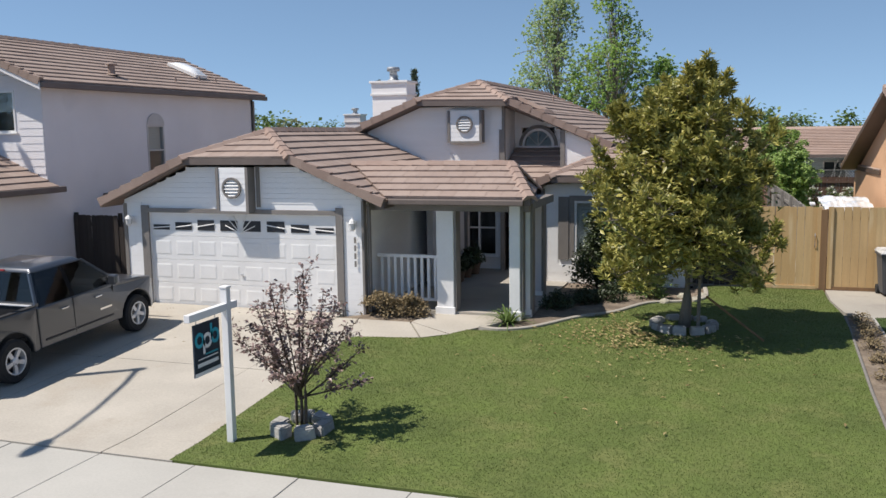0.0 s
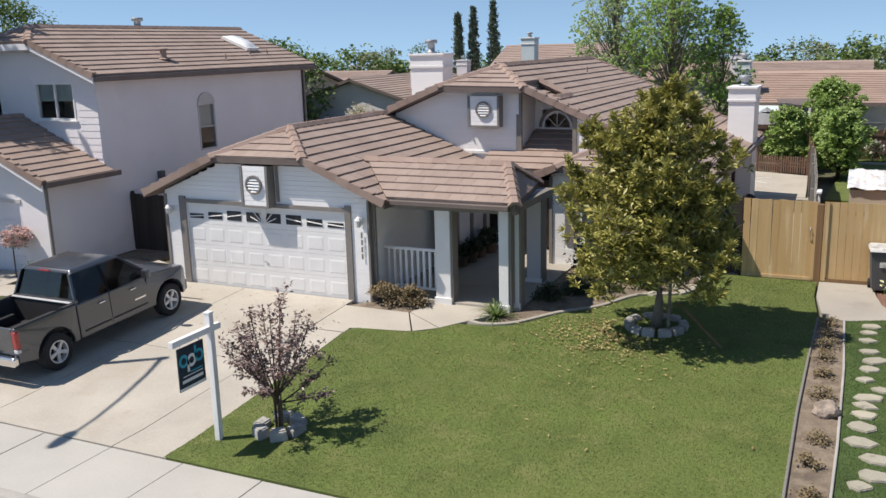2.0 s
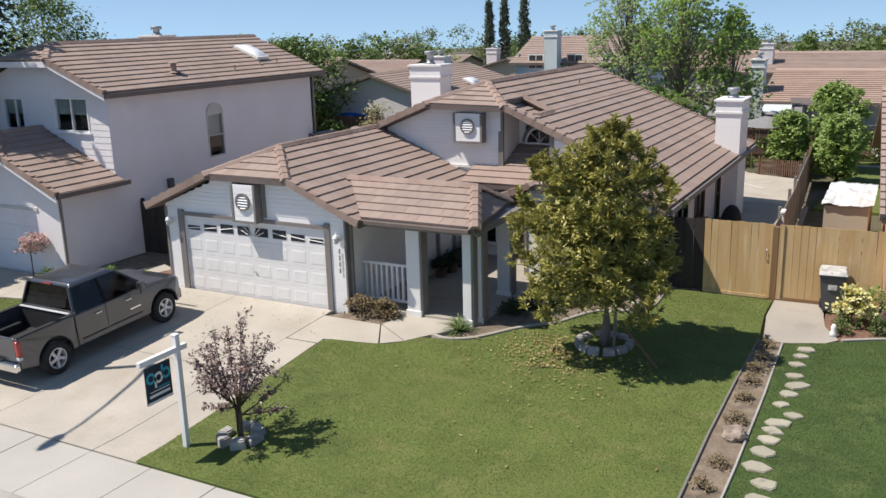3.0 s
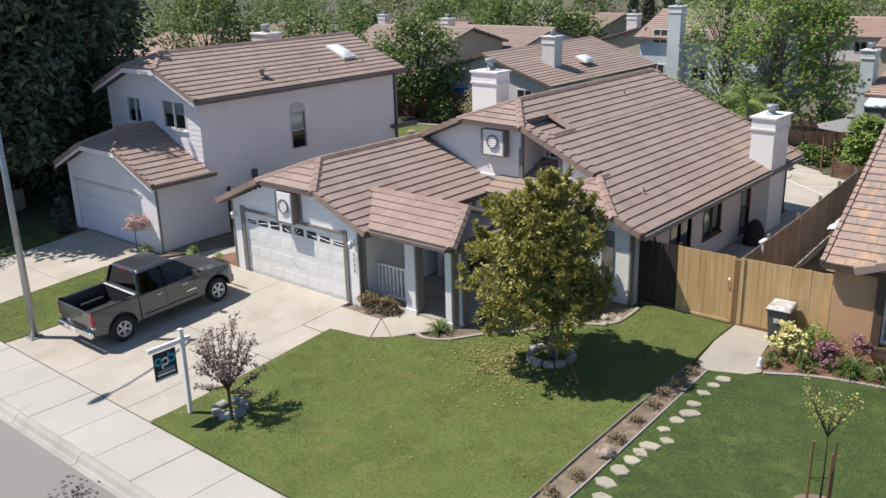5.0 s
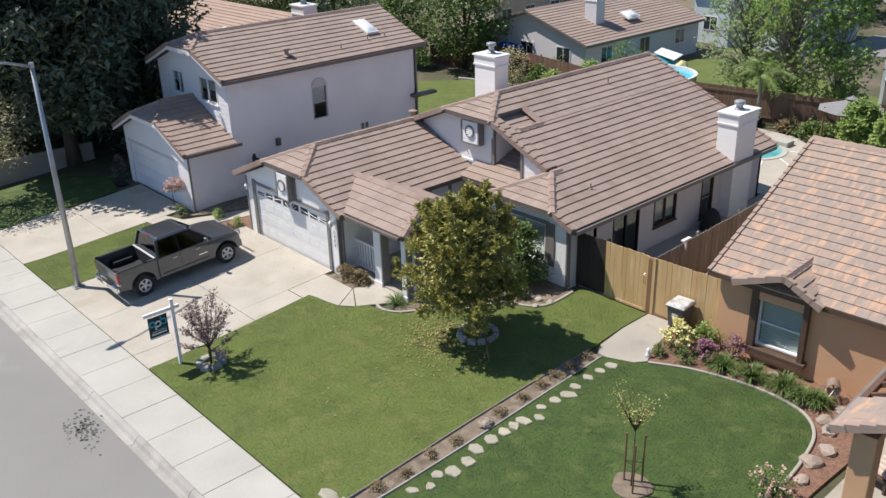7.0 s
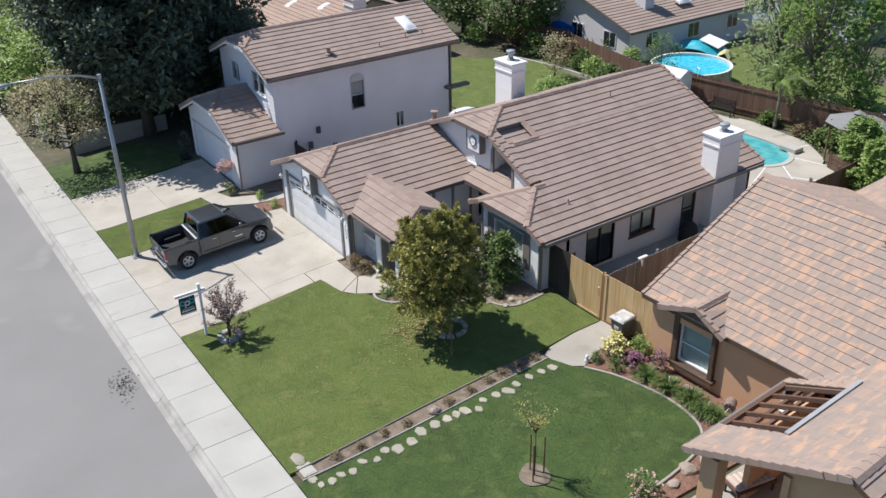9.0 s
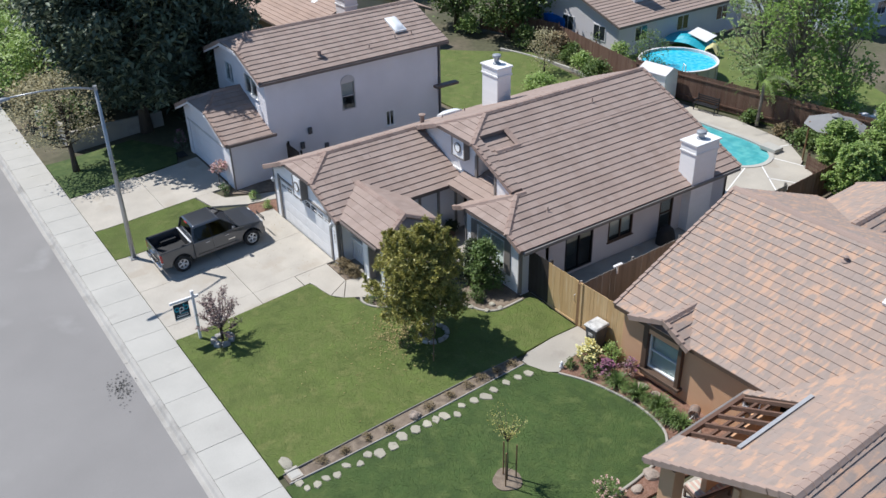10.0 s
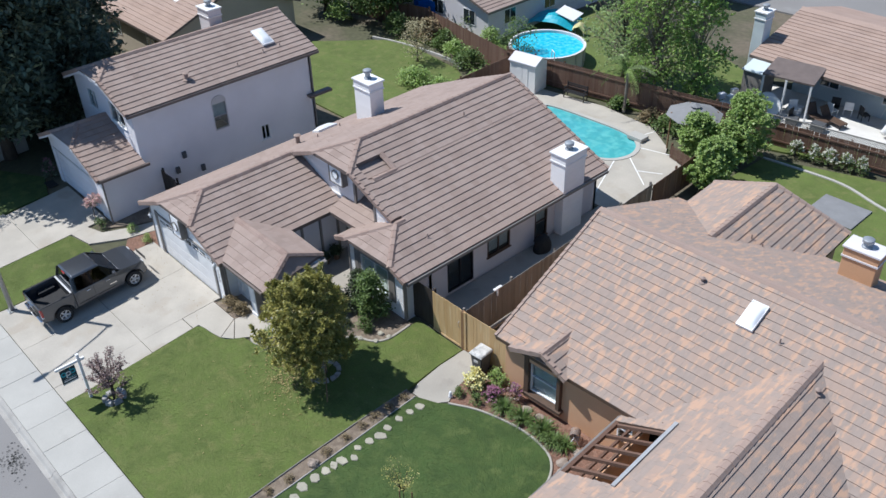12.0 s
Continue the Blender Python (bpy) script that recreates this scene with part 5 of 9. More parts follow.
nf = wall(nh, "front_wall", "x", 17.4, 0.16, NW0, NW1, 0.0, [(NW0, ntop(NW0)), (nx - 1.1, ntop(nx - 1.1) - 0.05), (nx + 1.1, ntop(nx + 1.1) - 0.05), (NW1, ntop(NW1))], M_STUC2, NWINS)
siding(nf, 17.4, -20.4, NW1 - 0.02, 3.0, 6.1, M_STUC2, [(-18.97, -17.18, 3.95, 5.35)], lambda z: (-30, NE1 - (z + 0.2 - 5.4) / 0.41 if z > 5.2 else 9), h=0.2, proud=0.02)
NTALL = (21.65, 22.5, 2.75, 4.3)
NLOW = (24.3, 24.85, 1.2, 2.1)
wall(nh, "right_side_wall", "y", NW1, -0.16, 17.56, 28.0, 0.0, ntop(NW1), M_STUC2, [NTALL, NLOW])
wall(nh, "left_side_wall", "y", NW0, 0.16, 17.56, 28.0, 0.0, ntop(NW0), M_STUC2)
wall(nh, "back_wall", "x", 28.0, -0.16, NW0, NW1, 0.0, [(NW0, ntop(NW0)), (nx, nz - 0.2), (NW1, ntop(NW1))], M_STUC2)
for q in NWINS:
    window(nh, "x", 17.4, *q, -1, M_WHITE, mullions=1, rails=0, blind=0.5)
window(nh, "y", NW1, *NTALL, 1, M_SOFF, mullions=0, rails=1, blind=0.5, sill=False)
window(nh, "y", NW1, *NLOW, 1, M_WHITE, mullions=1, rails=0)
bm = bmesh.new()
bm.faces.new([bm.verts.new((NW1 + 0.012, 22.075 + 0.425 * math.cos(math.pi * k / 14), 4.3 + 0.36 * math.sin(math.pi * k / 14))) for k in range(15)])
r = bmesh.ops.extrude_face_region(bm, geom=bm.faces[:])
bmesh.ops.translate(bm, vec=(0.03, 0, 0), verts=[v for v in r["geom"] if isinstance(v, bmesh.types.BMVert)])
part("arched_head", bm, M_SOFF, nh, "blind arched head over the tall window")
part("gutter", box(NE1 - 0.02, NE1 + 0.09, 17.0, 28.35, 5.22, 5.37, None, 0.02), M_FASC, nh)
part("downpipe", box(NW1 + 0.01, NW1 + 0.08, 27.9, 27.98, 0.1, 5.2), M_TRIM, nh)
for x, y, hh, rr, hood in ((-16.93, 20.86, 0.32, 0.1, True), (-16.7, 23.7, 0.22, 0.03, False), (-17.0, 25.5, 0.22, 0.03, False), (-17.05, 26.6, 0.2, 0.03, False)):
    roof_vent(nh, x, y, 5.4 + 0.41 * (NE1 - x), hh, rr, hood)
skylight(nh, -17.9, 26.1, 5.4 + 0.41 * 1.9 + 0.03, 1.25, 0.7, math.degrees(math.atan(0.41)), "y")
chimney(nh, -22.95, -21.85, 25.2, 26.0, 0.0, 7.0, M_STUC, M_WHITE, "pale chimney behind the ridge")
# lower garage wing
ng0, ng1 = -23.05, -16.05
gxc, gzt = clipped_gable(nh, ng0, ng1, 14.85, 17.4, 2.65, 0.45, 1.3, 1.0, M_TILE, M_FASC, M_CAP, seed=40)
rake_boards(nh, ng0, ng1, 14.85, 2.65, 0.45, 1.3, M_STUC2)
gtop = lambda x: 2.65 + 0.45 * min(x - ng0, ng1 - x) - 0.17
NGD = (-22.3, -17.5, -0.1, 2.0)
wall(nh, "garage_front_wall", "x", 15.2, 0.16, -22.7, -16.4, -0.15, [(-22.7, gtop(-22.7)), (gxc - 1.25, gtop(gxc - 1.25) - 0.05), (gxc + 1.25, gtop(gxc + 1.25) - 0.05), (-16.4, gtop(-16.4))], M_STUC2, [NGD])
wall(nh, "garage_side_wall", "y", -16.4, -0.16, 15.36, 17.4, -0.15, gtop(-16.4), M_STUC2)
wall(nh, "garage_side_wall", "y", -22.7, 0.16, 15.36, 17.4, -0.15, gtop(-22.7), M_STUC2)
nd = part("garage_door", box(NGD[0], NGD[1], 15.28, 15.33, -0.1, 2.0), M_STUC2, nh, "pale closed garage door in shade")
for i in range(4):
    part("section", box(NGD[0] + 0.01, NGD[1] - 0.01, 15.265, 15.28, -0.05 + i * 0.51, 0.45 + i * 0.51, None, 0.004), M_STUC2, nd)
part("trim_board", box(NGD[0] - 0.1, NGD[1] + 0.1, 15.17, 15.198, 2.0, 2.1), M_SOFF, nh)
part("downpipe", box(-16.34, -16.27, 15.1, 15.18, 0.0, 2.5, None, 0.01), M_TRIM, nh)
part("gutter", box(ng1 - 0.02, ng1 + 0.09, 14.9, 17.6, 2.52, 2.67, None, 0.02), M_FASC, nh)
part("roof_slope", box(-16.39, -16.0, 27.5, 29.0, 2.75, 2.9, None, 0.02), M_FASC, nh, "low roof edge at the back")

# ---- the orange house ----
oh = thing("house", "orange stucco house with blended terracotta tile roofs", "house", (5.23, 20.41, 0), 2.5)
OS, OZ = 0.3875, 2.57
oz = lambda y: OZ + OS * y
OR = 6.4
slope(oh, [(0, 0, OZ), (6.3, 0, OZ), (6.3, OR, oz(OR)), (-0.15, OR, oz(OR))], M_TILE2, M_BROWN, pieces=300, seed=50)
slope(oh, [(6.3, 0, OZ), (18, 0, OZ), (18, OR, oz(OR)), (6.3, OR, oz(OR))], M_TILE2, M_BROWN, seed=51)
slope(oh, [(18, 12.8, OZ), (-0.3, 12.8, OZ), (-0.15, OR, oz(OR)), (18, OR, oz(OR))], M_TILE2, M_BROWN, seed=52)
# small clipped gable over the window
EZ, EX, EY = 3.12, 2.25, -0.14
slope(oh, [(3.3, EY, OZ - 0.01), (3.3, 0.0, OZ - 0.01), (EX, 1.62, EZ), (EX, EY, EZ)], M_TILE2, M_BROWN, thick=0.1, seed=53)
slope(oh, [(0.9, 0.0, OZ - 0.01), (0.9, EY, OZ - 0.01), (EX, EY, EZ), (EX, 1.62, EZ)], M_TILE2, M_BROWN, thick=0.1, seed=54)
rake_tiles(oh, (3.36, EY, OZ - 0.02), (EX, EY, EZ), (0, -1, 0), M_CAP2)
rake_tiles(oh, (0.8, EY, OZ - 0.02), (EX, EY, EZ), (0, -1, 0), M_CAP2, step=0.5)
caps(oh, [((EX, EY, EZ), (EX, 1.62, EZ))], M_CAP2, 0.13)
part("gable_wall", extrude([(1.0, 0.31, 2.42), (3.2, 0.31, 2.42), (EX, 0.31, EZ - 0.12)], (0, 0.15, 0)), M_ORANGE, oh)
caps(oh, [((-0.15, OR, oz(OR)), (18, OR, oz(OR)))], M_CAP2)
rake_tiles(oh, (0, 0, OZ), (-0.15, OR, oz(OR)), (-1, 0, 0), M_CAP2, 0.1)
# right wing, ridge running to the street
WX0, WXR, WS, WZ = 5.6, 9.9, 0.475, 2.30
wz = lambda x: WZ + WS * (x - WX0)
YV = lambda x: max(0.0, (wz(x) - OZ) / OS)
F0 = -4.76
OP0, OP1, OPX = -3.25, -0.3, 7.5
slope(oh, [(WX0, OP0, WZ), (WX0, F0, WZ), (OPX, F0, wz(OPX)), (OPX, OP0, wz(OPX))], M_TILE2, M_BROWN, seed=57)
slope(oh, [(OPX, YV(OPX), wz(OPX)), (OPX, F0, wz(OPX)), (WXR, F0, wz(WXR)), (WXR, YV(WXR), wz(WXR))], M_TILE2, M_BROWN, seed=58)
slope(oh, [(WX0, 0.03, WZ), (WX0, OP1, WZ), (OPX, OP1, wz(OPX)), (OPX, 0.03, wz(OPX))], M_TILE2, M_BROWN, seed=59)
slope(oh, [(6.16, 0.045, wz(6.16)), (6.16, 0.032, wz(6.16)), (OPX, 0.032, wz(OPX)), (OPX, YV(OPX), wz(OPX))], M_TILE2, M_BROWN, seed=64)
slope(oh, [(2 * WXR - WX0, F0, WZ), (2 * WXR - WX0, -0.4, WZ), (WXR, YV(WXR), wz(WXR)), (WXR, F0, wz(WXR))], M_TILE2, M_BROWN, seed=60)
caps(oh, [((WXR, F0, wz(WXR)), (WXR, YV(WXR), wz(WXR)))], M_CAP2, 0.18)
rake_tiles(oh, (WX0, F0, WZ), (WXR, F0, wz(WXR)), (0, -1, 0), M_CAP2)
per = part("rafter_frame", box(WX0, WX0 + 0.12, OP0, OP1, WZ - 0.16, WZ + 0.02), M_REDW, oh, "open timber rafters in the roof over the porch")
for i in range(5):
    y = OP0 + 0.35 + i * 0.62
    bm = bmesh.new()
    hexa(bm, [(WX0 + 0.1, y, WZ - 0.14), (OPX, y, wz(OPX) - 0.16), (OPX, y + 0.09, wz(OPX) - 0.16), (WX0 + 0.1, y + 0.09, WZ - 0.14),
              (WX0 + 0.1, y, WZ + 0.0), (OPX, y, wz(OPX) - 0.02), (OPX, y + 0.09, wz(OPX) - 0.02), (WX0 + 0.1, y + 0.09, WZ + 0.0)])
    part("rafter", bm, M_REDW, per)
for x in (WX0 + 0.55, WX0 + 0.95):
    part("cross_beam", box(x, x + 0.08, OP0, OP1, wz(x) - 0.26, wz(x) - 0.14), M_REDW, per)
bm = bmesh.new()
hexa(bm, [(OPX - 0.02, OP0 - 0.1, wz(OPX) - 0.2), (OPX + 0.08, OP0 - 0.1, wz(OPX) - 0.2), (OPX + 0.08, OP1 + 0.4, wz(OPX) - 0.2), (OPX - 0.02, OP1 + 0.4, wz(OPX) - 0.2),
          (OPX - 0.02, OP0 - 0.1, wz(OPX) + 0.13), (OPX + 0.1, OP0 - 0.1, wz(OPX) + 0.14), (OPX + 0.1, OP1 + 0.4, wz(OPX) + 0.14), (OPX - 0.02, OP1 + 0.4, wz(OPX) + 0.13)])
part("metal_flashing", bm, M_FLASH, oh, "pale metal flashing beside the opening")
part("gutter", box(WX0 - 0.09, WX0 - 0.005, F0, 0.0, WZ - 0.13, WZ + 0.0, None, 0.02), M_TRIM, oh)
# walls of the orange house
OW = [(1.5, 2.8, 0.66, 2.1)]
of = wall(oh, "front_wall", "x", 0.3, 0.18, 0.25, 6.4, -0.1, 2.45, M_ORANGE, OW + [(5.35, 5.95, 0.9, 1.9)])
window(oh, "x", 0.3, *OW[0], -1, M_WHITE, mullions=0, rails=1, blind=1.0, sill=False)
window(oh, "x", 0.3, 5.35, 5.95, 0.9, 1.9, -1, M_WHITE, mullions=0, rails=1)
part("window_surround", box(1.30, 1.5, 0.12, 0.298, 0.6, 2.42), M_BROWN, of)
part("window_surround", box(2.8, 2.95, 0.12, 0.298, 0.6, 2.42), M_BROWN, of)
part("window_surround", box(1.5, 2.8, 0.16, 0.298, 2.1, 2.45), M_ORANGE, of)
part("window_ledge", box(1.2, 3.05, 0.05, 0.298, 0.48, 0.6, None, 0.01), M_BROWN, of)
part("window_apron", box(1.3, 2.95, 0.14, 0.298, 0.3, 0.48), M_ORANGE, of)
wall(oh, "left_side_wall", "y", 0.25, 0.18, 0.48, 13.0, -0.1, [(0.48, 2.45), (OR, oz(OR) - 0.2), (13.0, 2.3)], M_ORANGE)
wall(oh, "porch_wall", "y", 6.4, 0.18, -3.0, 0.3, -0.1, 2.3, M_ORANGE)
wall(oh, "wing_wall", "y", 8.2, 0.18, F0 + 0.4, 4.0, -0.1, 3.0, M_ORANGE)
wall(oh, "wing_front_wall", "x", F0 + 0.5, 0.18, 8.2, 13.2, -0.1, [(8.2, wz(8.2) - 0.2), (WXR, wz(WXR) - 0.2), (13.2, wz(2 * WXR - 13.2) - 0.15)], M_ORANGE)
part("porch_column", box(6.0, 6.5, F0 + 0.25, F0 + 0.75, -0.1, 2.28, None, 0.02), M_ORANGE, oh, "square orange stucco porch column")
part("porch_column", box(6.15, 6.6, -0.9, -0.45, -0.1, 2.28, None, 0.02), M_ORANGE, oh, "square orange stucco porch column")
wall(oh, "back_wall", "x", 13.0, -0.18, 0.25, 17, -0.1, 2.3, M_ORANGE)
skylight(oh, 7.27, 4.97, oz(4.97) + 0.03, 0.62, 1.15, math.degrees(math.atan(OS)), "x")
roof_vent(oh, 5.06, 5.38, oz(5.38), 0.16, 0.06)
roof_vent(oh, 8.52, 4.52, oz(4.52), 0.26, 0.03, False)
roof_vent(oh, 10.4, 3.4, wz(2 * WXR - 10.4), 0.16, 0.06)
# rear wing
BRX, BRZ = 3.4, 4.1
slope(oh, [(0.2, 15.2, OZ), (0.2, 8.5, OZ), (BRX, 8.5, BRZ), (BRX, 14.3, BRZ)], M_TILE2, M_BROWN, seed=61)
slope(oh, [(6.6, 8.5, OZ), (6.6, 15.2, OZ), (BRX, 14.3, BRZ), (BRX, 8.5, BRZ)], M_TILE2, M_BROWN, seed=62)
slope(oh, [(6.6, 15.2, OZ), (0.2, 15.2, OZ), (BRX, 14.3, BRZ)], M_TILE2, M_BROWN, seed=63)
caps(oh, [((BRX, 8.9, BRZ), (BRX, 14.3, BRZ)), ((6.6, 15.2, OZ), (BRX, 14.3, BRZ)), ((0.2, 15.2, OZ), (BRX, 14.3, BRZ))], M_CAP2)
part("rear_wall", box(0.5, 6.3, 12.8, 14.9, -0.1, 2.3), M_ORANGE, oh)
chimney(oh, 7.75, 9.05, 11.1, 11.9, 0.0, 4.62, M_ORANGE, M_STUC, "orange chimney with a pale sheet cap")
roof_vent(oh, 4.4, 10.5, 3.6, 0.25, 0.03, False)
roof_vent(oh, 4.9, 10.5, 3.4, 0.25, 0.03, False)


# ---- trees and plants ----
def leaf_cloud(name, spots, per, size, wide, mat, parent, seed, droop=0.2, spread=0.0, axes=None):
    """Small bent leaves in clusters round given spots, fanned about an axis where one is given."""
    rng = np.random.default_rng(seed)
    spots = np.asarray(spots, float)
    n = len(spots) * per
    c = np.repeat(spots, per, 0)
    if spread > 0:
        c = c + rng.normal(0, spread, (n, 3)) * np.array([1, 1, 0.8])
    az, el = rng.uniform(0, 2 * np.pi, n), rng.normal(0.25, 0.5, n)
    d = np.stack([np.cos(az) * np.cos(el), np.sin(az) * np.cos(el), np.sin(el) - droop], 1)
    if axes is not None:
        d = d + np.repeat(np.asarray(axes, float), per, 0)
    d /= np.linalg.norm(d, axis=1, keepdims=True)
    s = np.cross(d, rng.normal(0, 1, (n, 3)) * np.array([0.5, 0.5, 0.3]) + np.array([0, 0, 1.0]))
    s /= np.linalg.norm(s, axis=1, keepdims=True) + 1e-9
    up = np.cross(s, d)
    ln = (size * rng.uniform(0.65, 1.25, n))[:, None]
    w = ln * wide
    v = np.empty((n, 4, 3))
    v[:, 0] = c
    v[:, 1] = c + d * ln * 0.5 + s * w + up * ln * 0.08
    v[:, 2] = c + d * ln - np.array([0, 0, 1.0]) * ln * droop * 0.5
    v[:, 3] = c + d * ln * 0.5 - s * w + up * ln * 0.08
    i = np.arange(n, dtype=np.int32)[:, None] * 4
    tri = np.concatenate([i + np.array([0, 1, 2]), i + np.array([0, 2, 3])], 1).ravel()
    me = bpy.data.meshes.new(name)
    me.vertices.add(4 * n)
    me.vertices.foreach_set("co", v.ravel())
    me.loops.add(6 * n)
    me.loops.foreach_set("vertex_index", tri.astype(np.int32))
    me.polygons.add(2 * n)
    me.polygons.foreach_set("loop_start", np.arange(0, 6 * n, 3, dtype=np.int32))
    me.update(calc_edges=True)
    me.materials.append(mat)
    ob = new(name, me)
    if parent is not None:
        ob.parent = parent
    return ob


def crown_spots(n, z0, z1, radius, seed, gaps=0.1, inner=0.35, lump=0.9, off=(0, 0)):
    """Spots in an uneven crown; radius(h) for h from 0 to 1 along its height."""
    rnd = random.Random(seed)
    shift = Vector((seed * 7.3, seed * 1.7, seed * 3.1))
    out = []
    tries = 0
    while len(out) < n and tries < n * 30:
        tries += 1
        h, a = rnd.random(), rnd.uniform(0, 2 * math.pi)
        r = radius(h) * math.sqrt(rnd.uniform(inner * inner, 1))
        p = Vector((r * math.cos(a) + off[0] * h, r * math.sin(a) + off[1] * h, z0 + (z1 - z0) * h))
        k = noise.noise(p * lump + shift)
        if k < -0.25 + gaps and r > radius(h) * 0.45:
            continue
        f = 1 + 0.28 * noise.noise(Vector((math.cos(a) * 1.3, math.sin(a) * 1.3, h * 3)) + shift)
        f += 0.2 * noise.noise(p * 1.7 + shift)
        out.append((p.x * f, p.y * f, p.z))
    return out


def limbs(bm, base, spots, count, r0, lean, seed, start=0.25, n=6):
    """Curved limbs from a trunk line to spots in the crown."""
    rnd = random.Random(seed)
    top = max(s[2] for s in spots)
    for s in rnd.sample(spots, min(count, len(spots))):
        s = Vector(s)
        h = base.z + (min(s.z * 0.75, top) - base.z) * rnd.uniform(start, 0.75)
        a = Vector((base.x + lean[0] * h, base.y + lean[1] * h, h))
        mid = (a + s) / 2 + Vector((0, 0, -0.08 * (s - a).length))
        r = r0 * max(0.25, 1 - h / top) * rnd.uniform(0.35, 0.55)
        path_tube([a, mid, s], [r, r * 0.6, r * 0.2], n, bm)


def tree(name, label, at, height, clear, radius, clusters, per, size, wide, leaf_mat, bark, trunk_r, seed, limb_count=24, spread=0.25, gaps=0.1, droop=0.2, lean=(0, 0),
         trunks=1, inner=0.35, group="", lump=0.9):
    """A tapered trunk with limbs and a crown of many single leaves."""
    t = thing(name, label, "tree", at, group=group)
    spots = crown_spots(clusters, clear, height, radius, seed, gaps, inner, lump)
    rnd = random.Random(seed)
    for k in range(trunks):
        bm = bmesh.new()
        q = [(0, 0)] if trunks == 1 else [(0.1 * math.cos(2.4 * k), 0.1 * math.sin(2.4 * k))]
        lx, ly = lean[0] + (rnd.uniform(-0.06, 0.06) if trunks > 1 else 0), lean[1] + (rnd.uniform(-0.06, 0.06) if trunks > 1 else 0)
        pts, rad = [], []
        for i in range(7):
            h = height * 0.9 * i / 6
            pts.append((q[0][0] + lx * h + 0.06 * trunk_r * math.sin(i * 2 + k), q[0][1] + ly * h + 0.06 * trunk_r * math.cos(i * 1.7), h - 0.05))
            rad.append(trunk_r * (1.25 if i == 0 else 1.0) * (1 - 0.85 * i / 6))
        path_tube(pts, rad, 10, bm)
        part("trunk", bm, bark, t, "", True)
        bm = bmesh.new()
        limbs(bm, Vector((q[0][0], q[0][1], clear * 0.6)), spots, limb_count // trunks, trunk_r, (lx, ly), seed + k)
        part("limb_frame", bm, bark, t, "", True)["kind"] = "stuff"
    leaf_cloud("crown", spots, per, size, wide, leaf_mat, t, seed, droop, spread)
    return t


oval = lambda w: (lambda h: w * math.sqrt(max(0.0, 1 - (2 * h - 0.9) ** 2 / 1.25)))
spire = lambda w: (lambda h: w * float(np.interp(h, [0, 0.1, 0.5, 0.85, 1.0], [0.7, 1.0, 0.9, 0.5, 0.08])))

dome = lambda w: (lambda h: w * math.sqrt(max(0.02, 1 - h * h)))


def clump_tree(name, label, at, height, low, radius, clumps, tips, per, size, wide, leaf_mat, bark, trunk_r, seed, clump_r=(0.26, 0.42), droop=0.35, inner=0.5, fill=0, fill_size=0.15, fork=0.8, lean=(0, 0),
               gaps=0.1, lump=1.1, flat=0.75, off=(0, 0), shoots=0.0, shift=(0, 0)):
    """A forked trunk whose limbs end in separate leafy clumps, each a bunch of leaf rosettes at its twig tips."""
    t = thing(name, label, "tree", at)
    rnd = random.Random(seed)
    aside = Vector((shift[0], shift[1], 0))
    heads = [Vector(p) + aside for p in crown_spots(clumps, low, height - clump_r[0], radius, seed, gaps, inner, lump, off)]
    bm = bmesh.new()
    top = height * 0.86
    line = lambda h: Vector((lean[0] * h + off[0] * h / height * 0.5 + 0.05 * math.sin(h * 1.9), lean[1] * h + off[1] * h / height * 0.5 + 0.04 * math.cos(h * 2.3) - 0.04, h))
    path_tube([line(top * k / 7) - Vector((0, 0, 0.05)) for k in range(8)], [trunk_r * (1.3 if k == 0 else 1.0) * (1 - 0.82 * k / 7) for k in range(8)], 10, bm)
    part("trunk", bm, bark, t, "", True)
    limb = bmesh.new()
    spots, axes = [], []
    for c in heads:
        h = max(fork, min(top * 0.9, c.z * rnd.uniform(0.45, 0.75)))
        a = line(h)
        r = trunk_r * max(0.2, 1 - h / height) * rnd.uniform(0.3, 0.5)
        mid = (a + c) / 2 + Vector((0, 0, rnd.uniform(-0.05, 0.16) * (c - a).length))
        path_tube([a, mid, c], [r, r * 0.65, r * 0.3], 6, limb)
        cr = rnd.uniform(*clump_r)
        for k in range(tips):
            az, el = rnd.uniform(0, 6.283), math.asin(rnd.uniform(-0.45, 1.0))
            q = c + Vector((math.cos(az) * math.cos(el), math.sin(az) * math.cos(el), math.sin(el) * flat)) * cr * rnd.uniform(0.6, 1.05)
            spots.append(tuple(q))
            axes.append(tuple((q - c).normalized() * 0.55 + Vector((0, 0, 0.3))))
            if k % 4 == 0:
                path_tube([c, q], [r * 0.3, r * 0.12], 4, limb)
        if rnd.random() < shoots:
            ax = (Vector((c.x, c.y, 0)).normalized() * rnd.uniform(0.1, 0.7) + Vector((0, 0, 1))).normalized()
            ln = cr * rnd.uniform(1.2, 2.0)
            path_tube([c, c + ax * ln], [r * 0.3, r * 0.12], 4, limb)
            for k in range(7):
                spots.append(tuple(c + ax * ln * (0.4 + 0.1 * k)))
                axes.append(tuple(ax * 0.6))
    lb = part("limb_frame", limb, bark, t, "", True)
    lb["kind"] = "stuff"
    leaf_cloud("crown", spots, per, size, wide, leaf_mat, t, seed, droop, size * 0.12, axes if shoots else None)
    if fill:
        core = crown_spots(fill, low + 0.1 * height, height * 0.88, lambda h: radius(h) * 0.72, seed + 1, -0.3, 0.0, lump, off)
        core = [(p[0] + shift[0], p[1] + shift[1], p[2]) for p in core]
        leaf_cloud("inner_leaves", core, 8, fill_size, wide * 1.4, leaf_mat, t, seed + 2, droop, fill_size)
    return t


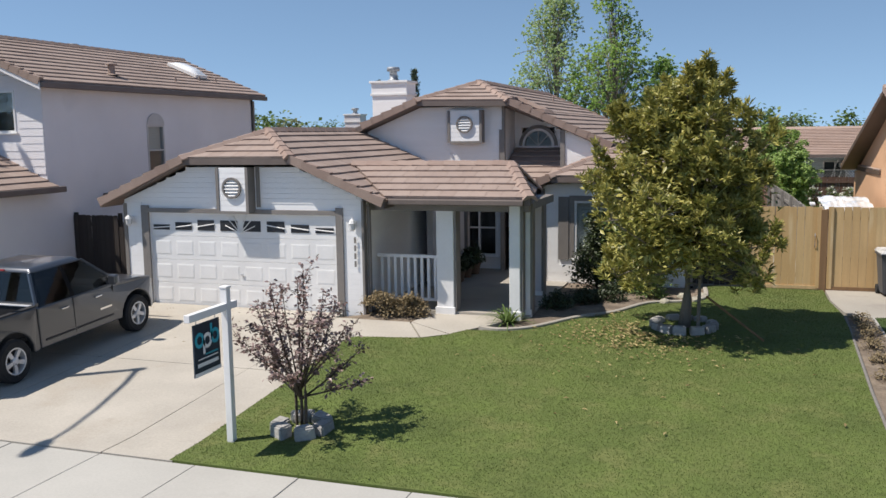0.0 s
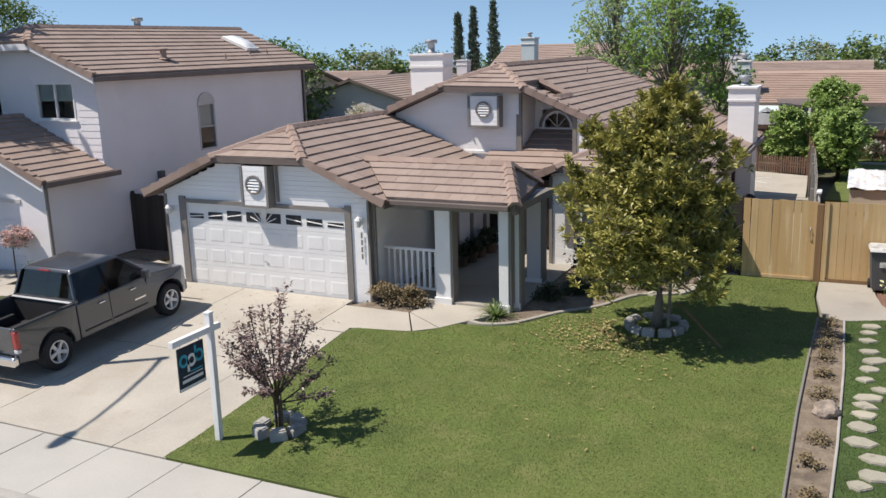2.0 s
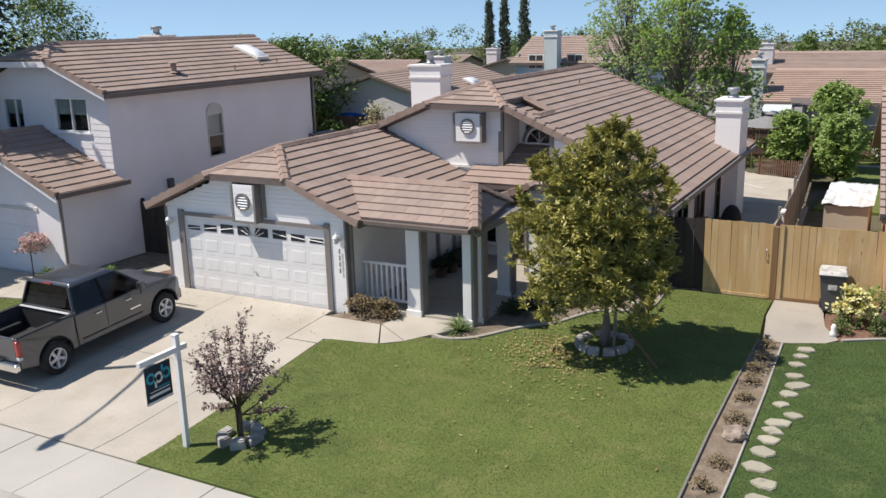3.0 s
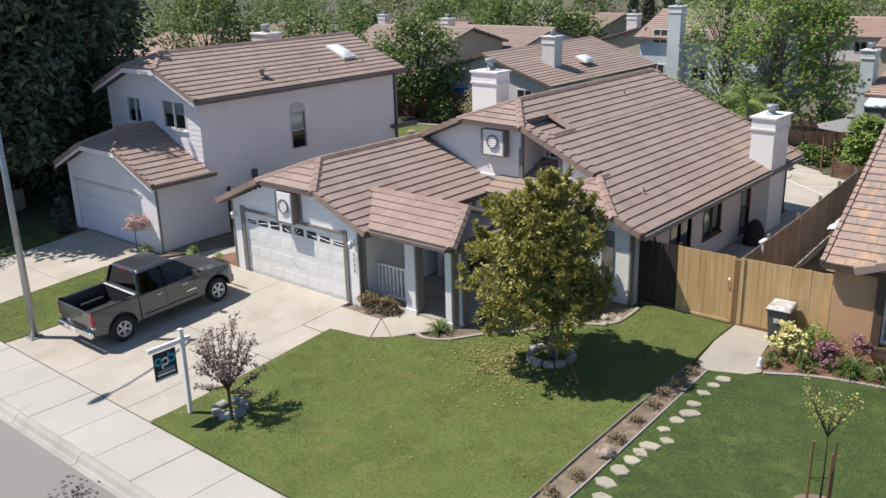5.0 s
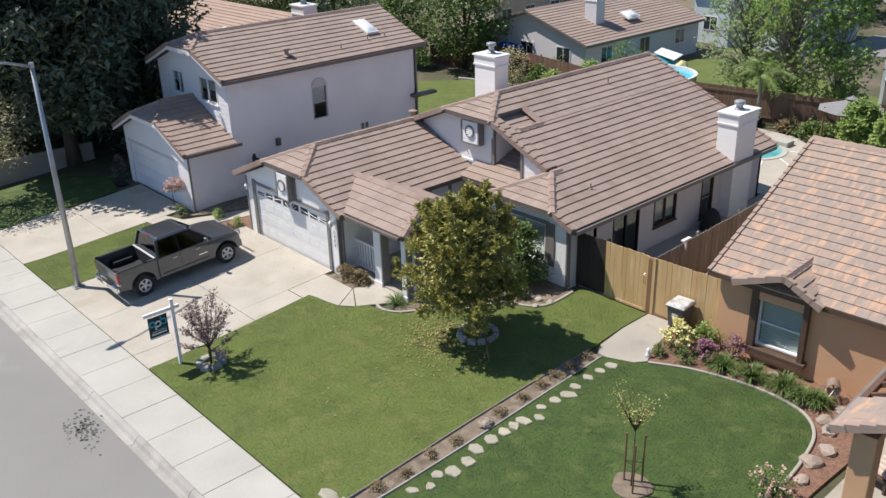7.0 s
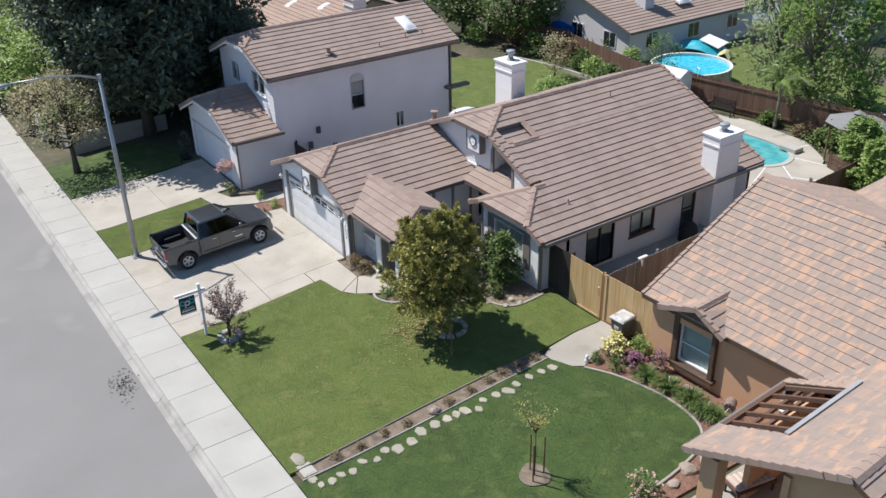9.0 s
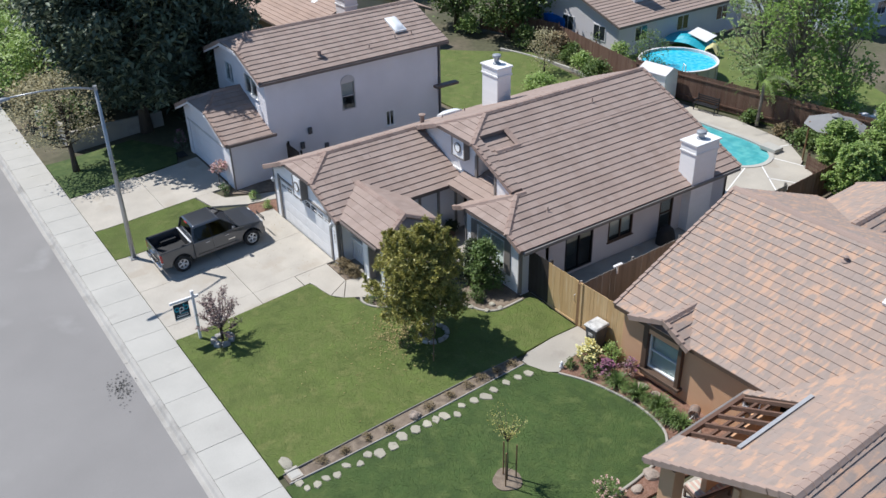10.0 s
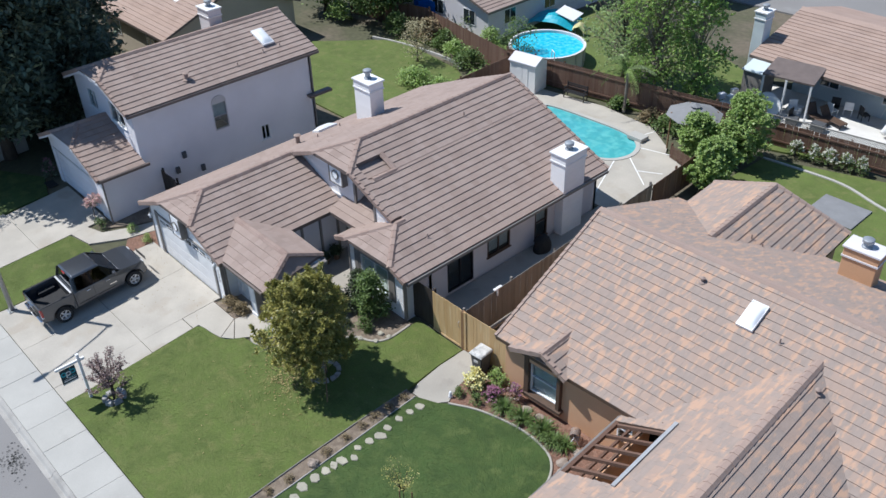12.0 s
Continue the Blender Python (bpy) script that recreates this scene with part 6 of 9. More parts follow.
garden = lambda h: float(np.interp(h, [0, 0.06, 0.18, 0.32, 0.5, 0.62, 0.78, 0.88, 0.94, 1.0], [1.05, 1.52, 1.7, 1.72, 1.65, 1.5, 1.2, 0.88, 0.52, 0.2]))
clump_tree("garden_tree", "broad olive-green garden tree with upright whorls of narrow leaves", (0.0, 16.15, 0.1), 5.0, 0.8, garden, 92, 17, 15, 0.155, 0.135, M_LEAF, M_BARK, 0.10, 23, (0.18, 0.36), 0.05, 0.72, 1700, 0.17, 1.35, off=(0.1, 0.1), gaps=0.22, lump=1.5, flat=0.85, shoots=0.6, shift=(-0.16, -0.55))


def vase_tree(name, label, at, height, spread, branches, leaf_mat, bark, seed):
    """A small open tree: upright branches from a short trunk, side twigs, and leaves set along them."""
    t = thing(name, label, "tree", at)
    rnd = random.Random(seed)
    bm = bmesh.new()
    path_tube([(0, 0, -0.05), (0.01, 0, 0.35), (0, 0.01, 0.76)], [0.03, 0.024, 0.018], 10, bm)
    part("trunk", bm, bark, t, "", True)
    for x, y in ((-0.08, 0.03), (0.07, -0.04)):
        part("stem", path_tube([(x, y, -0.05), (x * 1.2, y, 0.35), (x * 1.6, y * 1.5, 0.8)], [0.018, 0.015, 0.011], 8), bark, t, "", True)
    wood, spots = bmesh.new(), []
    for k in range(branches):
        a = 2.4 * k + rnd.uniform(-0.4, 0.4)
        u = (k + 0.5) / branches
        r, z = spread * (1 - 0.75 * u) * rnd.uniform(0.8, 1.1), 0.75 + (height - 0.75) * (u ** 0.75) * rnd.uniform(0.9, 1.04)
        p0, p2 = Vector((0, 0, rnd.uniform(0.46, 0.72))), Vector((r * math.cos(a), r * math.sin(a), z))
        p1 = p0 + (p2 - p0) * 0.5 + Vector((math.cos(a), math.sin(a), 0)) * 0.12
        at_ = lambda s, p0=p0, p1=p1, p2=p2: p0 * (1 - s) ** 2 + p1 * 2 * s * (1 - s) + p2 * s * s
        path_tube([at_(q / 4) for q in range(5)], [0.018, 0.014, 0.011, 0.008, 0.004], 6, wood)
        n = int((p2 - p0).length / 0.06)
        spots += [tuple(at_(0.3 + 0.7 * q / n)) for q in range(n)]
        for q in range(5):
            s0 = rnd.uniform(0.3, 0.9)
            b = at_(s0)
            d = Vector((math.cos(a + rnd.uniform(-1.5, 1.5)), math.sin(a + rnd.uniform(-1.5, 1.5)), rnd.uniform(0.1, 1.1))).normalized()
            ln = rnd.uniform(0.18, 0.42)
            path_tube([b, b + d * ln], [0.006, 0.002], 5, wood)
            m = int(ln / 0.05)
            spots += [tuple(b + d * ln * (0.25 + 0.75 * w / m)) for w in range(m + 1)]
    part("limb_frame", wood, bark, t, "", True)["kind"] = "stuff"
    leaf_cloud("crown", spots, 3, 0.08, 0.27, leaf_mat, t, seed, 0.15, 0.03)
    return t


vase_tree("plum_tree", "young purple-leaved plum tree with an open crown", (-4.95, 9.6, g(9.6)), 2.4, 1.12, 20, M_PLUM, M_BARKD, 12)


# ---- stones, leaves and small planting round the two front trees ----
def stone_ring(label, cx, cy, r, count, w, d, h, seed, mat):
    """Rough wedge-shaped blocks set in a ring, their tops uneven."""
    ring = thing("stone_ring", label, "stone edging", (cx, cy, g(cy)))
    rnd = random.Random(seed)
    for k in range(count):
        a = 360 * k / count + rnd.uniform(-5, 5)
        hh, ww = h * rnd.uniform(0.85, 1.15), w * rnd.uniform(0.88, 1.06)
        bm = bmesh.new()
        hexa(bm, [(-ww / 2, -d / 2, -0.05), (ww / 2, -d / 2, -0.05), (ww * 0.36, d / 2, -0.05), (-ww * 0.36, d / 2, -0.05),
                  (-ww * 0.48, -d * 0.45, hh), (ww * 0.48, -d * 0.45, hh), (ww * 0.34, d / 2, hh * 0.97), (-ww * 0.34, d / 2, hh * 0.97)])
        bmesh.ops.bevel(bm, geom=bm.edges[:], offset=0.022, segments=2, affect="EDGES")
        for v in bm.verts:
            v.co += Vector((noise.noise(v.co * 9 + Vector((k, seed, 0))), noise.noise(v.co * 9 + Vector((0, k, seed))), 0.7 * noise.noise(v.co * 8 + Vector((seed, 0, k))))) * 0.02
        ob = part("stone", bm, mat, ring)
        ob.matrix_basis = pose(r * math.cos(math.radians(a)), r * math.sin(math.radians(a)), 0.0, rnd.uniform(-4, 4), rnd.uniform(-4, 4), a + 90)
    return ring


stone_ring("ring of rough pale grey blocks round the plum tree", -4.95, 9.6, 0.34, 6, 0.36, 0.22, 0.16, 100, M_STONE)
stone_ring("ring of grey stone blocks round the garden tree", 0.0, 16.15, 0.56, 12, 0.29, 0.19, 0.14, 130, M_STONE)
for k, (x, y) in enumerate(((-5.07, 9.68), (-4.83, 9.52))):
    tagged(mesh_ob("tree_stake", tube((x, y, g(y)), (x, y, g(y) + 0.62), 0.022, None, 8), M_BARKD), "short brown stake beside the plum tree trunk", "stake", "tree stakes")
tagged(mesh_ob("tree_stake", tube((0.27, 16.0, 0.1), (0.29, 16.05, 1.5), 0.035, None, 8), M_BARK), "pale round stake beside the garden tree trunk", "stake", "tree stakes")
tagged(mesh_ob("wooden_stake", tube((1.45, 15.2, 0.12), (0.42, 15.95, 0.75), 0.022, None, 8), M_CEDARD), "thin brown pole leaning in the tree's shade", "stake")


def scatter_leaves():
    rnd = random.Random(8)
    v, f = [], []
    for k in range(780):
        a, r = rnd.gauss(4.0, 0.7), abs(rnd.gauss(0, 0.95)) + 0.62
        x, y = -0.15 + r * 1.15 * math.cos(a), 15.9 + r * 0.95 * math.sin(a)
        if k > 735:
            x, y = rnd.uniform(-4, 2.5), rnd.uniform(10.5, 17)
        if not inside(LAWN, x, y):
            continue
        s, b, z = rnd.uniform(0.028, 0.062), rnd.uniform(0, 6.28), g(y) + 0.05
        i = len(v)
        v += [(x + s * math.cos(b), y + s * math.sin(b), z), (x - 0.35 * s * math.sin(b), y + 0.35 * s * math.cos(b), z + 0.02), (x - s * math.cos(b), y - s * math.sin(b), z + rnd.uniform(0, 0.02)), (x + 0.35 * s * math.sin(b), y - 0.35 * s * math.cos(b), z + 0.015)]
        f += [(i, i + 1, i + 2), (i, i + 2, i + 3)]
    tagged(raw_ob("fallen_leaves", v, f, M_FALL), "dry yellow-brown leaves fallen on the lawn", "leaves", kind="stuff")


scatter_leaves()


def drive_litter():
    rnd = random.Random(21)
    v, f = [], []
    for k in range(90):
        x, y = rnd.uniform(-13.0, -6.4), 15.7 - abs(rnd.gauss(0, 1.3))
        s, b, z = rnd.uniform(0.012, 0.035), rnd.uniform(0, 6.28), g(y) + 0.016
        i = len(v)
        v += [(x + s * math.cos(b), y + s * math.sin(b), z), (x - 0.5 * s * math.sin(b), y + 0.5 * s * math.cos(b), z + 0.008), (x - s * math.cos(b), y - s * math.sin(b), z), (x + 0.5 * s * math.sin(b), y - 0.5 * s * math.cos(b), z + 0.006)]
        f += [(i, i + 1, i + 2), (i, i + 2, i + 3)]
    tagged(raw_ob("leaf_litter", v, f, M_DRYL), "small dry leaves blown against the garage", "leaves", kind="stuff")


drive_litter()


def shrub(name, label, x, y, w, d, h, mat, seed, n=90, per=10, size=0.09, wide=0.3, bloom=None, blooms=0, category="shrub", z=None, droop=0.1, bloom_size=0.06):
    """A low rounded bush of twigs and single leaves, with blossoms where it has them."""
    t = thing(name, label, category, (x, y, g(y) if z is None else z))
    spots = [(p[0] * w, p[1] * d, max(0.04, p[2] * h)) for p in crown_spots(n, 0.1, 0.95, dome(0.5), seed, 0.05, 0.3, 2.0)]
    bm = bmesh.new()
    for s in random.Random(seed).sample(spots, min(14, len(spots))):
        path_tube([(0, 0, -0.03), (s[0] * 0.4, s[1] * 0.4, s[2] * 0.6), s], [0.014, 0.009, 0.003], 5, bm)
    part("stem_frame", bm, M_BARKD, t)
    leaf_cloud("foliage", spots, per, size, wide, mat, t, seed, droop, size * 0.8)
    if bloom is not None:
        tops = [(s[0] * 1.05, s[1] * 1.05, s[2] * 1.08) for s in spots if s[2] > 0.3 * h][:blooms]
        leaf_cloud("blossoms", tops, 9, bloom_size, 0.5, bloom, t, seed + 1, -0.1, bloom_size * 0.4)
    return t


def spiky(name, label, x, y, n, length, width, mat, seed, z=None, upright=0.6):
    """A clump of arching strap leaves."""
    rnd = random.Random(seed)
    t = thing(name, label, "plant", (x, y, g(y) if z is None else z))
    v, f = [], []
    for k in range(n):
        a, el, ln = rnd.uniform(0, 6.283), rnd.uniform(upright - 0.35, upright + 0.5), length * rnd.uniform(0.6, 1.1)
        d, s = Vector((math.cos(a), math.sin(a), 0)), Vector((-math.sin(a), math.cos(a), 0))
        i = len(v)
        for q in range(5):
            u = q / 4
            p = d * (ln * u * math.cos(el) + 0.04) + Vector((0, 0, ln * (u * math.sin(el) - 0.45 * u * u * u)))
            wd = width * (1 - u) ** 0.7 + 0.002
            v += [p - s * wd, p + s * wd]
        f += [(i + 2 * q, i + 2 * q + 1, i + 2 * q + 3, i + 2 * q + 2) for q in range(4)]
    raw_ob("leaves", v, f, mat, t)
    return t


shrub("low_shrub", "low brownish dry shrub beside the porch railing", -6.25, 15.78, 1.1, 0.75, 0.5, M_DRYL, 21, 130, 12, 0.06, 0.35)
shrub("low_shrub", "low brownish dry shrub beside the porch railing", -5.6, 15.85, 0.75, 0.65, 0.45, M_DRYL, 22, 110, 12, 0.06, 0.35)
spiky("strap_leaf_plant", "green strap-leaved plant at the corner of the porch", -3.45, 15.75, 60, 0.75, 0.022, M_MID, 23)
shrub("dark_shrub", "tall dark green shrub against the bay wall", -2.25, 19.75, 1.3, 1.1, 1.9, M_POT, 24, 420, 18, 0.10, 0.25)
shrub("green_shrub", "tall leafy green shrub under the bay window", -1.45, 19.75, 1.7, 1.3, 2.25, M_MID, 25, 330, 12, 0.12, 0.32)
# Low plants added here so their dark leaves stand in for the bed's shade.
for k, (x, y, w) in enumerate(((-2.75, 17.3, 0.7), (-2.3, 18.1, 0.8), (-1.8, 18.5, 0.8))):
    shrub("shade_ground_cover", "low dark ground cover added to darken the shaded bed", x, y, w, w * 0.9, 0.32, M_POT, 90 + k, 90, 12, 0.07, 0.3)
shrub("green_shrub", "low leafy shrub in the shaded bed", -0.9, 18.9, 0.7, 0.6, 0.6, M_MID, 26, 80, 10, 0.08, 0.3)
for k, (x, y, s) in enumerate(((3.2, 9.6, 0.5), (3.3, 10.4, 0.4), (3.2, 11.3, 0.45), (3.3, 12.1, 0.42), (3.3, 13.75, 0.55), (3.3, 14.6, 0.45), (3.25, 15.4, 0.5), (3.3, 16.0, 0.6), (3.32, 16.7, 0.5), (3.3, 17.35, 0.55))):
    shrub("dry_shrub", "small dry grey-brown shrub in the bare strip", x, y, s * 0.85, s * 0.85, s * 0.36, M_DRYL, 30 + k, 40, 8, 0.045, 0.3)
ob = tagged(mesh_ob("boulder", stone_mesh(0.22, 0.18, 0.2, 77, 3, 0.4), M_ROCK), "brown boulder in the bare strip", "rock")
ob.matrix_basis = pose(3.4, 13.1, g(13.1))
for k, (x, y) in enumerate(((0.05, 18.75), (0.22, 19.3), (-0.55, 18.4), (-0.2, 19.2))):
    ob = tagged(mesh_ob("rock", stone_mesh(0.15, 0.12, 0.1, 80 + k, 2, 0.3), M_FLAG), "flat pale rock at the edge of the shaded bed", "rock", "bed rocks")
    ob.matrix_basis = pose(x, y, 0.1)
# meter lid and flat stone by the pavement
lid = thing("meter_box", "pale concrete utility box lid beside the sidewalk", "utility box", (3.1, 8.62, g(8.62)))
part("rim", box(-0.28, 0.28, -0.22, 0.22, -0.05, 0.03, None, 0.01), M_CONC, lid)
part("lid", box(-0.22, 0.22, -0.16, 0.16, 0.03, 0.04, None, 0.004), M_WALKC, lid)


STEPS = [(4.07, 17.55), (4.05, 17.1), (4.02, 16.57), (4.02, 16.0), (4.13, 15.56), (4.02, 15.13), (3.97, 14.66), (4.23, 14.28), (4.0, 13.9), (3.98, 13.56), (3.97, 13.2), (3.92, 12.75),
         (3.9, 12.25), (4.1, 11.75), (4.12, 11.25), (3.93, 10.9), (4.1, 10.5), (3.88, 10.1), (4.06, 9.68), (3.95, 9.34), (4.02, 9.0), (3.95, 8.66), (3.62, 8.55)]


def flagstones():
    """Irregular flat stones in one uneven row through the lawn."""
    rnd = random.Random(17)
    for k, (x, y) in enumerate(STEPS):
        r = rnd.uniform(0.15, 0.23) if k < 19 else rnd.uniform(0.12, 0.17)
        m = rnd.randint(6, 9)
        poly = []
        for q in range(m):
            a, d = 2 * math.pi * q / m + rnd.uniform(-0.22, 0.22), r * rnd.uniform(0.8, 1.18)
            poly.append((1.1 * d * math.cos(a), 0.85 * d * math.sin(a)))
        bm = prism(poly, -0.05, 0.0)
        bmesh.ops.bevel(bm, geom=[e for e in bm.edges if all(v.co.z > -0.01 for v in e.verts)], offset=0.014, segments=2, affect="EDGES")
        ob = tagged(mesh_ob("stepping_stone", bm, M_FLAG), "flat pale buff stepping stone set in the lawn", "stepping stone", "stepping stones")
        ob.matrix_basis = pose(x, y, g(y) + 0.052, rnd.uniform(-2, 2), rnd.uniform(-2, 2), rnd.uniform(-30, 30))


flagstones()
# lone flat stone on the lawn near the sidewalk
ob = tagged(mesh_ob("stepping_stone", stone_mesh(0.32, 0.2, 0.06, 91, 2, 0.2), M_FLAG), "flat pale stone on the lawn by the sidewalk", "stepping stone", "stepping stones")
ob.matrix_basis = pose(2.55, 8.6, g(8.6) + 0.03)


# ---- sign on its post ----
def yard_sign():
    s = thing("yard_sign", "white wooden post with a hanging dark sign board", "sign", (-5.72, 8.97, g(8.97)))
    part("post", box(-0.05, 0.05, -0.05, 0.05, -0.05, 2.2, None, 0.006), M_WHITE, s)
    part("post_cap", merge(None, box(-0.06, 0.06, -0.06, 0.06, 2.2, 2.235, None, 0.012)), M_WHITE, s)
    part("arm", box(-0.045, 0.045, -0.92, 0.22, 1.90, 2.0, None, 0.006), M_WHITE, s)
    board = part("board", box(-0.012, 0.012, -0.80, -0.20, 1.14, 1.84, None, 0.003), M_NAVY, s, "dark navy board with teal and white shapes")
    for sx in (-1, 1):
        for cy, m, low in ((-0.68, M_TEAL, 0), (-0.5, M_WHITE, 1), (-0.32, M_TEAL, 0)):
            bm = bmesh.new()
            n = 20
            ring = [[bm.verts.new((sx * (0.0135 + d), cy + r * math.cos(2 * math.pi * k / n), 1.62 - 0.03 * low + r * math.sin(2 * math.pi * k / n))) for k in range(n)] for r, d in ((0.058, 0), (0.105, 0), (0.105, 0.004), (0.058, 0.004))]
            for a, b in zip(ring, ring[1:] + ring[:1]):
                for k in range(n):
                    bm.faces.new((a[k], a[(k + 1) % n], b[(k + 1) % n], b[k]))
            part("round_shape", bm, m, board)
        part("tall_shape", box(min(sx * 0.0135, sx * 0.0175), max(sx * 0.0135, sx * 0.0175), -0.605, -0.558, 1.42, 1.6), M_WHITE, board)
        part("tall_shape", box(min(sx * 0.0135, sx * 0.0175), max(sx * 0.0135, sx * 0.0175), -0.425, -0.378, 1.62, 1.80), M_TEAL, board)
        for z0, z1, y0, y1 in ((1.40, 1.42, -0.55, -0.26), (1.355, 1.37, -0.72, -0.26), (1.26, 1.31, -0.74, -0.26), (1.14, 1.19, -0.80, -0.2)):
            part("text_bar", box(min(sx * 0.013, sx * 0.0165), max(sx * 0.013, sx * 0.0165), y0, y1, z0, z1), M_TEAL if z0 > 1.38 else M_WHITE, board)
    for y in (-0.72, -0.28):
        part("hook", tube((0, y, 1.83), (0, y, 1.91), 0.006, None, 6), M_METAL, s)


yard_sign()


# ---- street lamp ----
def street_lamp(x, y, z, h):
    s = thing("street_lamp", "tall galvanised steel street lamp with a curved arm", "street lamp", (x, y, z))
    part("pole", path_tube([(0, 0, 0), (0, 0, h * 0.5), (0, 0, h)], [0.11, 0.09, 0.065], 14), M_METAL, s, "", True)
    part("base_plate", box(-0.2, 0.2, -0.2, 0.2, 0, 0.06, None, 0.015), M_METAL, s)
    for a in range(4):
        part("bolt", tube((0.14 * (-1) ** a, 0.14 * (-1) ** (a // 2), 0.06), (0.14 * (-1) ** a, 0.14 * (-1) ** (a // 2), 0.1), 0.018, None, 6), M_DKMET, s)
    part("arm", path_tube([(0, 0.02, h - 0.12), (0.12, -0.8, h + 0.16), (0.32, -2.0, h + 0.36), (0.52, -3.3, h + 0.44)], [0.05, 0.042, 0.036, 0.03], 10), M_METAL, s, "", True)
    head = part("lamp_head", stone_mesh(0.13, 0.36, 0.10, 5, 3, 0.0), M_METAL, s, "grey cobra-head lamp")
    head.matrix_basis = pose(0.57, -3.62, h + 0.38, 0, 0, 9)
    part("lens", lathe([(0.09, -0.05), (0.1, 0.0)], 14, None, (0.58, -3.68, h + 0.38)), M_LENS, s)
    part("collar", tube((0, 0, h - 0.14), (0, 0, h + 0.03), 0.085, None, 12), M_METAL, s)


street_lamp(-13.45, 8.85, g(8.85), 8.2)


# ---- pickup truck ----
def pickup(at, rx):
    t = thing("pickup_truck", "dark grey crew-cab pickup truck parked on the driveway", "truck")
    t.matrix_basis = pose(*at, rx, 0, 0) @ Matrix.Diagonal((0.96, 0.93, 0.96, 1))

    def arc(cy, r, a0=0, a1=180, n=10, cz=0.42):
        return [(cy - r * math.cos(math.radians(a0 + (a1 - a0) * k / n)), cz + r * math.sin(math.radians(a0 + (a1 - a0) * k / n))) for k in range(n + 1)]

    def shaped(bm):
        for v in bm.verts:
            k = 1 - 0.05 * max(0.0, (v.co.z - 0.85)) - 0.04 * max(0.0, 0.7 - v.co.z)
            if v.co.y > 2.2:
                k *= 1 - 0.14 * ((v.co.y - 2.2) / 0.65) ** 2
            if v.co.y < -2.6:
                k *= 0.985
            v.co.x *= k
        es = [e for e in bm.edges if len(e.link_faces) == 2 and e.calc_face_angle() > 0.55]
        bmesh.ops.bevel(bm, geom=es, offset=0.028, segments=2, affect="EDGES", profile=0.5)
        return bm

    side = [(-0.97, 0.44)] + arc(1.90, 0.50) + [(2.62, 0.42), (2.80, 0.50), (2.84, 0.74), (2.80, 0.98), (2.62, 1.10), (2.1, 1.17), (1.42, 1.23), (0.4, 1.22), (-0.97, 1.22)]
    bm = extrude([(0.99, y, z) for y, z in side], (-1.98, 0, 0))
    body = part("body", shaped(bm), M_TRUCK, t)
    bed_side = [(-2.78, 0.50)] + arc(-1.65, 0.50) + [(-0.99, 0.44), (-0.99, 1.25), (-2.78, 1.25)]
    for sx in (1, -1):
        bm = extrude([(sx * 0.99, y, z) for y, z in bed_side], (-sx * 0.11, 0, 0))
        part("bed_side", shaped(bm), M_TRUCK, t)
        part("bed_rail", box(min(sx * 0.87, sx * 0.985), max(sx * 0.87, sx * 0.985), -2.76, -1.0, 1.252, 1.275, None, 0.008), M_LINER, t)
        part("wheel_box", box(min(sx * 0.62, sx * 0.875), max(sx * 0.62, sx * 0.875), -2.05, -1.25, 0.74, 0.95, None, 0.04), M_LINER, t)
    part("bed_floor", box(-0.88, 0.88, -2.74, -0.99, 0.66, 0.74), M_LINER, t, "black bed liner")
    part("bed_front", box(-0.88, 0.88, -1.06, -0.975, 0.70, 1.26), M_LINER, t)
    part("bed_front_rail", box(-0.88, 0.88, -1.08, -0.99, 1.262, 1.285, None, 0.008), M_ALLOY, t)
    gate = part("tailgate", box(-0.875, 0.875, -2.80, -2.71, 0.66, 1.25, None, 0.03), M_TRUCK, t)
    part("tailgate_handle", box(-0.14, 0.14, -2.82, -2.80, 1.06, 1.14, None, 0.01), M_DKMET, gate)
    part("badge", box(-0.06, 0.06, -2.815, -2.80, 0.86, 0.96, None, 0.02), M_CHROME, gate)
    part("rear_bumper", box(-0.96, 0.96, -2.98, -2.79, 0.46, 0.66, None, 0.04), M_CHROME, t, "chrome rear bumper")
    part("bumper_step", box(-0.40, 0.40, -2.985, -2.82, 0.661, 0.68, None, 0.006), M_RUBBER, t)
    part("rear_plate", box(-0.16, 0.16, -2.995, -2.98, 0.50, 0.62), M_WHITE, t)
    part("front_bumper", box(-0.86, 0.86, 2.74, 2.93, 0.42, 0.70, None, 0.05), M_TRUCK, t)
    grille = part("grille", box(-0.52, 0.52, 2.80, 2.87, 0.72, 1.0, None, 0.02), M_CHROME, t)
    for i in range(4):
        part("grille_bar", box(-0.48, 0.48, 2.87, 2.885, 0.75 + i * 0.06, 0.775 + i * 0.06), M_DKMET, grille)
    for sx in (1, -1):
        part("headlight", box(min(sx * 0.55, sx * 0.87), max(sx * 0.55, sx * 0.87), 2.62, 2.84, 0.80, 1.03, None, 0.05), M_LENS, t)
        part("tail_light", box(min(sx * 0.86, sx * 0.985), max(sx * 0.86, sx * 0.985), -2.815, -2.66, 0.80, 1.18, None, 0.03), M_RED, t)
        part("reverse_lens", box(min(sx * 0.87, sx * 0.987), max(sx * 0.87, sx * 0.987), -2.82, -2.68, 0.72, 0.80, None, 0.02), M_LENS, t)
        m = part("wing_mirror", box(min(sx * 1.02, sx * 1.22), max(sx * 1.02, sx * 1.22), 0.98, 1.12, 1.24, 1.44, None, 0.04), M_TRUCK, t)
        part("mirror_arm", box(min(sx * 0.93, sx * 1.06), max(sx * 0.93, sx * 1.06), 1.03, 1.09, 1.24, 1.29), M_DKMET, m)
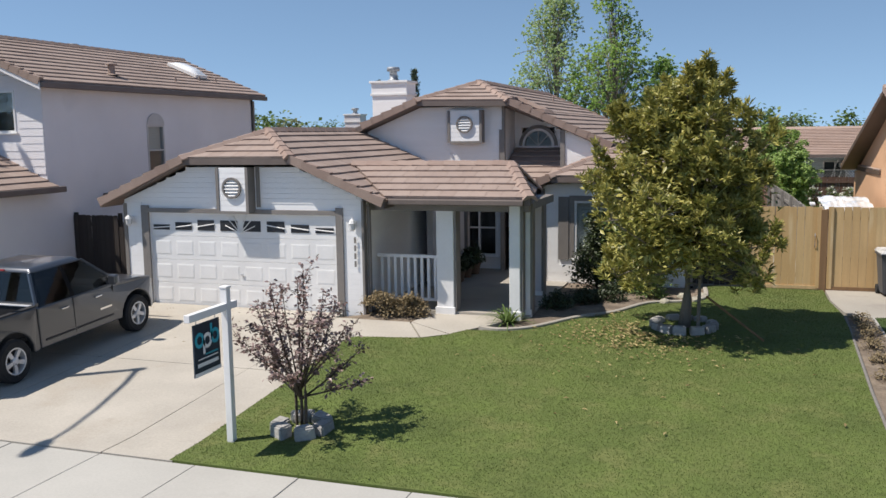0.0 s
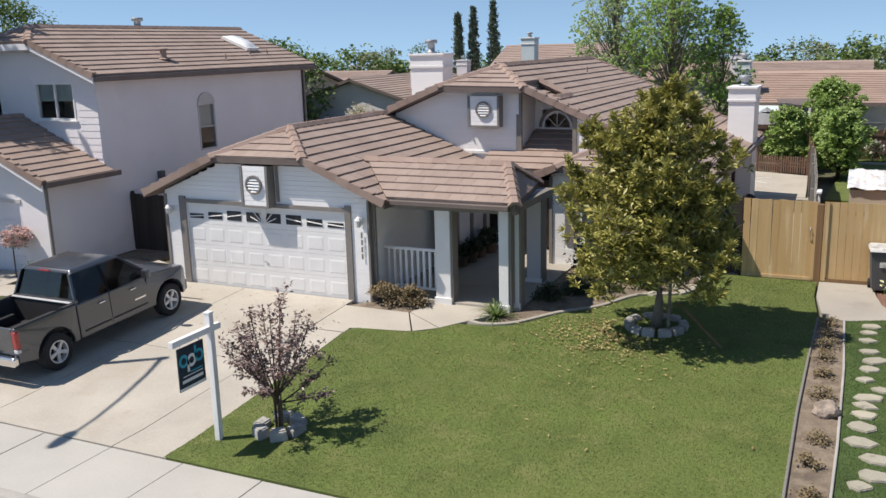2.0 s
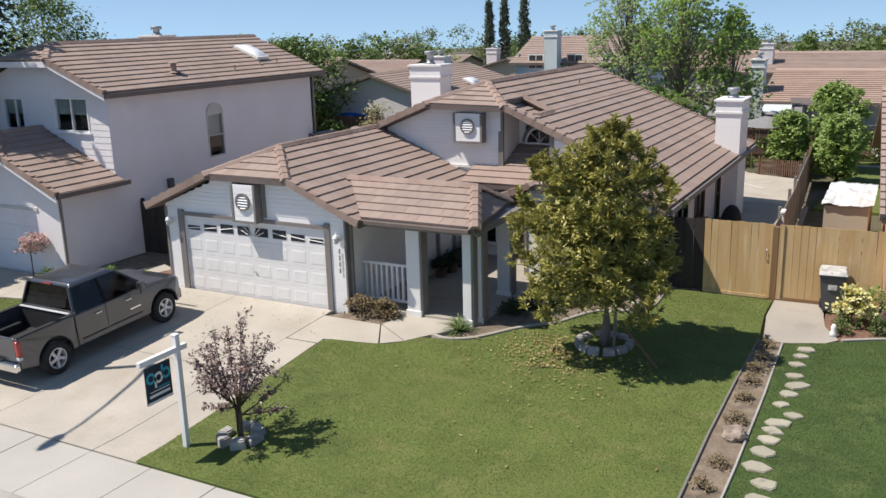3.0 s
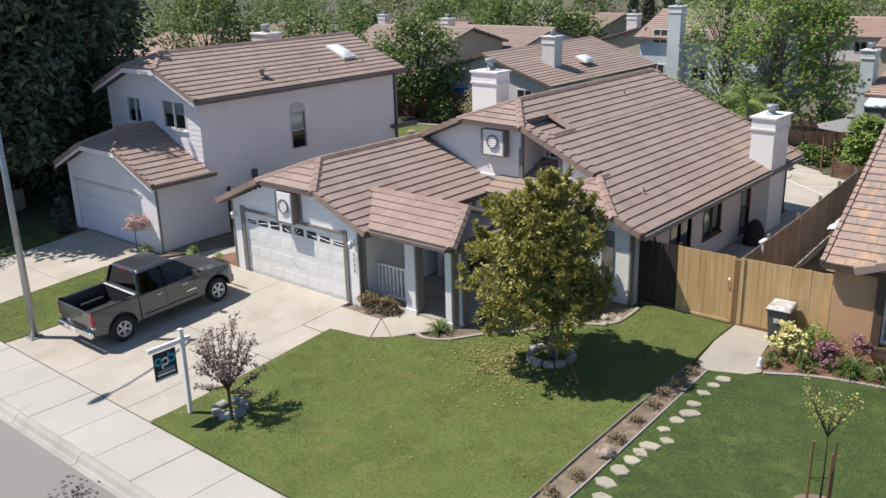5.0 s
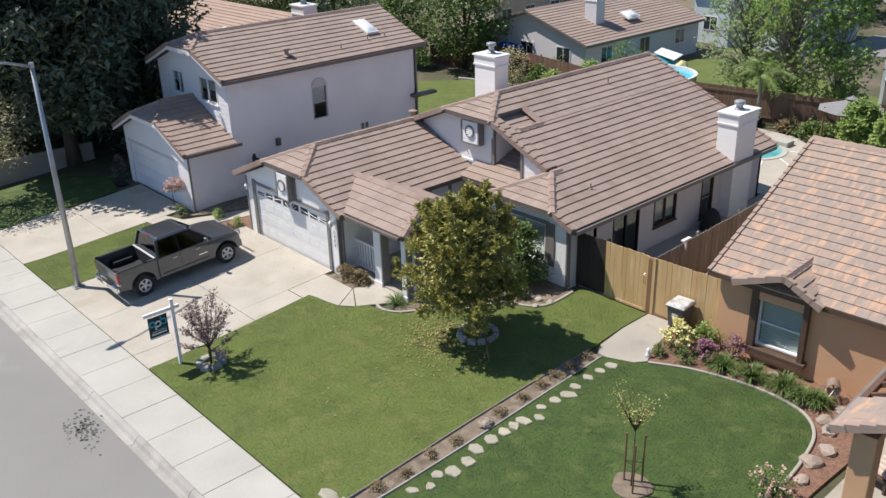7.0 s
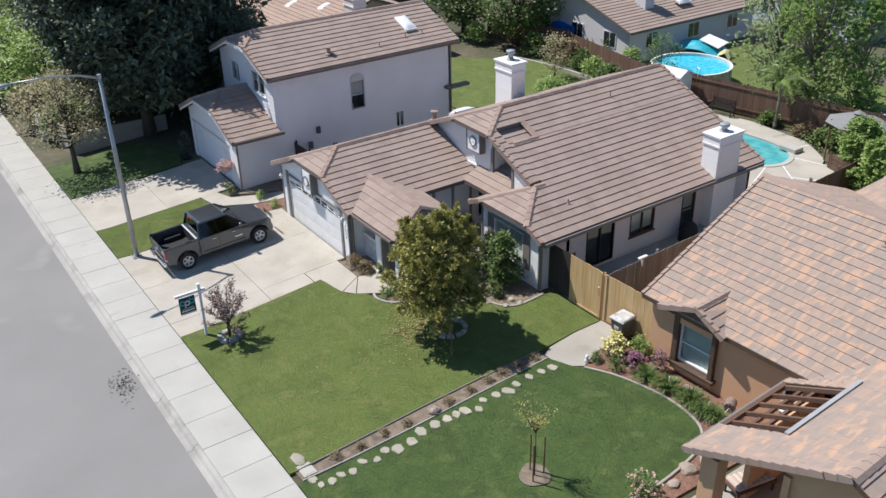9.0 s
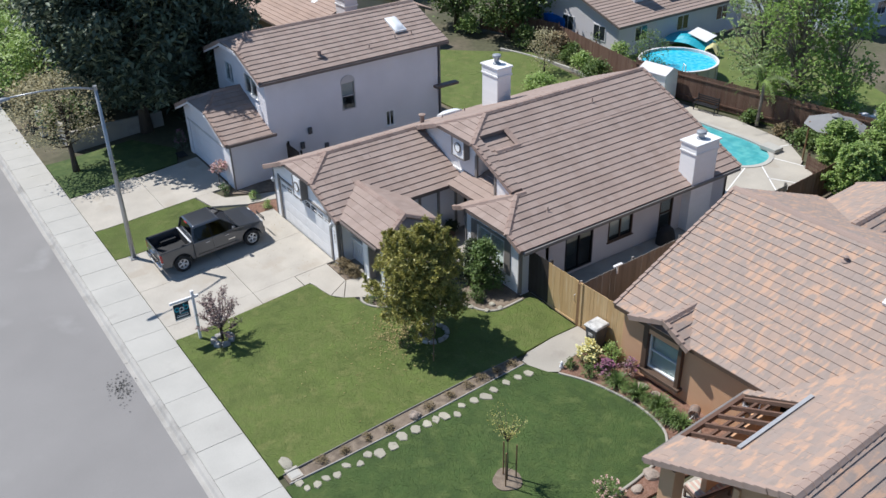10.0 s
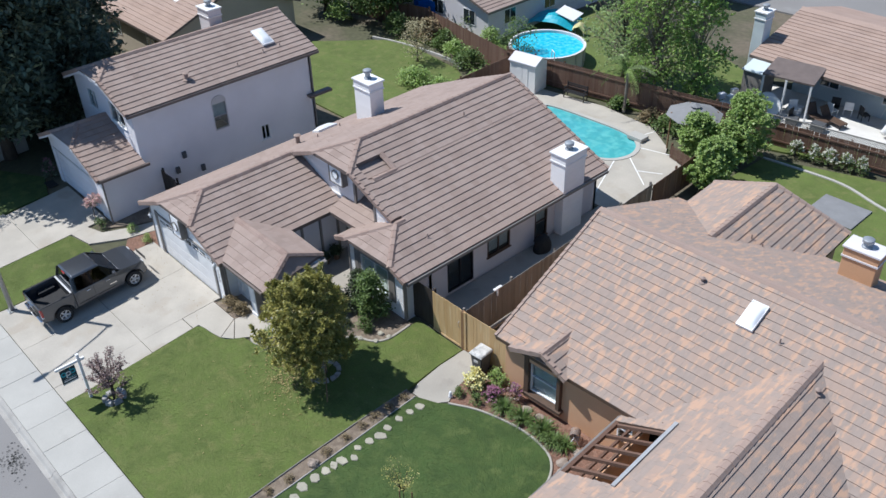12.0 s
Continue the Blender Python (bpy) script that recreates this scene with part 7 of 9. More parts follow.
        for y in (-0.35, 0.62):
            part("door_handle", box(min(sx * 0.985, sx * 1.015), max(sx * 0.985, sx * 1.015), y - 0.02, y + 0.17, 1.04, 1.08, None, 0.012), M_CHROME, t)
        for y in (-0.02,):
            part("door_gap", box(min(sx * 0.96, sx * 0.9815), max(sx * 0.96, sx * 0.9815), y - 0.006, y + 0.006, 0.50, 1.2), M_RUBBER, t)
        part("door_gap", box(min(sx * 0.96, sx * 0.9815), max(sx * 0.96, sx * 0.9815), 1.16, 1.172, 0.56, 1.2), M_RUBBER, t)
        part("side_moulding", box(min(sx * 0.965, sx * 0.995), max(sx * 0.965, sx * 0.995), -0.85, -0.06, 0.56, 0.60, None, 0.012), M_DKMET, t)
        part("side_moulding", box(min(sx * 0.965, sx * 0.995), max(sx * 0.965, sx * 0.995), 0.02, 1.12, 0.56, 0.60, None, 0.012), M_DKMET, t)
        part("name_bar", box(min(sx * 0.975, sx * 0.988), max(sx * 0.975, sx * 0.988), 0.72, 1.08, 0.76, 0.80), M_CHROME, t)
    # cab: roof, pillars and glass
    bel, top = 0.955, 0.74
    zb_, zt_ = 1.21, 1.84
    roof = bmesh.new()
    hexa(roof, [(-top - 0.03, -0.80, zt_ - 0.03), (top + 0.03, -0.80, zt_ - 0.03), (top + 0.03, 0.62, zt_ - 0.03), (-top - 0.03, 0.62, zt_ - 0.03),
                (-top + 0.08, -0.72, zt_ + 0.075), (top - 0.08, -0.72, zt_ + 0.075), (top - 0.08, 0.48, zt_ + 0.075), (-top + 0.08, 0.48, zt_ + 0.075)])
    bmesh.ops.bevel(roof, geom=roof.edges[:], offset=0.045, segments=3, affect="EDGES", profile=0.5)
    part("roof", roof, M_TRUCK, t, "", True)
    corners = {}
    for sx in (1, -1):
        for key, yb, yt, w in (("a", 1.40, 0.58, 0.05), ("b", 0.02, 0.0, 0.055), ("c", -0.93, -0.78, 0.06)):
            p0, p1 = Vector((sx * bel, yb, zb_)), Vector((sx * top, yt, zt_))
            corners[key, sx] = (p0, p1)
            bm = bmesh.new()
            hexa(bm, [p0 + Vector((-sx * 0.04, -w, 0)), p0 + Vector((0, -w, 0)), p0 + Vector((0, w, 0)), p0 + Vector((-sx * 0.04, w, 0)),
                      p1 + Vector((-sx * 0.04, -w, 0)), p1 + Vector((0, -w, 0)), p1 + Vector((0, w, 0)), p1 + Vector((-sx * 0.04, w, 0))])
            part("pillar", bm, M_TRUCK if key != "b" else M_LINER, t)
        for k0, k1 in (("c", "b"), ("b", "a")):
            a0, a1 = corners[k0, sx]
            b0, b1 = corners[k1, sx]
            bm = extrude([a0, b0, b1, a1], (-sx * 0.012, 0, 0))
            ob = part("side_window", bm, M_CARGL, t)
            ob.visible_shadow = False
    for key, name, dy in (("a", "windscreen", -0.012), ("c", "rear_window", 0.012)):
        (p0, p1), (q0, q1) = corners[key, 1], corners[key, -1]
        ob = part(name, extrude([p0, q0, q1, p1], (0, dy, 0)), M_CARGL, t)
        ob.visible_shadow = False
    part("rear_panel", box(-0.94, 0.94, -0.97, -0.90, 1.2, 1.30), M_TRUCK, t)
    part("brake_light", box(-0.16, 0.16, -0.84, -0.79, 1.86, 1.89, None, 0.008), M_RED, t)
    part("dashboard", box(-0.88, 0.88, 0.85, 1.30, 1.0, 1.27, None, 0.05), M_LINER, t)
    for x in (-0.45, 0.45):
        for y in (0.10, -0.75):
            part("seat", box(x - 0.27, x + 0.27, y, y + 0.18, 0.9, 1.5, None, 0.05), M_LINER, t)
            part("headrest", box(x - 0.12, x + 0.12, y + 0.02, y + 0.12, 1.52, 1.68, None, 0.04), M_LINER, t)
    # wheels
    for sx in (1, -1):
        for y in (1.90, -1.65):
            w = part("wheel", bmesh.new(), M_RUBBER, t)
            bm = hoop([(0.24, -0.13), (0.36, -0.135), (0.40, -0.10), (0.405, 0.0), (0.40, 0.10), (0.36, 0.135), (0.24, 0.13)], 32)
            bm.transform(Matrix.Rotation(radians(90), 4, "Y"))
            bm.to_mesh(w.data)
            bm.free()
            w.name = "wheel"
            w.location = (sx * 0.865, y, 0.405)
            rim = hoop([(0.235, 0.0), (0.25, 0.135), (0.225, 0.135), (0.21, 0.0)], 28)
            for k in range(5):
                a = 2 * math.pi * k / 5
                c, s = math.cos(a), math.sin(a)
                q = []
                for r, hw in ((0.05, 0.03), (0.225, 0.042)):
                    for d in (0.07, 0.115):
                        q.append(((r * c - hw * s, r * s + hw * c, d), (r * c + hw * s, r * s - hw * c, d)))
                hexa(rim, [q[0][0], q[0][1], q[2][1], q[2][0], q[1][0], q[1][1], q[3][1], q[3][0]])
            lathe([(0.075, 0.06), (0.075, 0.125), (0.04, 0.14)], 14, rim)
            rim.transform(Matrix.Rotation(radians(90 * sx), 4, "Y"))
            part("rim", rim, M_ALLOY, w, "silver five-spoke alloy rim")
            disc = lathe([(0.23, 0.0), (0.23, 0.02)], 20)
            disc.transform(Matrix.Rotation(radians(90 * sx), 4, "Y"))
            part("brake_disc", disc, M_DKMET, w)
    part("chassis", box(-0.55, 0.55, -2.6, 2.6, 0.38, 0.66), M_LINER, t)
    # short front and rear overhangs
    for ob in t.children:
        for v in ob.data.vertices:
            if v.co.y > 2.4:
                v.co.y = 2.4 + (v.co.y - 2.4) * 0.55
            elif v.co.y < -2.15:
                v.co.y = -2.15 + (v.co.y + 2.15) * 0.72
    return t


pickup((-11.72, 11.82, g(11.82) + 0.012), 3.4)


# ---- fences ----
def fence(label, p0, p1, h, mat, post_mat, name="wooden_fence", bw=0.14, seed=0, dog=True, gap=0.006, post_every=2.4, z=None, flip=1, posts=True, lean=0.012):
    """Upright boards on rails and posts between two points."""
    rnd = random.Random(seed)
    p0, p1 = Vector((*p0, 0)), Vector((*p1, 0))
    d = p1 - p0
    n = max(1, round(d.length / bw))
    w = d.length / n
    f = thing(name, label, "fence", (p0.x, p0.y, g(p0.y) if z is None else z), math.degrees(math.atan2(d.y, d.x)))
    bm = bmesh.new()
    c = 0.03 if dog else 0.0
    extrude([(gap / 2, 0, 0.04), (w - gap / 2, 0, 0.04), (w - gap / 2, 0, h - c), (w - gap / 2 - c, 0, h), (gap / 2 + c, 0, h), (gap / 2, 0, h - c)], (0, 0.02, 0), bm)
    first = None
    for i in range(n):
        if first is None:
            ob = first = part("board", bm, mat, f)
        else:
            ob = new("board", first.data)
            ob.parent = f
        ob.matrix_basis = pose(i * w, flip * rnd.uniform(0, 0.008), rnd.uniform(-lean, lean), 0, rnd.uniform(-0.4, 0.4), 0)
    for zz in (0.3, h - 0.3):
        part("rail", box(0, d.length, flip * 0.03 if flip > 0 else -0.05, flip * 0.07 if flip > 0 else -0.01, zz, zz + 0.09), post_mat, f)
    if posts:
        m = max(1, round(d.length / post_every))
        for i in range(m + 1):
            x = d.length * i / m
            part("post", box(x - 0.045, x + 0.045, 0.075, 0.165, -0.1, h + 0.05, None, 0.006), post_mat, f)
    return f


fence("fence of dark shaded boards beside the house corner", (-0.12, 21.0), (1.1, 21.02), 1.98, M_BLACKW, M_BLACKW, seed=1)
gate = fence("new honey-coloured cedar gate, closed", (1.12, 20.98), (2.78, 21.0), 1.98, M_CEDAR, M_CEDARD, "wooden_gate", 0.165, 2, False, 0.004, posts=False)
part("bottom_board", box(0, 1.66, -0.03, -0.004, 0.02, 0.10), M_CEDAR, gate)
part("gate_handle", path_tube([(1.56, -0.01, 1.35), (1.56, -0.07, 1.30), (1.56, -0.07, 1.08), (1.56, -0.01, 1.02)], [0.012] * 4, 6), M_METAL, gate, "pale metal pull handle")
part("latch_board", box(1.60, 1.70, -0.035, -0.004, 0.05, 1.98), M_CEDAR, gate)
tagged(mesh_ob("gate_post", box(2.80, 2.95, 20.95, 21.1, 0.0, 2.02, None, 0.008), M_CEDARD), "dark brown square gate post", "post")
cf = fence("new honey-coloured cedar fence panel by the orange wall", (2.96, 20.98), (5.35, 21.05), 1.98, M_CEDAR, M_CEDARD, "wooden_fence", 0.165, 3, False, 0.004, posts=False)
part("bottom_board", box(0, 2.28, -0.03, -0.004, 0.02, 0.10), M_CEDARD, cf)
part("end_board", box(0.0, 0.11, -0.035, -0.004, 0.05, 1.99), M_CEDAR, cf)
fence("weathered grey board fence along the side yard", (2.75, 21.3), (2.55, 27.0), 1.75, M_GREYW, M_GREYW, seed=4, bw=0.15)
fence("weathered grey board fence along the side yard", (2.55, 27.0), (2.15, 34.5), 1.75, M_GREYW, M_GREYW, seed=5, bw=0.15)
fence("brown board fence beside the pool deck", (2.13, 34.6), (1.85, 39.2), 1.6, M_REDW, M_REDW, seed=6)
fence("low brown picket fence at the end of the pool deck", (-0.5, 39.95), (1.8, 39.3), 0.8, M_REDW, M_REDW, seed=7, bw=0.1, gap=0.04)
fence("old dark redwood fence behind the pool", (-14.6, 41.9), (-10.4, 42.6), 1.8, M_REDW, M_REDW, seed=8, flip=-1)
fence("old dark redwood fence behind the pool", (-10.4, 42.6), (-3.4, 43.85), 1.8, M_REDW, M_REDW, seed=9, flip=-1)
fence("old dark redwood fence behind the pool", (-3.4, 43.85), (2.0, 45.0), 1.8, M_REDW, M_REDW, seed=10, flip=-1)
fence("weathered brown fence between the back lawns", (2.0, 45.0), (9.0, 46.1), 1.45, M_REDW, M_REDW, seed=11, flip=-1)
fence("weathered brown fence between the back lawns", (9.0, 46.1), (18.0, 47.5), 1.45, M_REDW, M_REDW, seed=12, flip=-1)
fence("dark weathered fence at the end of the back lawn", (-31.0, 41.8), (-24.0, 43.6), 1.7, M_REDW, M_REDW, seed=13)
fence("dark weathered fence at the end of the back lawn", (-24.0, 43.6), (-14.6, 41.9), 1.6, M_REDW, M_REDW, seed=14)
fence("old fence between the neighbouring gardens", (-13.4, 30.0), (-13.9, 41.7), 1.6, M_REDW, M_REDW, seed=15)
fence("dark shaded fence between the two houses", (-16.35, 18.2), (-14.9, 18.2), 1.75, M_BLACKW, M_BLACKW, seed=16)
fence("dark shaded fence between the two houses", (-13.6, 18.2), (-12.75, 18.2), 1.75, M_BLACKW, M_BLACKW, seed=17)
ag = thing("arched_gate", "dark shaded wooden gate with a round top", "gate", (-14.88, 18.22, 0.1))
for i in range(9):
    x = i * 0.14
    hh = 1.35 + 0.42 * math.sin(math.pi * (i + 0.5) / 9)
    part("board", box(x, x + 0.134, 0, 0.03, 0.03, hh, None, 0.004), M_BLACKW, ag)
part("brace", box(0, 1.26, 0.031, 0.07, 0.5, 0.6), M_BLACKW, ag)


def lattice(p0, p1, z0, z1):
    """A run of crossed slats on top of a fence."""
    p0, p1 = Vector((*p0, 0)), Vector((*p1, 0))
    d = p1 - p0
    t = thing("fence_lattice", "grey timber lattice on top of the far fence", "lattice", (p0.x, p0.y, 0), math.degrees(math.atan2(d.y, d.x)))
    h, v, f = z1 - z0, [], []
    for k in range(int(d.length / 0.13)):
        for s, y in ((1, 0.0), (-1, 0.012)):
            x = k * 0.13
            i = len(v)
            a, b = (x, x + h) if s > 0 else (x + h, x)
            v += [(a, y, z0), (a + 0.035, y, z0), (b + 0.035, y, z1), (b, y, z1), (a, y + 0.01, z0), (a + 0.035, y + 0.01, z0), (b + 0.035, y + 0.01, z1), (b, y + 0.01, z1)]
            f += [(i, i + 1, i + 2, i + 3), (i + 7, i + 6, i + 5, i + 4), (i, i + 4, i + 5, i + 1), (i + 1, i + 5, i + 6, i + 2), (i + 2, i + 6, i + 7, i + 3), (i + 3, i + 7, i + 4, i)]
    ob = raw_ob("slat_mesh", v, f, M_GREYW, t)
    ob["kind"] = "stuff"
    part("top_rail", box(0, d.length, -0.02, 0.04, z1, z1 + 0.05), M_GREYW, t)


lattice((2.0, 45.0), (9.0, 46.1), 1.55, 1.85)
lattice((9.0, 46.1), (18.0, 47.5), 1.55, 1.85)


# ---- wheeled bin ----
def wheelie_bin(x, y):
    b = thing("wheeled_bin", "dark grey wheeled bin with a dusty pale lid beside the fence", "bin", (x, y, g(y) + 0.015), 4)
    bm = bmesh.new()
    hexa(bm, [(-0.22, -0.24, 0.05), (0.22, -0.24, 0.05), (0.22, 0.24, 0.05), (-0.22, 0.24, 0.05), (-0.29, -0.32, 0.95), (0.29, -0.32, 0.95), (0.29, 0.34, 0.95), (-0.29, 0.34, 0.95)])
    bmesh.ops.bevel(bm, geom=bm.edges[:], offset=0.03, segments=2, affect="EDGES")
    part("body", bm, M_BIN, b)
    part("rim", box(-0.315, 0.315, -0.345, 0.36, 0.93, 0.98, None, 0.012), M_BIN, b)
    lid = bmesh.new()
    hexa(lid, [(-0.33, -0.38, 0.985), (0.33, -0.38, 0.985), (0.33, 0.38, 0.985), (-0.33, 0.38, 0.985), (-0.28, -0.32, 1.05), (0.28, -0.32, 1.05), (0.28, 0.34, 1.07), (-0.28, 0.34, 1.07)])
    bmesh.ops.bevel(lid, geom=lid.edges[:], offset=0.015, segments=2, affect="EDGES")
    part("lid", lid, M_BINLID, b, "dusty pale lid")
    part("label_panel", box(-0.1, 0.1, -0.315, -0.295, 0.62, 0.74), M_BINLID, b)
    for s in (-1, 1):
        w = tube((s * 0.2, 0.26, 0.11), (s * 0.27, 0.26, 0.11), 0.11, None, 16)
        part("wheel", w, M_RUBBER, b)
    part("handle", tube((-0.24, 0.38, 0.93), (0.24, 0.38, 0.93), 0.016, None, 8), M_BIN, b)


wheelie_bin(4.30, 20.58)

# ---- flower bed under the orange house ----
shrub("yellow_rose_bush", "rose bush thick with pale yellow flowers", 4.78, 19.75, 0.95, 0.85, 0.85, M_MID, 41, 110, 9, 0.06, 0.35, M_YEL, 170, "flower", bloom_size=0.10)
shrub("mauve_flower_bush", "low bush covered with mauve flowers", 5.75, 19.75, 1.0, 0.8, 0.6, M_MID, 42, 120, 9, 0.05, 0.35, M_PINK, 110, "flower", bloom_size=0.06)
shrub("green_bush", "small green bush in red bark", 4.65, 19.05, 0.45, 0.45, 0.35, M_MID, 43, 50, 9, 0.05, 0.35)
shrub("green_bush", "small green bush in red bark", 5.4, 19.2, 0.6, 0.5, 0.45, M_MID, 44, 60, 9, 0.05, 0.35)
shrub("green_bush", "leafy green bush against the fence", 5.3, 20.5, 0.9, 0.6, 0.8, M_LIME, 45, 90, 9, 0.07, 0.35)
shrub("red_leaf_bush", "thin reddish bush beneath the window", 6.3, 20.35, 0.7, 0.5, 0.8, M_PLUM, 46, 70, 8, 0.06, 0.3, M_PINK, 20, "flower")
for k, (x, y, s) in enumerate(((6.4, 19.65, 0.55), (7.25, 19.75, 0.6), (8.15, 19.85, 0.62), (8.75, 19.7, 0.5), (9.1, 19.85, 0.5))):
    spiky("strap_leaf_clump", "thick clump of green strap leaves in red bark", x, y, 260, s * 1.45, 0.016, M_MID, 50 + k, None, 0.9)
for k, (x, y, s) in enumerate(((7.0, 20.3, 0.22), (7.6, 20.35, 0.2), (9.6, 19.3, 0.24), (9.9, 18.9, 0.25), (10.25, 18.1, 0.26), (10.2, 17.4, 0.3), (8.0, 20.4, 0.16), (10.35, 16.6, 0.22), (9.7, 20.0, 0.2))):
    ob = tagged(mesh_ob("rock", stone_mesh(s, s * 0.8, s * 0.5, 60 + k, 2, 0.3), M_ROCK), "reddish brown rock in the bark bed", "rock", "bed rocks")
    ob.matrix_basis = pose(x, y, 0.1, 0, 0, 40 * k)
shrub("rose_bush", "rose bush with pale pink flowers by the porch", 10.15, 15.6, 1.1, 1.0, 0.85, M_MID, 47, 110, 9, 0.06, 0.35, M_ROSE, 30, "flower")
shrub("red_rose_bush", "low rose bush with pink and red flowers", 10.5, 14.6, 0.8, 0.8, 0.6, M_MID, 48, 80, 9, 0.06, 0.35, M_PINK, 30, "flower")
orn = bmesh.new()
lathe([(0.09, 0), (0.08, 0.1), (0.05, 0.17), (0.065, 0.23), (0.03, 0.30)], 14, orn)
ob = tagged(mesh_ob("garden_ornament", orn, M_WHITE, None, "", True), "small white garden ornament at the bed's edge", "ornament")
ob.matrix_basis = pose(4.52, 18.72, 0.1)


def hose_reel(x, y):
    h = thing("hose_reel", "pale hose wound on a small reel beside the wall", "hose reel", (x, y, 0.1), 30)
    for s in (-0.22, 0.22):
        bm = path_tube([(-0.2, s, 0), (0.0, s, 0.42), (0.2, s, 0)], [0.02] * 3, 6)
        part("side_frame", bm, M_WHITE, h)
    part("axle", tube((0, -0.25, 0.4), (0, 0.25, 0.4), 0.02, None, 8), M_DKMET, h)
    for k in range(6):
        bm = bmesh.new()
        n = 18
        path_tube([(0.17 * math.cos(2 * math.pi * q / n), -0.16 + k * 0.06, 0.4 + 0.17 * math.sin(2 * math.pi * q / n)) for q in range(n + 1)], [0.02] * (n + 1), 6, bm)
        part("hose_coil", bm, M_TILE2, h)


hose_reel(9.25, 20.35)
tagged(mesh_ob("porch_floor", box(11.0, 13.6, 15.6, 20.9, -0.02, 0.12), M_PATH), "pale concrete porch floor under the open rafters", "floor", kind="structure")


def porch_bench(x, y, rz):
    """A low wooden bench with a thick striped cushion."""
    b = thing("porch_bench", "low dark wooden bench with a red and white striped cushion", "bench", (x, y, 0.12), rz)
    for sx in (-0.62, 0.62):
        for sy in (-0.26, 0.26):
            part("leg", box(sx - 0.035, sx + 0.035, sy - 0.035, sy + 0.035, 0, 0.36, None, 0.006), M_BROWN, b)
    part("frame", box(-0.68, 0.68, -0.32, 0.32, 0.30, 0.40, None, 0.012), M_BROWN, b)
    c = part("cushion", box(-0.64, 0.64, -0.29, 0.29, 0.402, 0.50, None, 0.035), M_ROSE, b, "faded red and white cushion")
    for k in range(7):
        xx = -0.54 + k * 0.18
        part("stripe", box(xx - 0.04, xx + 0.04, -0.285, 0.285, 0.497, 0.504, None, 0.002), M_WFLO, c)


porch_bench(11.75, 18.1, 78)

# ---- staked young tree ----
yt = thing("young_tree", "thin bare young tree with a few leaves", "tree", (7.6, 13.75, g(13.75)))
rnd = random.Random(33)
bm = bmesh.new()
path_tube([(0, 0, 0), (0.01, 0.01, 0.9), (0.0, 0.0, 1.75)], [0.024, 0.02, 0.015], 8, bm)
tips = []
for k in range(20):
    a, h = rnd.uniform(0, 6.28), rnd.uniform(0.5, 1.15)
    e = (0.5 * h * math.cos(a), 0.5 * h * math.sin(a), 1.65 + h * 0.95)
    path_tube([(0, 0, 1.6), (e[0] * 0.5, e[1] * 0.5, 1.6 + h * 0.5), e], [0.012, 0.008, 0.003], 6, bm)
    tips += [e, (e[0] * 0.75, e[1] * 0.75, 1.62 + h * 0.7), (e[0] * 0.5, e[1] * 0.5, 1.6 + h * 0.5)]
part("trunk", bm, M_BARKD, yt, "", True)
leaf_cloud("leaves", tips, 7, 0.06, 0.28, M_LEAF, yt, 33, 0.1, 0.07)
for x, y in ((-0.25, 0.05), (0.18, -0.2), (0.1, 0.28)):
    ob = tagged(mesh_ob("tree_stake", tube((7.6 + x, 13.75 + y, g(13.75) - 0.02), (7.6 + x, 13.75 + y, g(13.75) + 1.4), 0.024, None, 8), M_CEDARD), "brown wooden stake beside the young tree", "stake", "tree stakes")
ob = tagged(mesh_ob("tree_tie", path_tube([(7.35, 13.8, 0.55), (7.6, 13.75, 0.58), (7.78, 13.55, 0.55), (7.7, 14.03, 0.55), (7.35, 13.8, 0.55)], [0.008] * 5, 5), M_RUBBER), "dark tie round three stakes", "tie")
circle = [(7.6 + 0.48 * math.cos(a) * (1 + 0.12 * math.sin(3 * a)), 13.75 + 0.45 * math.sin(a)) for a in [2 * math.pi * k / 18 for k in range(18)]]
sheet("planting_bed", circle, 0.055, M_SOIL, "round patch of bare soil under the young tree", "flower bed", 0.06)


# ---- pool, deck and back garden ----
POOL = smooth_line([(-9.6, 40.25), (-8.6, 40.45), (-6.5, 40.6), (-4.4, 40.65), (-3.2, 40.35), (-2.45, 39.7), (-2.15, 38.7), (-2.5, 37.7), (-3.4, 37.1), (-4.8, 36.75), (-6.8, 36.7), (-8.8, 36.8), (-9.8, 37.6), (-9.9, 39.2), (-9.6, 40.25)], 4)[:-1]


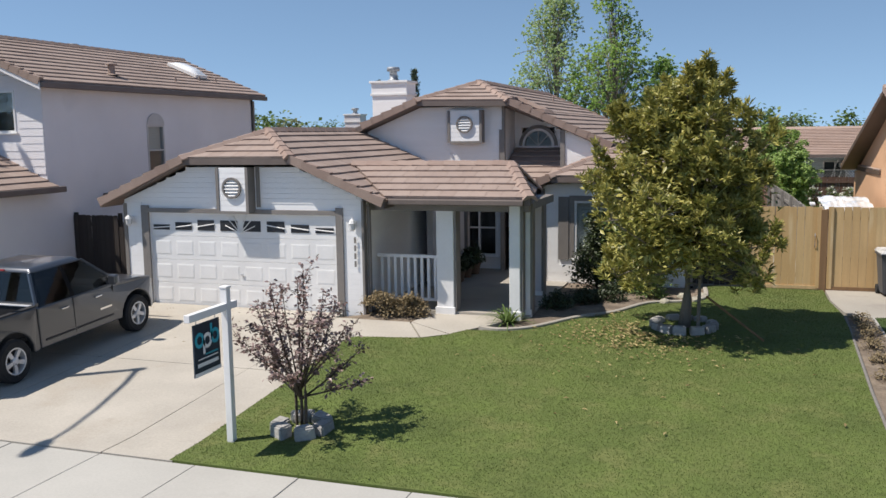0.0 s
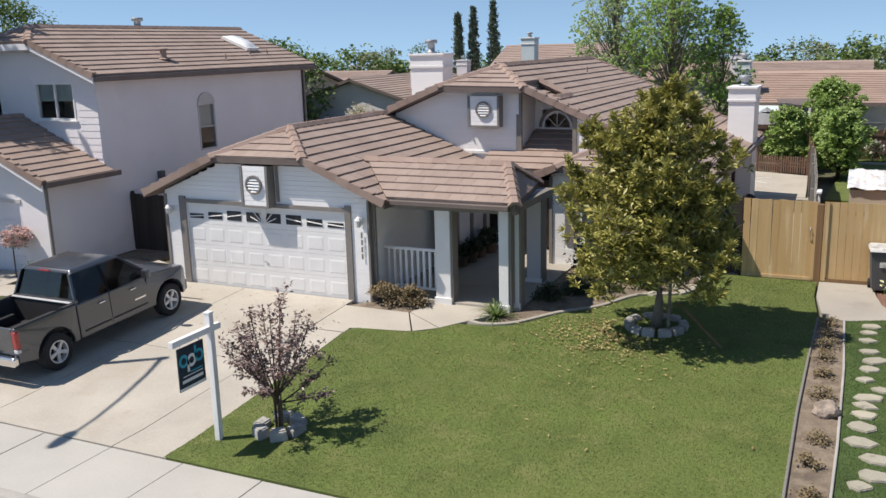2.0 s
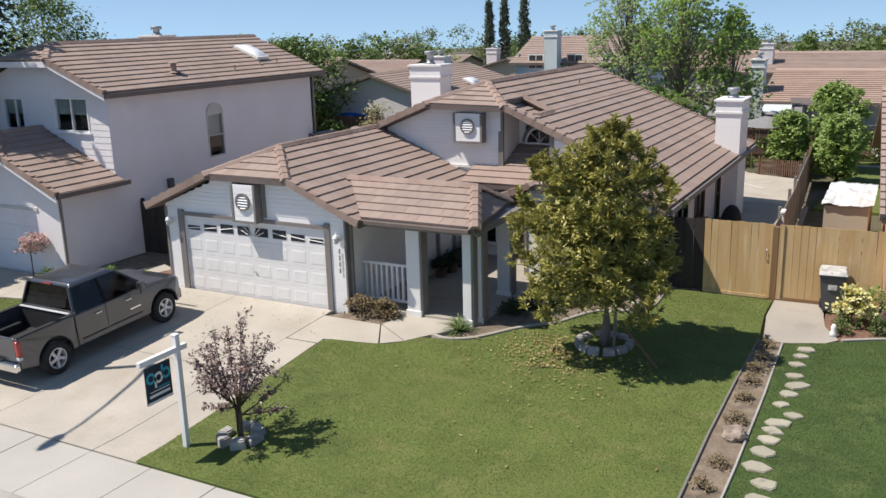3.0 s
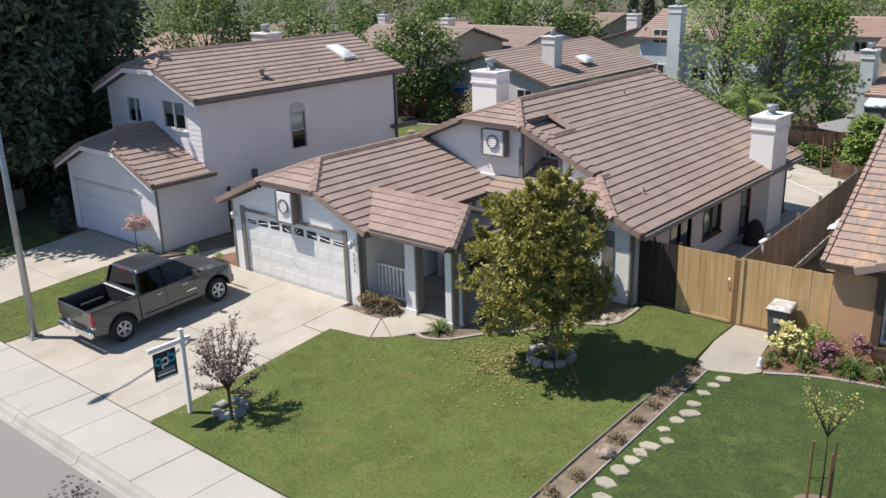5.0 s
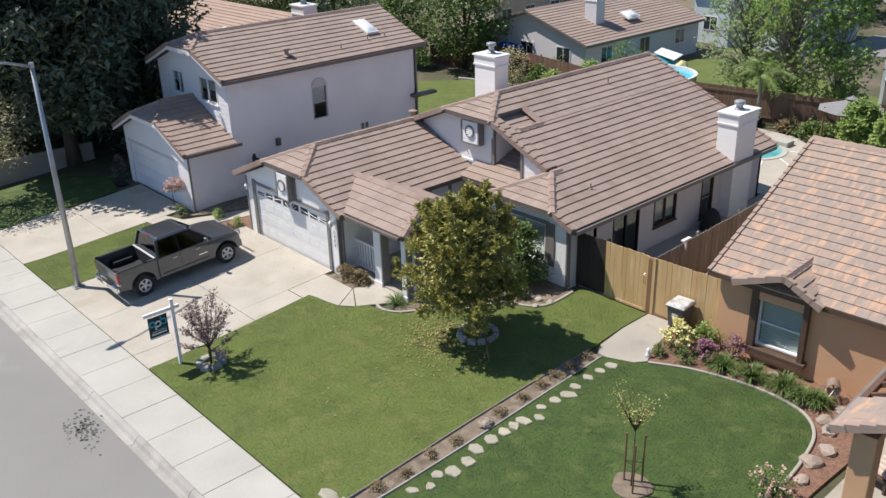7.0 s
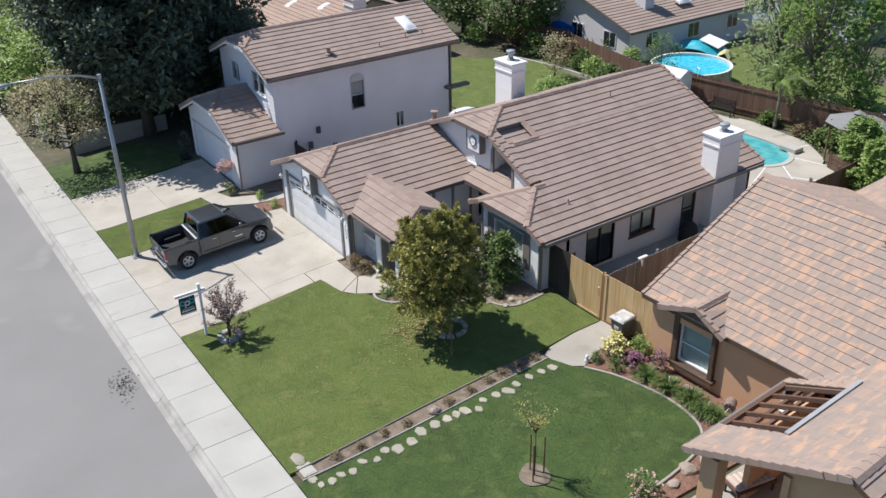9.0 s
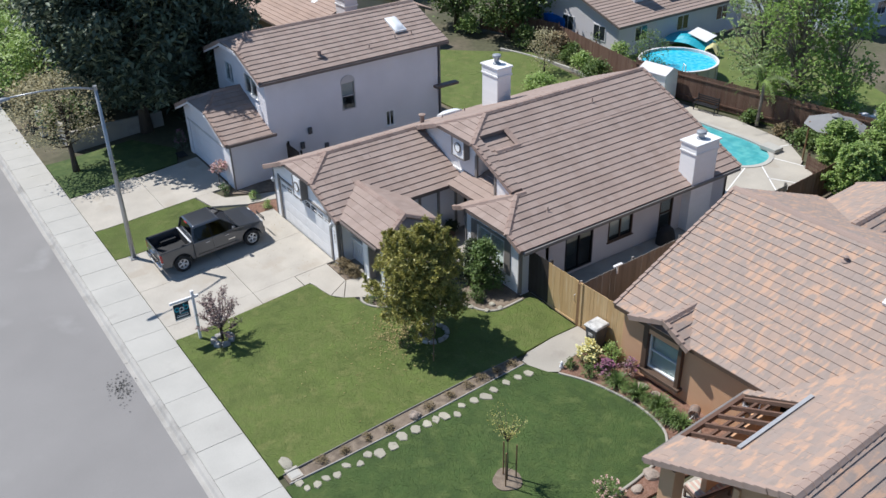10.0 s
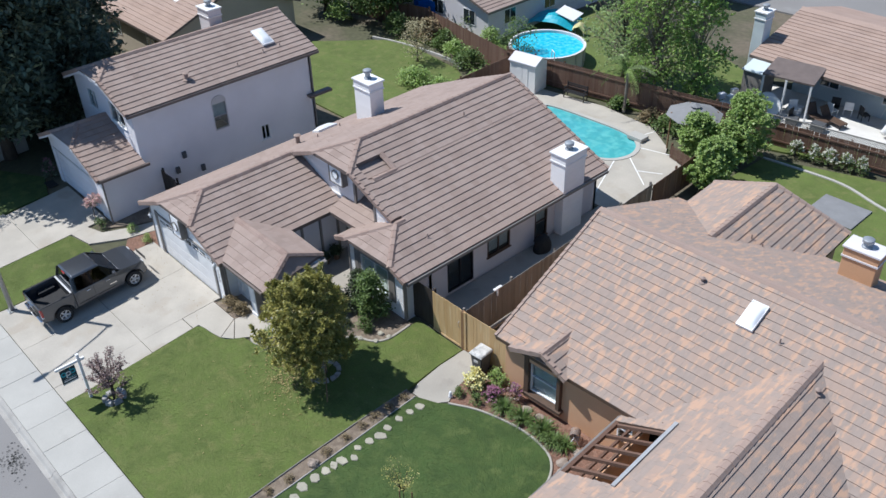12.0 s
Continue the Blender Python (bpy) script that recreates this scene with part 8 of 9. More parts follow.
def pool_deck():
    outer = [(-12.6, 33.4), (1.95, 33.4), (1.9, 34.9), (1.75, 39.1), (-0.9, 40.2), (-1.2, 40.8), (-3.2, 42.2), (-7.0, 42.5), (-12.4, 41.6)]
    bm = bmesh.new()
    edges = []
    for loop in (outer, POOL):
        vs = [bm.verts.new((x, y, 0.115)) for x, y in loop]
        edges += [bm.edges.new((a, b)) for a, b in zip(vs, vs[1:] + vs[:1])]
    bmesh.ops.triangle_fill(bm, edges=edges, use_beauty=True)
    r = bmesh.ops.extrude_face_region(bm, geom=bm.faces[:])
    bmesh.ops.translate(bm, vec=(0, 0, -0.12), verts=[v for v in r["geom"] if isinstance(v, bmesh.types.BMVert)])
    deck = tagged(mesh_ob("pool_deck", bm, M_CONC), "pale concrete pool deck with joints", "patio", kind="structure")
    for a, b in (((-2.2, 38.6), (0.3, 36.6)), ((-2.4, 37.6), (-1.0, 34.2)), ((-2.4, 39.7), (-0.6, 40.2)), ((-3.3, 40.3), (-2.8, 42.0)), ((-0.9, 37.5), (0.33, 38.2))):
        d = Vector((b[0] - a[0], b[1] - a[1])).normalized() * 0.03
        part("joint", prism([(a[0] - d.y, a[1] + d.x), (a[0] + d.y, a[1] - d.x), (b[0] + d.y, b[1] - d.x), (b[0] - d.y, b[1] + d.x)], 0.117, 0.121), M_WHITE, deck)
    pool = thing("swimming_pool", "curved in-ground swimming pool with pale turquoise water", "pool", (0, 0, 0))
    part("water", prism(POOL, 0.03, 0.06), M_WATER, pool, "still turquoise water")
    n = len(POOL)
    bm = bmesh.new()
    rings = []
    cx, cy = sum(p[0] for p in POOL) / n, sum(p[1] for p in POOL) / n
    for x, y in POOL:
        d = Vector((cx - x, cy - y)).normalized()
        rings.append([bm.verts.new(q) for q in ((x - d.x * 0.2, y - d.y * 0.2, 0.118), (x - d.x * 0.2, y - d.y * 0.2, 0.15), (x + d.x * 0.06, y + d.y * 0.06, 0.15), (x + d.x * 0.06, y + d.y * 0.06, 0.04))])
    for a, b in zip(rings, rings[1:] + rings[:1]):
        for k in range(4):
            bm.faces.new((a[k], a[(k + 1) % 4], b[(k + 1) % 4], b[k]))
    part("coping", bm, M_WALKC, pool, "pale concrete coping")
    part("stepping_block", box(-3.5, -2.5, 40.15, 40.85, 0.12, 0.36, None, 0.03), M_WALKC, pool, "pale concrete block")


pool_deck()


def garden_shed(x, y, rz):
    s = thing("garden_shed", "small white resin garden shed with a grey gabled roof", "shed", (x, y, 0.1), rz)
    w, d, h = 0.95, 0.65, 1.85
    part("wall", prism([(-w, -d), (w, -d), (w, d), (-w, d)], 0, h), M_WHITE, s)
    for q in (-1, 1):
        bm = bmesh.new()
        hexa(bm, [(-w - 0.08, 0, h + 0.32), (w + 0.08, 0, h + 0.32), (w + 0.08, q * (d + 0.1), h - 0.02), (-w - 0.08, q * (d + 0.1), h - 0.02),
                  (-w - 0.08, 0, h + 0.38), (w + 0.08, 0, h + 0.38), (w + 0.08, q * (d + 0.1), h + 0.04), (-w - 0.08, q * (d + 0.1), h + 0.04)])
        part("roof_panel", bm, M_STUC, s, "grey roof panel")
    for q in (-w + 0.01, w - 0.03):
        part("gable", extrude([(q, -d, h), (q, d, h), (q, 0, h + 0.33)], (0.02, 0, 0)), M_WHITE, s)
    for a in (-0.42, 0.02):
        part("door", box(a, a + 0.4, -d - 0.025, -d - 0.002, 0.05, h - 0.1, None, 0.006), M_WHITE, s)


garden_shed(-12.2, 41.35, 8)


def bench(x, y, rz):
    b = thing("garden_bench", "dark metal garden bench on the pool deck", "bench", (x, y, 0.115), rz)
    for i in range(4):
        part("seat_slat", box(-0.75, 0.75, -0.22 + i * 0.11, -0.14 + i * 0.11, 0.42, 0.45), M_DKMET, b)
    for i in range(3):
        part("back_slat", box(-0.75, 0.75, 0.24, 0.27, 0.55 + i * 0.13, 0.63 + i * 0.13), M_DKMET, b)
    for s in (-0.7, 0.7):
        for yy in (-0.2, 0.22):
            part("leg", box(s - 0.025, s + 0.025, yy, yy + 0.05, 0, 0.42 if yy < 0 else 0.95), M_DKMET, b)
        part("armrest", box(s - 0.03, s + 0.03, -0.22, 0.25, 0.62, 0.66), M_DKMET, b)


bench(-8.9, 42.05, 8)


def gazebo(x, y):
    s = thing("garden_canopy", "grey canvas canopy with a vented peak on posts", "canopy", (x, y, 0.1))
    bm = lathe([(1.55, 2.1), (0.25, 2.5), (0.24, 2.53), (0.05, 2.56)], 8)
    part("canopy", bm, M_SHADE, s)
    part("vent", lathe([(0.3, 2.6), (0.06, 2.72), (0.02, 2.76)], 8), M_SHADE, s)
    for k in range(4):
        a = math.pi / 4 + k * math.pi / 2
        part("post", tube((1.25 * math.cos(a), 1.25 * math.sin(a), 0), (1.25 * math.cos(a), 1.25 * math.sin(a), 2.22), 0.045, None, 8), M_CEDARD, s)


gazebo(-0.3, 41.6)
bm = lathe([(2.5, 0.0), (2.5, 1.22), (2.58, 1.24), (2.58, 1.30), (2.42, 1.30), (2.42, 1.12)], 40)
ag_pool = thing("round_pool", "round above-ground pool with bright blue water", "pool", (-14.1, 45.3, 0.05))
part("pool_wall", bm, M_STUC, ag_pool, "pale grey pool wall")
part("water", lathe([(2.42, 1.08), (2.41, 1.13)], 40), M_WATER2, ag_pool, "bright blue water")
for k in range(16):
    a = 2 * math.pi * k / 16
    part("upright", box(-0.06, 0.06, -0.03, 0.03, 0, 1.22), M_SOFF, ag_pool).matrix_basis = pose(2.53 * math.cos(a), 2.53 * math.sin(a), 0, 0, 0, math.degrees(a) + 90)
part("ladder", path_tube([(2.2, -1.75, 0), (2.0, -1.6, 1.7), (1.6, -1.35, 1.7), (1.45, -1.25, 0.9)], [0.03] * 4, 6), M_WHITE, ag_pool)
tarp = bmesh.new()
gx = [[tarp.verts.new((-26.6 + 4.6 * i / 10, 44.5 + 0.9 * i / 10 + 0.05 * math.sin(i * 2 + j), 0.45 + 1.35 * j / 4 + 0.06 * math.sin(i * 1.3))) for j in range(5)] for i in range(11)]
for i in range(10):
    for j in range(4):
        tarp.faces.new((gx[i][j], gx[i + 1][j], gx[i + 1][j + 1], gx[i][j + 1]))
r = bmesh.ops.extrude_face_region(tarp, geom=tarp.faces[:])
bmesh.ops.translate(tarp, vec=(0, 0.5, 0), verts=[v for v in r["geom"] if isinstance(v, bmesh.types.BMVert)])
tp = thing("blue_tarpaulin", "bright blue tarpaulin hung over a stack by the fence", "tarpaulin")
part("cover", tarp, M_BLUE, tp)
part("stack", box(-26.0, -24.4, 45.45, 46.2, 0.0, 1.5, None, 0.02), M_GREYW, tp)


def draped_cover(name, label, category, at, rz, w, d, h, mat, panel, seed):
    """A collapsed canvas canopy: a sagging sheet over bent poles, with a paler panel on it."""
    t = thing(name, label, category, at, rz)
    bm = bmesh.new()
    zz = lambda u, v: h * (0.55 + 0.45 * math.sin(math.pi * u)) * (0.75 + 0.25 * math.sin(math.pi * v)) + 0.22 * noise.noise(Vector((u * 3.0, v * 3.0, seed)))
    rows = [[bm.verts.new((w * (i / 12 - 0.5), d * (j / 8 - 0.5), zz(i / 12, j / 8))) for j in range(9)] for i in range(13)]
    for i in range(12):
        for j in range(8):
            bm.faces.new((rows[i][j], rows[i + 1][j], rows[i + 1][j + 1], rows[i][j + 1]))
    r = bmesh.ops.extrude_face_region(bm, geom=bm.faces[:])
    bmesh.ops.translate(bm, vec=(0, 0, -0.03), verts=[v for v in r["geom"] if isinstance(v, bmesh.types.BMVert)])
    part("sheet", bm, mat, t)
    for x in (-0.5, 0.5):
        for y in (-0.5, 0.5):
            part("pole", tube((w * x * 0.96, d * y * 0.96, 0), (w * x * 0.96, d * y * 0.96, zz(0.5 + x * 0.96, 0.5 + y * 0.96) - 0.02), 0.025, None, 8), M_SOFF, t)
    if panel:
        bm = bmesh.new()
        hexa(bm, [(w * 0.05, -d * 0.2, h + 0.12), (w * 0.48, -d * 0.3, h * 0.8), (w * 0.55, d * 0.3, h * 0.9), (w * 0.1, d * 0.4, h + 0.2),
                  (w * 0.05, -d * 0.2, h + 0.16), (w * 0.48, -d * 0.3, h * 0.8 + 0.04), (w * 0.55, d * 0.3, h * 0.9 + 0.04), (w * 0.1, d * 0.4, h + 0.24)])
        part("panel", bm, panel, t, "loose white canvas panel")
    return t


draped_cover("canvas_canopy", "collapsed teal and white canvas canopy behind the round pool", "canopy", (-17.8, 50.4, 0.0), 20, 3.4, 2.4, 1.25, M_TEAL, M_WHITE, 3.1)
draped_cover("yellow_towel", "yellow towel hung over a drying frame", "towel", (-15.5, 50.4, 0.0), 15, 0.95, 0.55, 1.1, M_YEL, None, 5.2)
tagged(mesh_ob("ground_sheet", box(-15.7, -14.2, 51.0, 52.3, 0.03, 0.09, None, 0.02), M_WHITE), "white plastic sheet laid on the grass", "sheet")
tramp = thing("trampoline", "round trampoline with a tall safety net", "trampoline", (-23.4, 46.9, 0.0))
part("bed", lathe([(1.25, 0.72), (1.3, 0.75), (1.25, 0.78)], 24), M_RUBBER, tramp)
part("rim", hoop([(1.26, 0.70), (1.48, 0.72), (1.48, 0.80), (1.26, 0.82)], 24), M_GREYW, tramp, "grey padded rim")
for k in range(8):
    a = 2 * math.pi * k / 8
    part("net_pole", tube((1.5 * math.cos(a), 1.5 * math.sin(a), 0.0), (1.5 * math.cos(a), 1.5 * math.sin(a), 2.3), 0.03, None, 8), M_SOFF, tramp)
    b = a + math.pi / 4
    for q in range(7):
        z = 0.95 + q * 0.22
        part("net_cord", tube((1.5 * math.cos(a), 1.5 * math.sin(a), z), (1.5 * math.cos(b), 1.5 * math.sin(b), z), 0.008, None, 4), M_NET, tramp)
dish = thing("round_table", "white round plastic table tipped on its edge on the patio", "table", (0.2, 48.7, 0.1), 20)
bm = lathe([(0.02, 0.0), (0.58, 0.0), (0.6, 0.02), (0.58, 0.045), (0.02, 0.04)], 28)
bm.transform(pose(0, 0, 0.56, 62, 0, 0))
part("tabletop", bm, M_WHITE, dish)
part("pedestal", tube((0, 0.05, 0.56), (0, 0.55, 0.25), 0.04, None, 10), M_WHITE, dish)
part("foot", box(-0.28, 0.28, 0.5, 0.58, 0.0, 0.5, None, 0.02), M_WHITE, dish)

# ---- houses farther off ----
def far_house(label, x0, x1, y0, y1, eave, rise, along, wall_mat, tile, deck, rz=0.0, at=(0, 0), wins=3, over=0.4, storeys=1):
    """A ridge-roofed house: walls with windows, a tiled roof in long courses and gable ends."""
    h = thing("house", label, "house", (at[0], at[1], 0.05), rz)
    zt = eave + rise
    xc, yc = (x0 + x1) / 2, (y0 + y1) / 2
    if along == "x":
        e0, e1 = y0 - over, y1 + over
        slope(h, [(x0 - over, e0, eave), (x1 + over, e0, eave), (x1 + over, yc, zt), (x0 - over, yc, zt)], tile, deck, width=4.0)
        slope(h, [(x1 + over, e1, eave), (x0 - over, e1, eave), (x0 - over, yc, zt), (x1 + over, yc, zt)], tile, deck, width=4.0)
        line = ((x0 - over, yc, zt), (x1 + over, yc, zt))
        gables = [("y", x0, 0.2), ("y", x1, -0.2)]
        a, b, c, eaves = y0, y1, yc, (("x", y0, 0.2, x0, x1), ("x", y1, -0.2, x0, x1))
    else:
        e0, e1 = x0 - over, x1 + over
        slope(h, [(e1, y0 - over, eave), (e1, y1 + over, eave), (xc, y1 + over, zt), (xc, y0 - over, zt)], tile, deck, width=4.0)
        slope(h, [(e0, y1 + over, eave), (e0, y0 - over, eave), (xc, y0 - over, zt), (xc, y1 + over, zt)], tile, deck, width=4.0)
        line = ((xc, y0 - over, zt), (xc, y1 + over, zt))
        gables = [("x", y0, 0.2), ("x", y1, -0.2)]
        a, b, c, eaves = x0, x1, xc, (("y", x0, 0.2, y0, y1), ("y", x1, -0.2, y0, y1))
    l0, l1 = Vector(line[0]), Vector(line[1])
    q = Vector((0, 0.16, 0)) if along == "x" else Vector((0.16, 0, 0))
    part("ridge", extrude([l0 - q - Vector((0, 0, 0.03)), l0 + Vector((0, 0, 0.09)), l0 + q - Vector((0, 0, 0.03))], l1 - l0), tile, h)
    k = rise / ((b - a) / 2 + over)
    lo = eave + k * over - 0.16
    for axis, at_, th in gables:
        wall(h, "gable_wall", axis, at_, th, a, b, -0.1, [(a, lo), (c, zt - 0.18), (b, lo)], wall_mat)
    for axis, at_, th, u0, u1 in eaves:
        wall(h, "wall", axis, at_, th, u0 + 0.21, u1 - 0.21, -0.1, lo, wall_mat)
    rnd = random.Random(int(abs(x0 * 7 + y0)))
    for axis, at_, th in gables + [(e[0], e[1], e[2]) for e in eaves]:
        u0, u1 = (a, b) if (axis, at_, th) in gables else (eaves[0][3], eaves[0][4])
        for s in range(storeys):
            for i in range(wins):
                u = u0 + (u1 - u0) * (i + 0.5) / wins + rnd.uniform(-0.3, 0.3)
                z = 0.95 + s * 2.6
                f = -0.02 if th > 0 else 0.02
                q = (u - 0.6, u + 0.6, min(at_ + f * 2, at_ + f * 0.2), max(at_ + f * 2, at_ + f * 0.2))
                def bx(ua, ub, d0, d1, za, zb):
                    return box(ua, ub, d0, d1, za, zb) if axis == "x" else box(d0, d1, ua, ub, za, zb)
                w = part("window", bx(u - 0.62, u + 0.62, q[2], q[3], z, z + 1.1), M_WHITE, h)
                for sgn in (-1, 1):
                    cc = u + sgn * 0.29
                    part("pane", bx(cc - 0.26, cc + 0.26, q[2] - 0.006, q[3] + 0.006, z + 0.07, z + 1.03), M_DKGLASS, w)
    return h


hb = far_house("pale grey single-storey house behind the garden fences", -29.3, -19.2, 44.9, 58.0, 2.4, 1.75, "y", M_STUC, M_TILE, M_FASC)
chimney(hb, -21.9, -20.9, 48.0, 48.9, 2.5, 5.1, M_STUC, M_WHITE, "pale boxed chimney")
skylight(hb, -20.7, 51.5, 3.3, 0.9, 1.3, 24, "y")
h3 = far_house("pale blue-grey house with a long tan tiled roof", -0.1, 15.7, 52.3, 59.6, 2.42, 1.45, "x", M_LTBLUE, M_TILE3, M_FASC, wins=4, over=2.1)
chimney(h3, -2.9, -2.2, 51.4, 52.3, 0.0, 4.7, M_LTBLUE, M_WHITE, "pale blue chimney")
h1 = far_house("tan tiled house behind the dark conifers", -45.0, -30.6, 26.4, 36.5, 2.6, 2.1, "x", M_TAN, M_TILE3, M_FASC)
skylight(h1, -37.0, 28.6, 3.45, 0.7, 1.2, 20, "x")
skylight(h1, -33.5, 29.4, 3.75, 0.7, 1.2, 20, "x")
h5 = far_house("tan house with a red-brown tiled roof", -45.5, -35.5, 53.0, 62.0, 3.2, 1.4, "x", M_TAN, M_TILE, M_FASC)
skylight(h5, -39.0, 55.3, 4.0, 0.8, 1.2, 20, "x")
h4 = far_house("pale blue two-storey house with a tall chimney", -21.9, -12.6, 61.5, 70.0, 4.0, 1.8, "x", M_LTBLUE, M_TILE, M_FASC, storeys=2)
chimney(h4, -19.1, -18.1, 60.4, 61.3, 0.0, 6.4, M_LTBLUE, M_WHITE, "tall pale blue chimney")
FAR = ((-46, -34, 62, 73, "x", M_STUC, M_TILE), (-66, -52, 42, 54, "x", M_TAN, M_TILE3), (-9, 4, 79, 89, "x", M_TAN, M_TILE), (9, 22, 81, 91, "x", M_STUC, M_TILE3), (-34, -24, 76, 88, "y", M_TAN, M_TILE),
       (22, 36, 52, 62, "x", M_STUC, M_TILE), (-62, -50, 70, 80, "x", M_STUC, M_TILE), (-20, -8, 92, 102, "x", M_STUC, M_TILE3), (-58, -46, 96, 108, "x", M_TAN, M_TILE), (-80, -68, 60, 72, "y", M_STUC, M_TILE3))
for k, (a, b, c, d, al, wm, tm) in enumerate(FAR):
    h = far_house("distant stucco house with a tiled roof among trees", a, b, c, d, 2.5, 1.5, al, wm, tm, M_FASC)
    h.location.z = -fall((a + b) / 2, (c + d) / 2)
    if k % 2 == 0:
        chimney(h, a + 2, a + 3.1, c + 1.6, c + 2.5, 2.5, 4.9, M_STUC, M_WHITE, "pale boxed chimney")
# covered patio and yard things behind
pc = thing("patio_cover", "flat dark patio cover on white posts beside the far house", "patio cover", (0, 0, 0.05))
bm = bmesh.new()
hexa(bm, [(-0.2, 48.3, 2.35), (2.75, 48.75, 2.35), (2.3, 51.0, 2.55), (-0.6, 50.6, 2.55), (-0.2, 48.3, 2.45), (2.75, 48.75, 2.45), (2.3, 51.0, 2.65), (-0.6, 50.6, 2.65)])
part("cover", bm, M_FASC, pc)
for x, y in ((-0.15, 48.4), (2.6, 48.8), (1.2, 48.55)):
    part("post", box(x - 0.05, x + 0.05, y - 0.05, y + 0.05, 0, 2.36), M_WHITE, pc)
sheet("patio", [(-2.5, 46.6), (15.0, 49.0), (15, 52.28), (-2, 52.28)], 0.03, M_PATIO, "pale concrete patio behind the far fence", "patio")
sl = thing("pool_slide", "white curved pool slide on the far patio", "slide", (6.3, 51.0, 0.12))
bm = bmesh.new()
path_tube([(0, 0.9, 1.8), (0.2, 0.4, 1.75), (0.45, 0.0, 1.3), (0.5, -0.5, 0.7), (0.4, -1.1, 0.35)], [0.22, 0.24, 0.24, 0.24, 0.2], 10, bm)
part("chute", bm, M_WHITE, sl, "", True)
for s in (-0.2, 0.2):
    part("ladder_rail", path_tube([(s - 0.6, 1.3, 0), (s - 0.1, 1.05, 1.8), (s, 0.8, 2.1)], [0.025] * 3, 6), M_WHITE, sl)
part("leg", tube((0.45, 0.0, 0), (0.45, 0.0, 1.2), 0.04, None, 8), M_WHITE, sl)
dish = thing("white_table", "round white patio table tipped on its side", "table", (0.75, 48.3, 0.12))
t_bm = lathe([(0.55, 0), (0.55, 0.04)], 24)
t_bm.transform(pose(0, 0, 0.6, 70, 0, 10))
part("tabletop", t_bm, M_WHITE, dish)
part("leg", tube((0, 0.05, 0.55), (0.0, 0.55, 0.05), 0.03, None, 8), M_WHITE, dish)


def patio_chair(x, y, rz, mat, label):
    c = thing("patio_chair", label, "chair", (x, y, 0.09), rz, "patio chairs")
    part("seat", box(-0.25, 0.25, -0.25, 0.25, 0.38, 0.43, None, 0.01), mat, c)
    part("backrest", box(-0.25, 0.25, 0.2, 0.25, 0.43, 0.9, None, 0.01), mat, c)
    for sx in (-0.22, 0.22):
        for sy in (-0.22, 0.22):
            part("leg", box(sx - 0.02, sx + 0.02, sy - 0.02, sy + 0.02, 0, 0.38), mat, c)


for k, (x, y, rz) in enumerate(((3.2, 51.2, 20), (3.9, 51.5, 200), (2.2, 48.3, 90), (3.3, 50.7, 160), (4.9, 51.4, 140), (1.6, 49.3, 40), (7.9, 50.9, 250))):
    patio_chair(x, y, rz, M_WHITE if k % 2 else M_DKMET, "white resin patio chair" if k % 2 else "dark metal patio chair")


def lounger(x, y, rz):
    c = thing("sun_lounger", "low brown sun lounger on the far patio", "lounger", (x, y, 0.13), rz, "sun loungers")
    part("seat", box(-0.3, 0.3, -0.9, 0.35, 0.26, 0.34, None, 0.02), M_BROWN, c)
    m = pose(0, 0.35, 0.3, -35, 0, 0)
    part("backrest", merge(None, box(-0.3, 0.3, -0.04, 0.04, 0, 0.7, None, 0.02), m), M_BROWN, c)
    for sx in (-0.26, 0.26):
        for sy in (-0.85, 0.25):
            part("leg", box(sx - 0.025, sx + 0.025, sy - 0.025, sy + 0.025, 0, 0.26), M_DKMET, c)


for x, y, rz in ((3.0, 49.4, 60), (3.8, 49.7, 75), (8.4, 50.4, 30)):
    lounger(x, y, rz)
rnd = random.Random(12)
for k in range(9):
    x, y, s = rnd.uniform(-2.6, 1.0) if k < 5 else rnd.uniform(1.2, 8.5), rnd.uniform(47.3, 50.0), rnd.uniform(0.2, 0.4)
    bx_ = tagged(mesh_ob("storage_box", box(-s, s, -s * 0.7, s * 0.7, 0, s * 1.3, None, 0.02), (M_WHITE, M_STUC2, M_BIN)[k % 3]), ("white", "pale blue-grey", "dark grey")[k % 3] + " storage box standing on the far patio", "box", "patio boxes")
    bx_.matrix_basis = pose(x, y, 0.13, 0, 0, rnd.uniform(0, 90))
lean = thing("lean_to", "small grey lean-to roof beside the far house", "shed", (-1.2, 49.9, 0.1))
bm = bmesh.new()
hexa(bm, [(-0.7, -0.9, 1.9), (0.8, -0.9, 1.9), (0.8, 0.6, 2.25), (-0.7, 0.6, 2.25), (-0.7, -0.9, 1.96), (0.8, -0.9, 1.96), (0.8, 0.6, 2.31), (-0.7, 0.6, 2.31)])
part("roof_panel", bm, M_LTBLUE, lean)
part("wall", box(-0.62, 0.72, -0.8, 0.55, 0.0, 1.9), M_GREYW, lean)
tagged(mesh_ob("dark_cover", box(7.4, 9.8, 40.0, 42.2, 0.12, 0.2, None, 0.03), M_SHADE), "dark flat cover lying on the back lawn", "cover")
for k, (x, y) in enumerate(((5.2, 45.0), (6.0, 45.15), (6.8, 45.3), (7.6, 45.4), (4.3, 44.7))):
    shrub("white_flower_bush", "bush with white flowers along the far fence", x, y, 1.0, 0.7, 0.95, M_MID, 200 + k, 60, 8, 0.09, 0.35, M_WFLO, 25, "flower", 0.1, bloom_size=0.09)
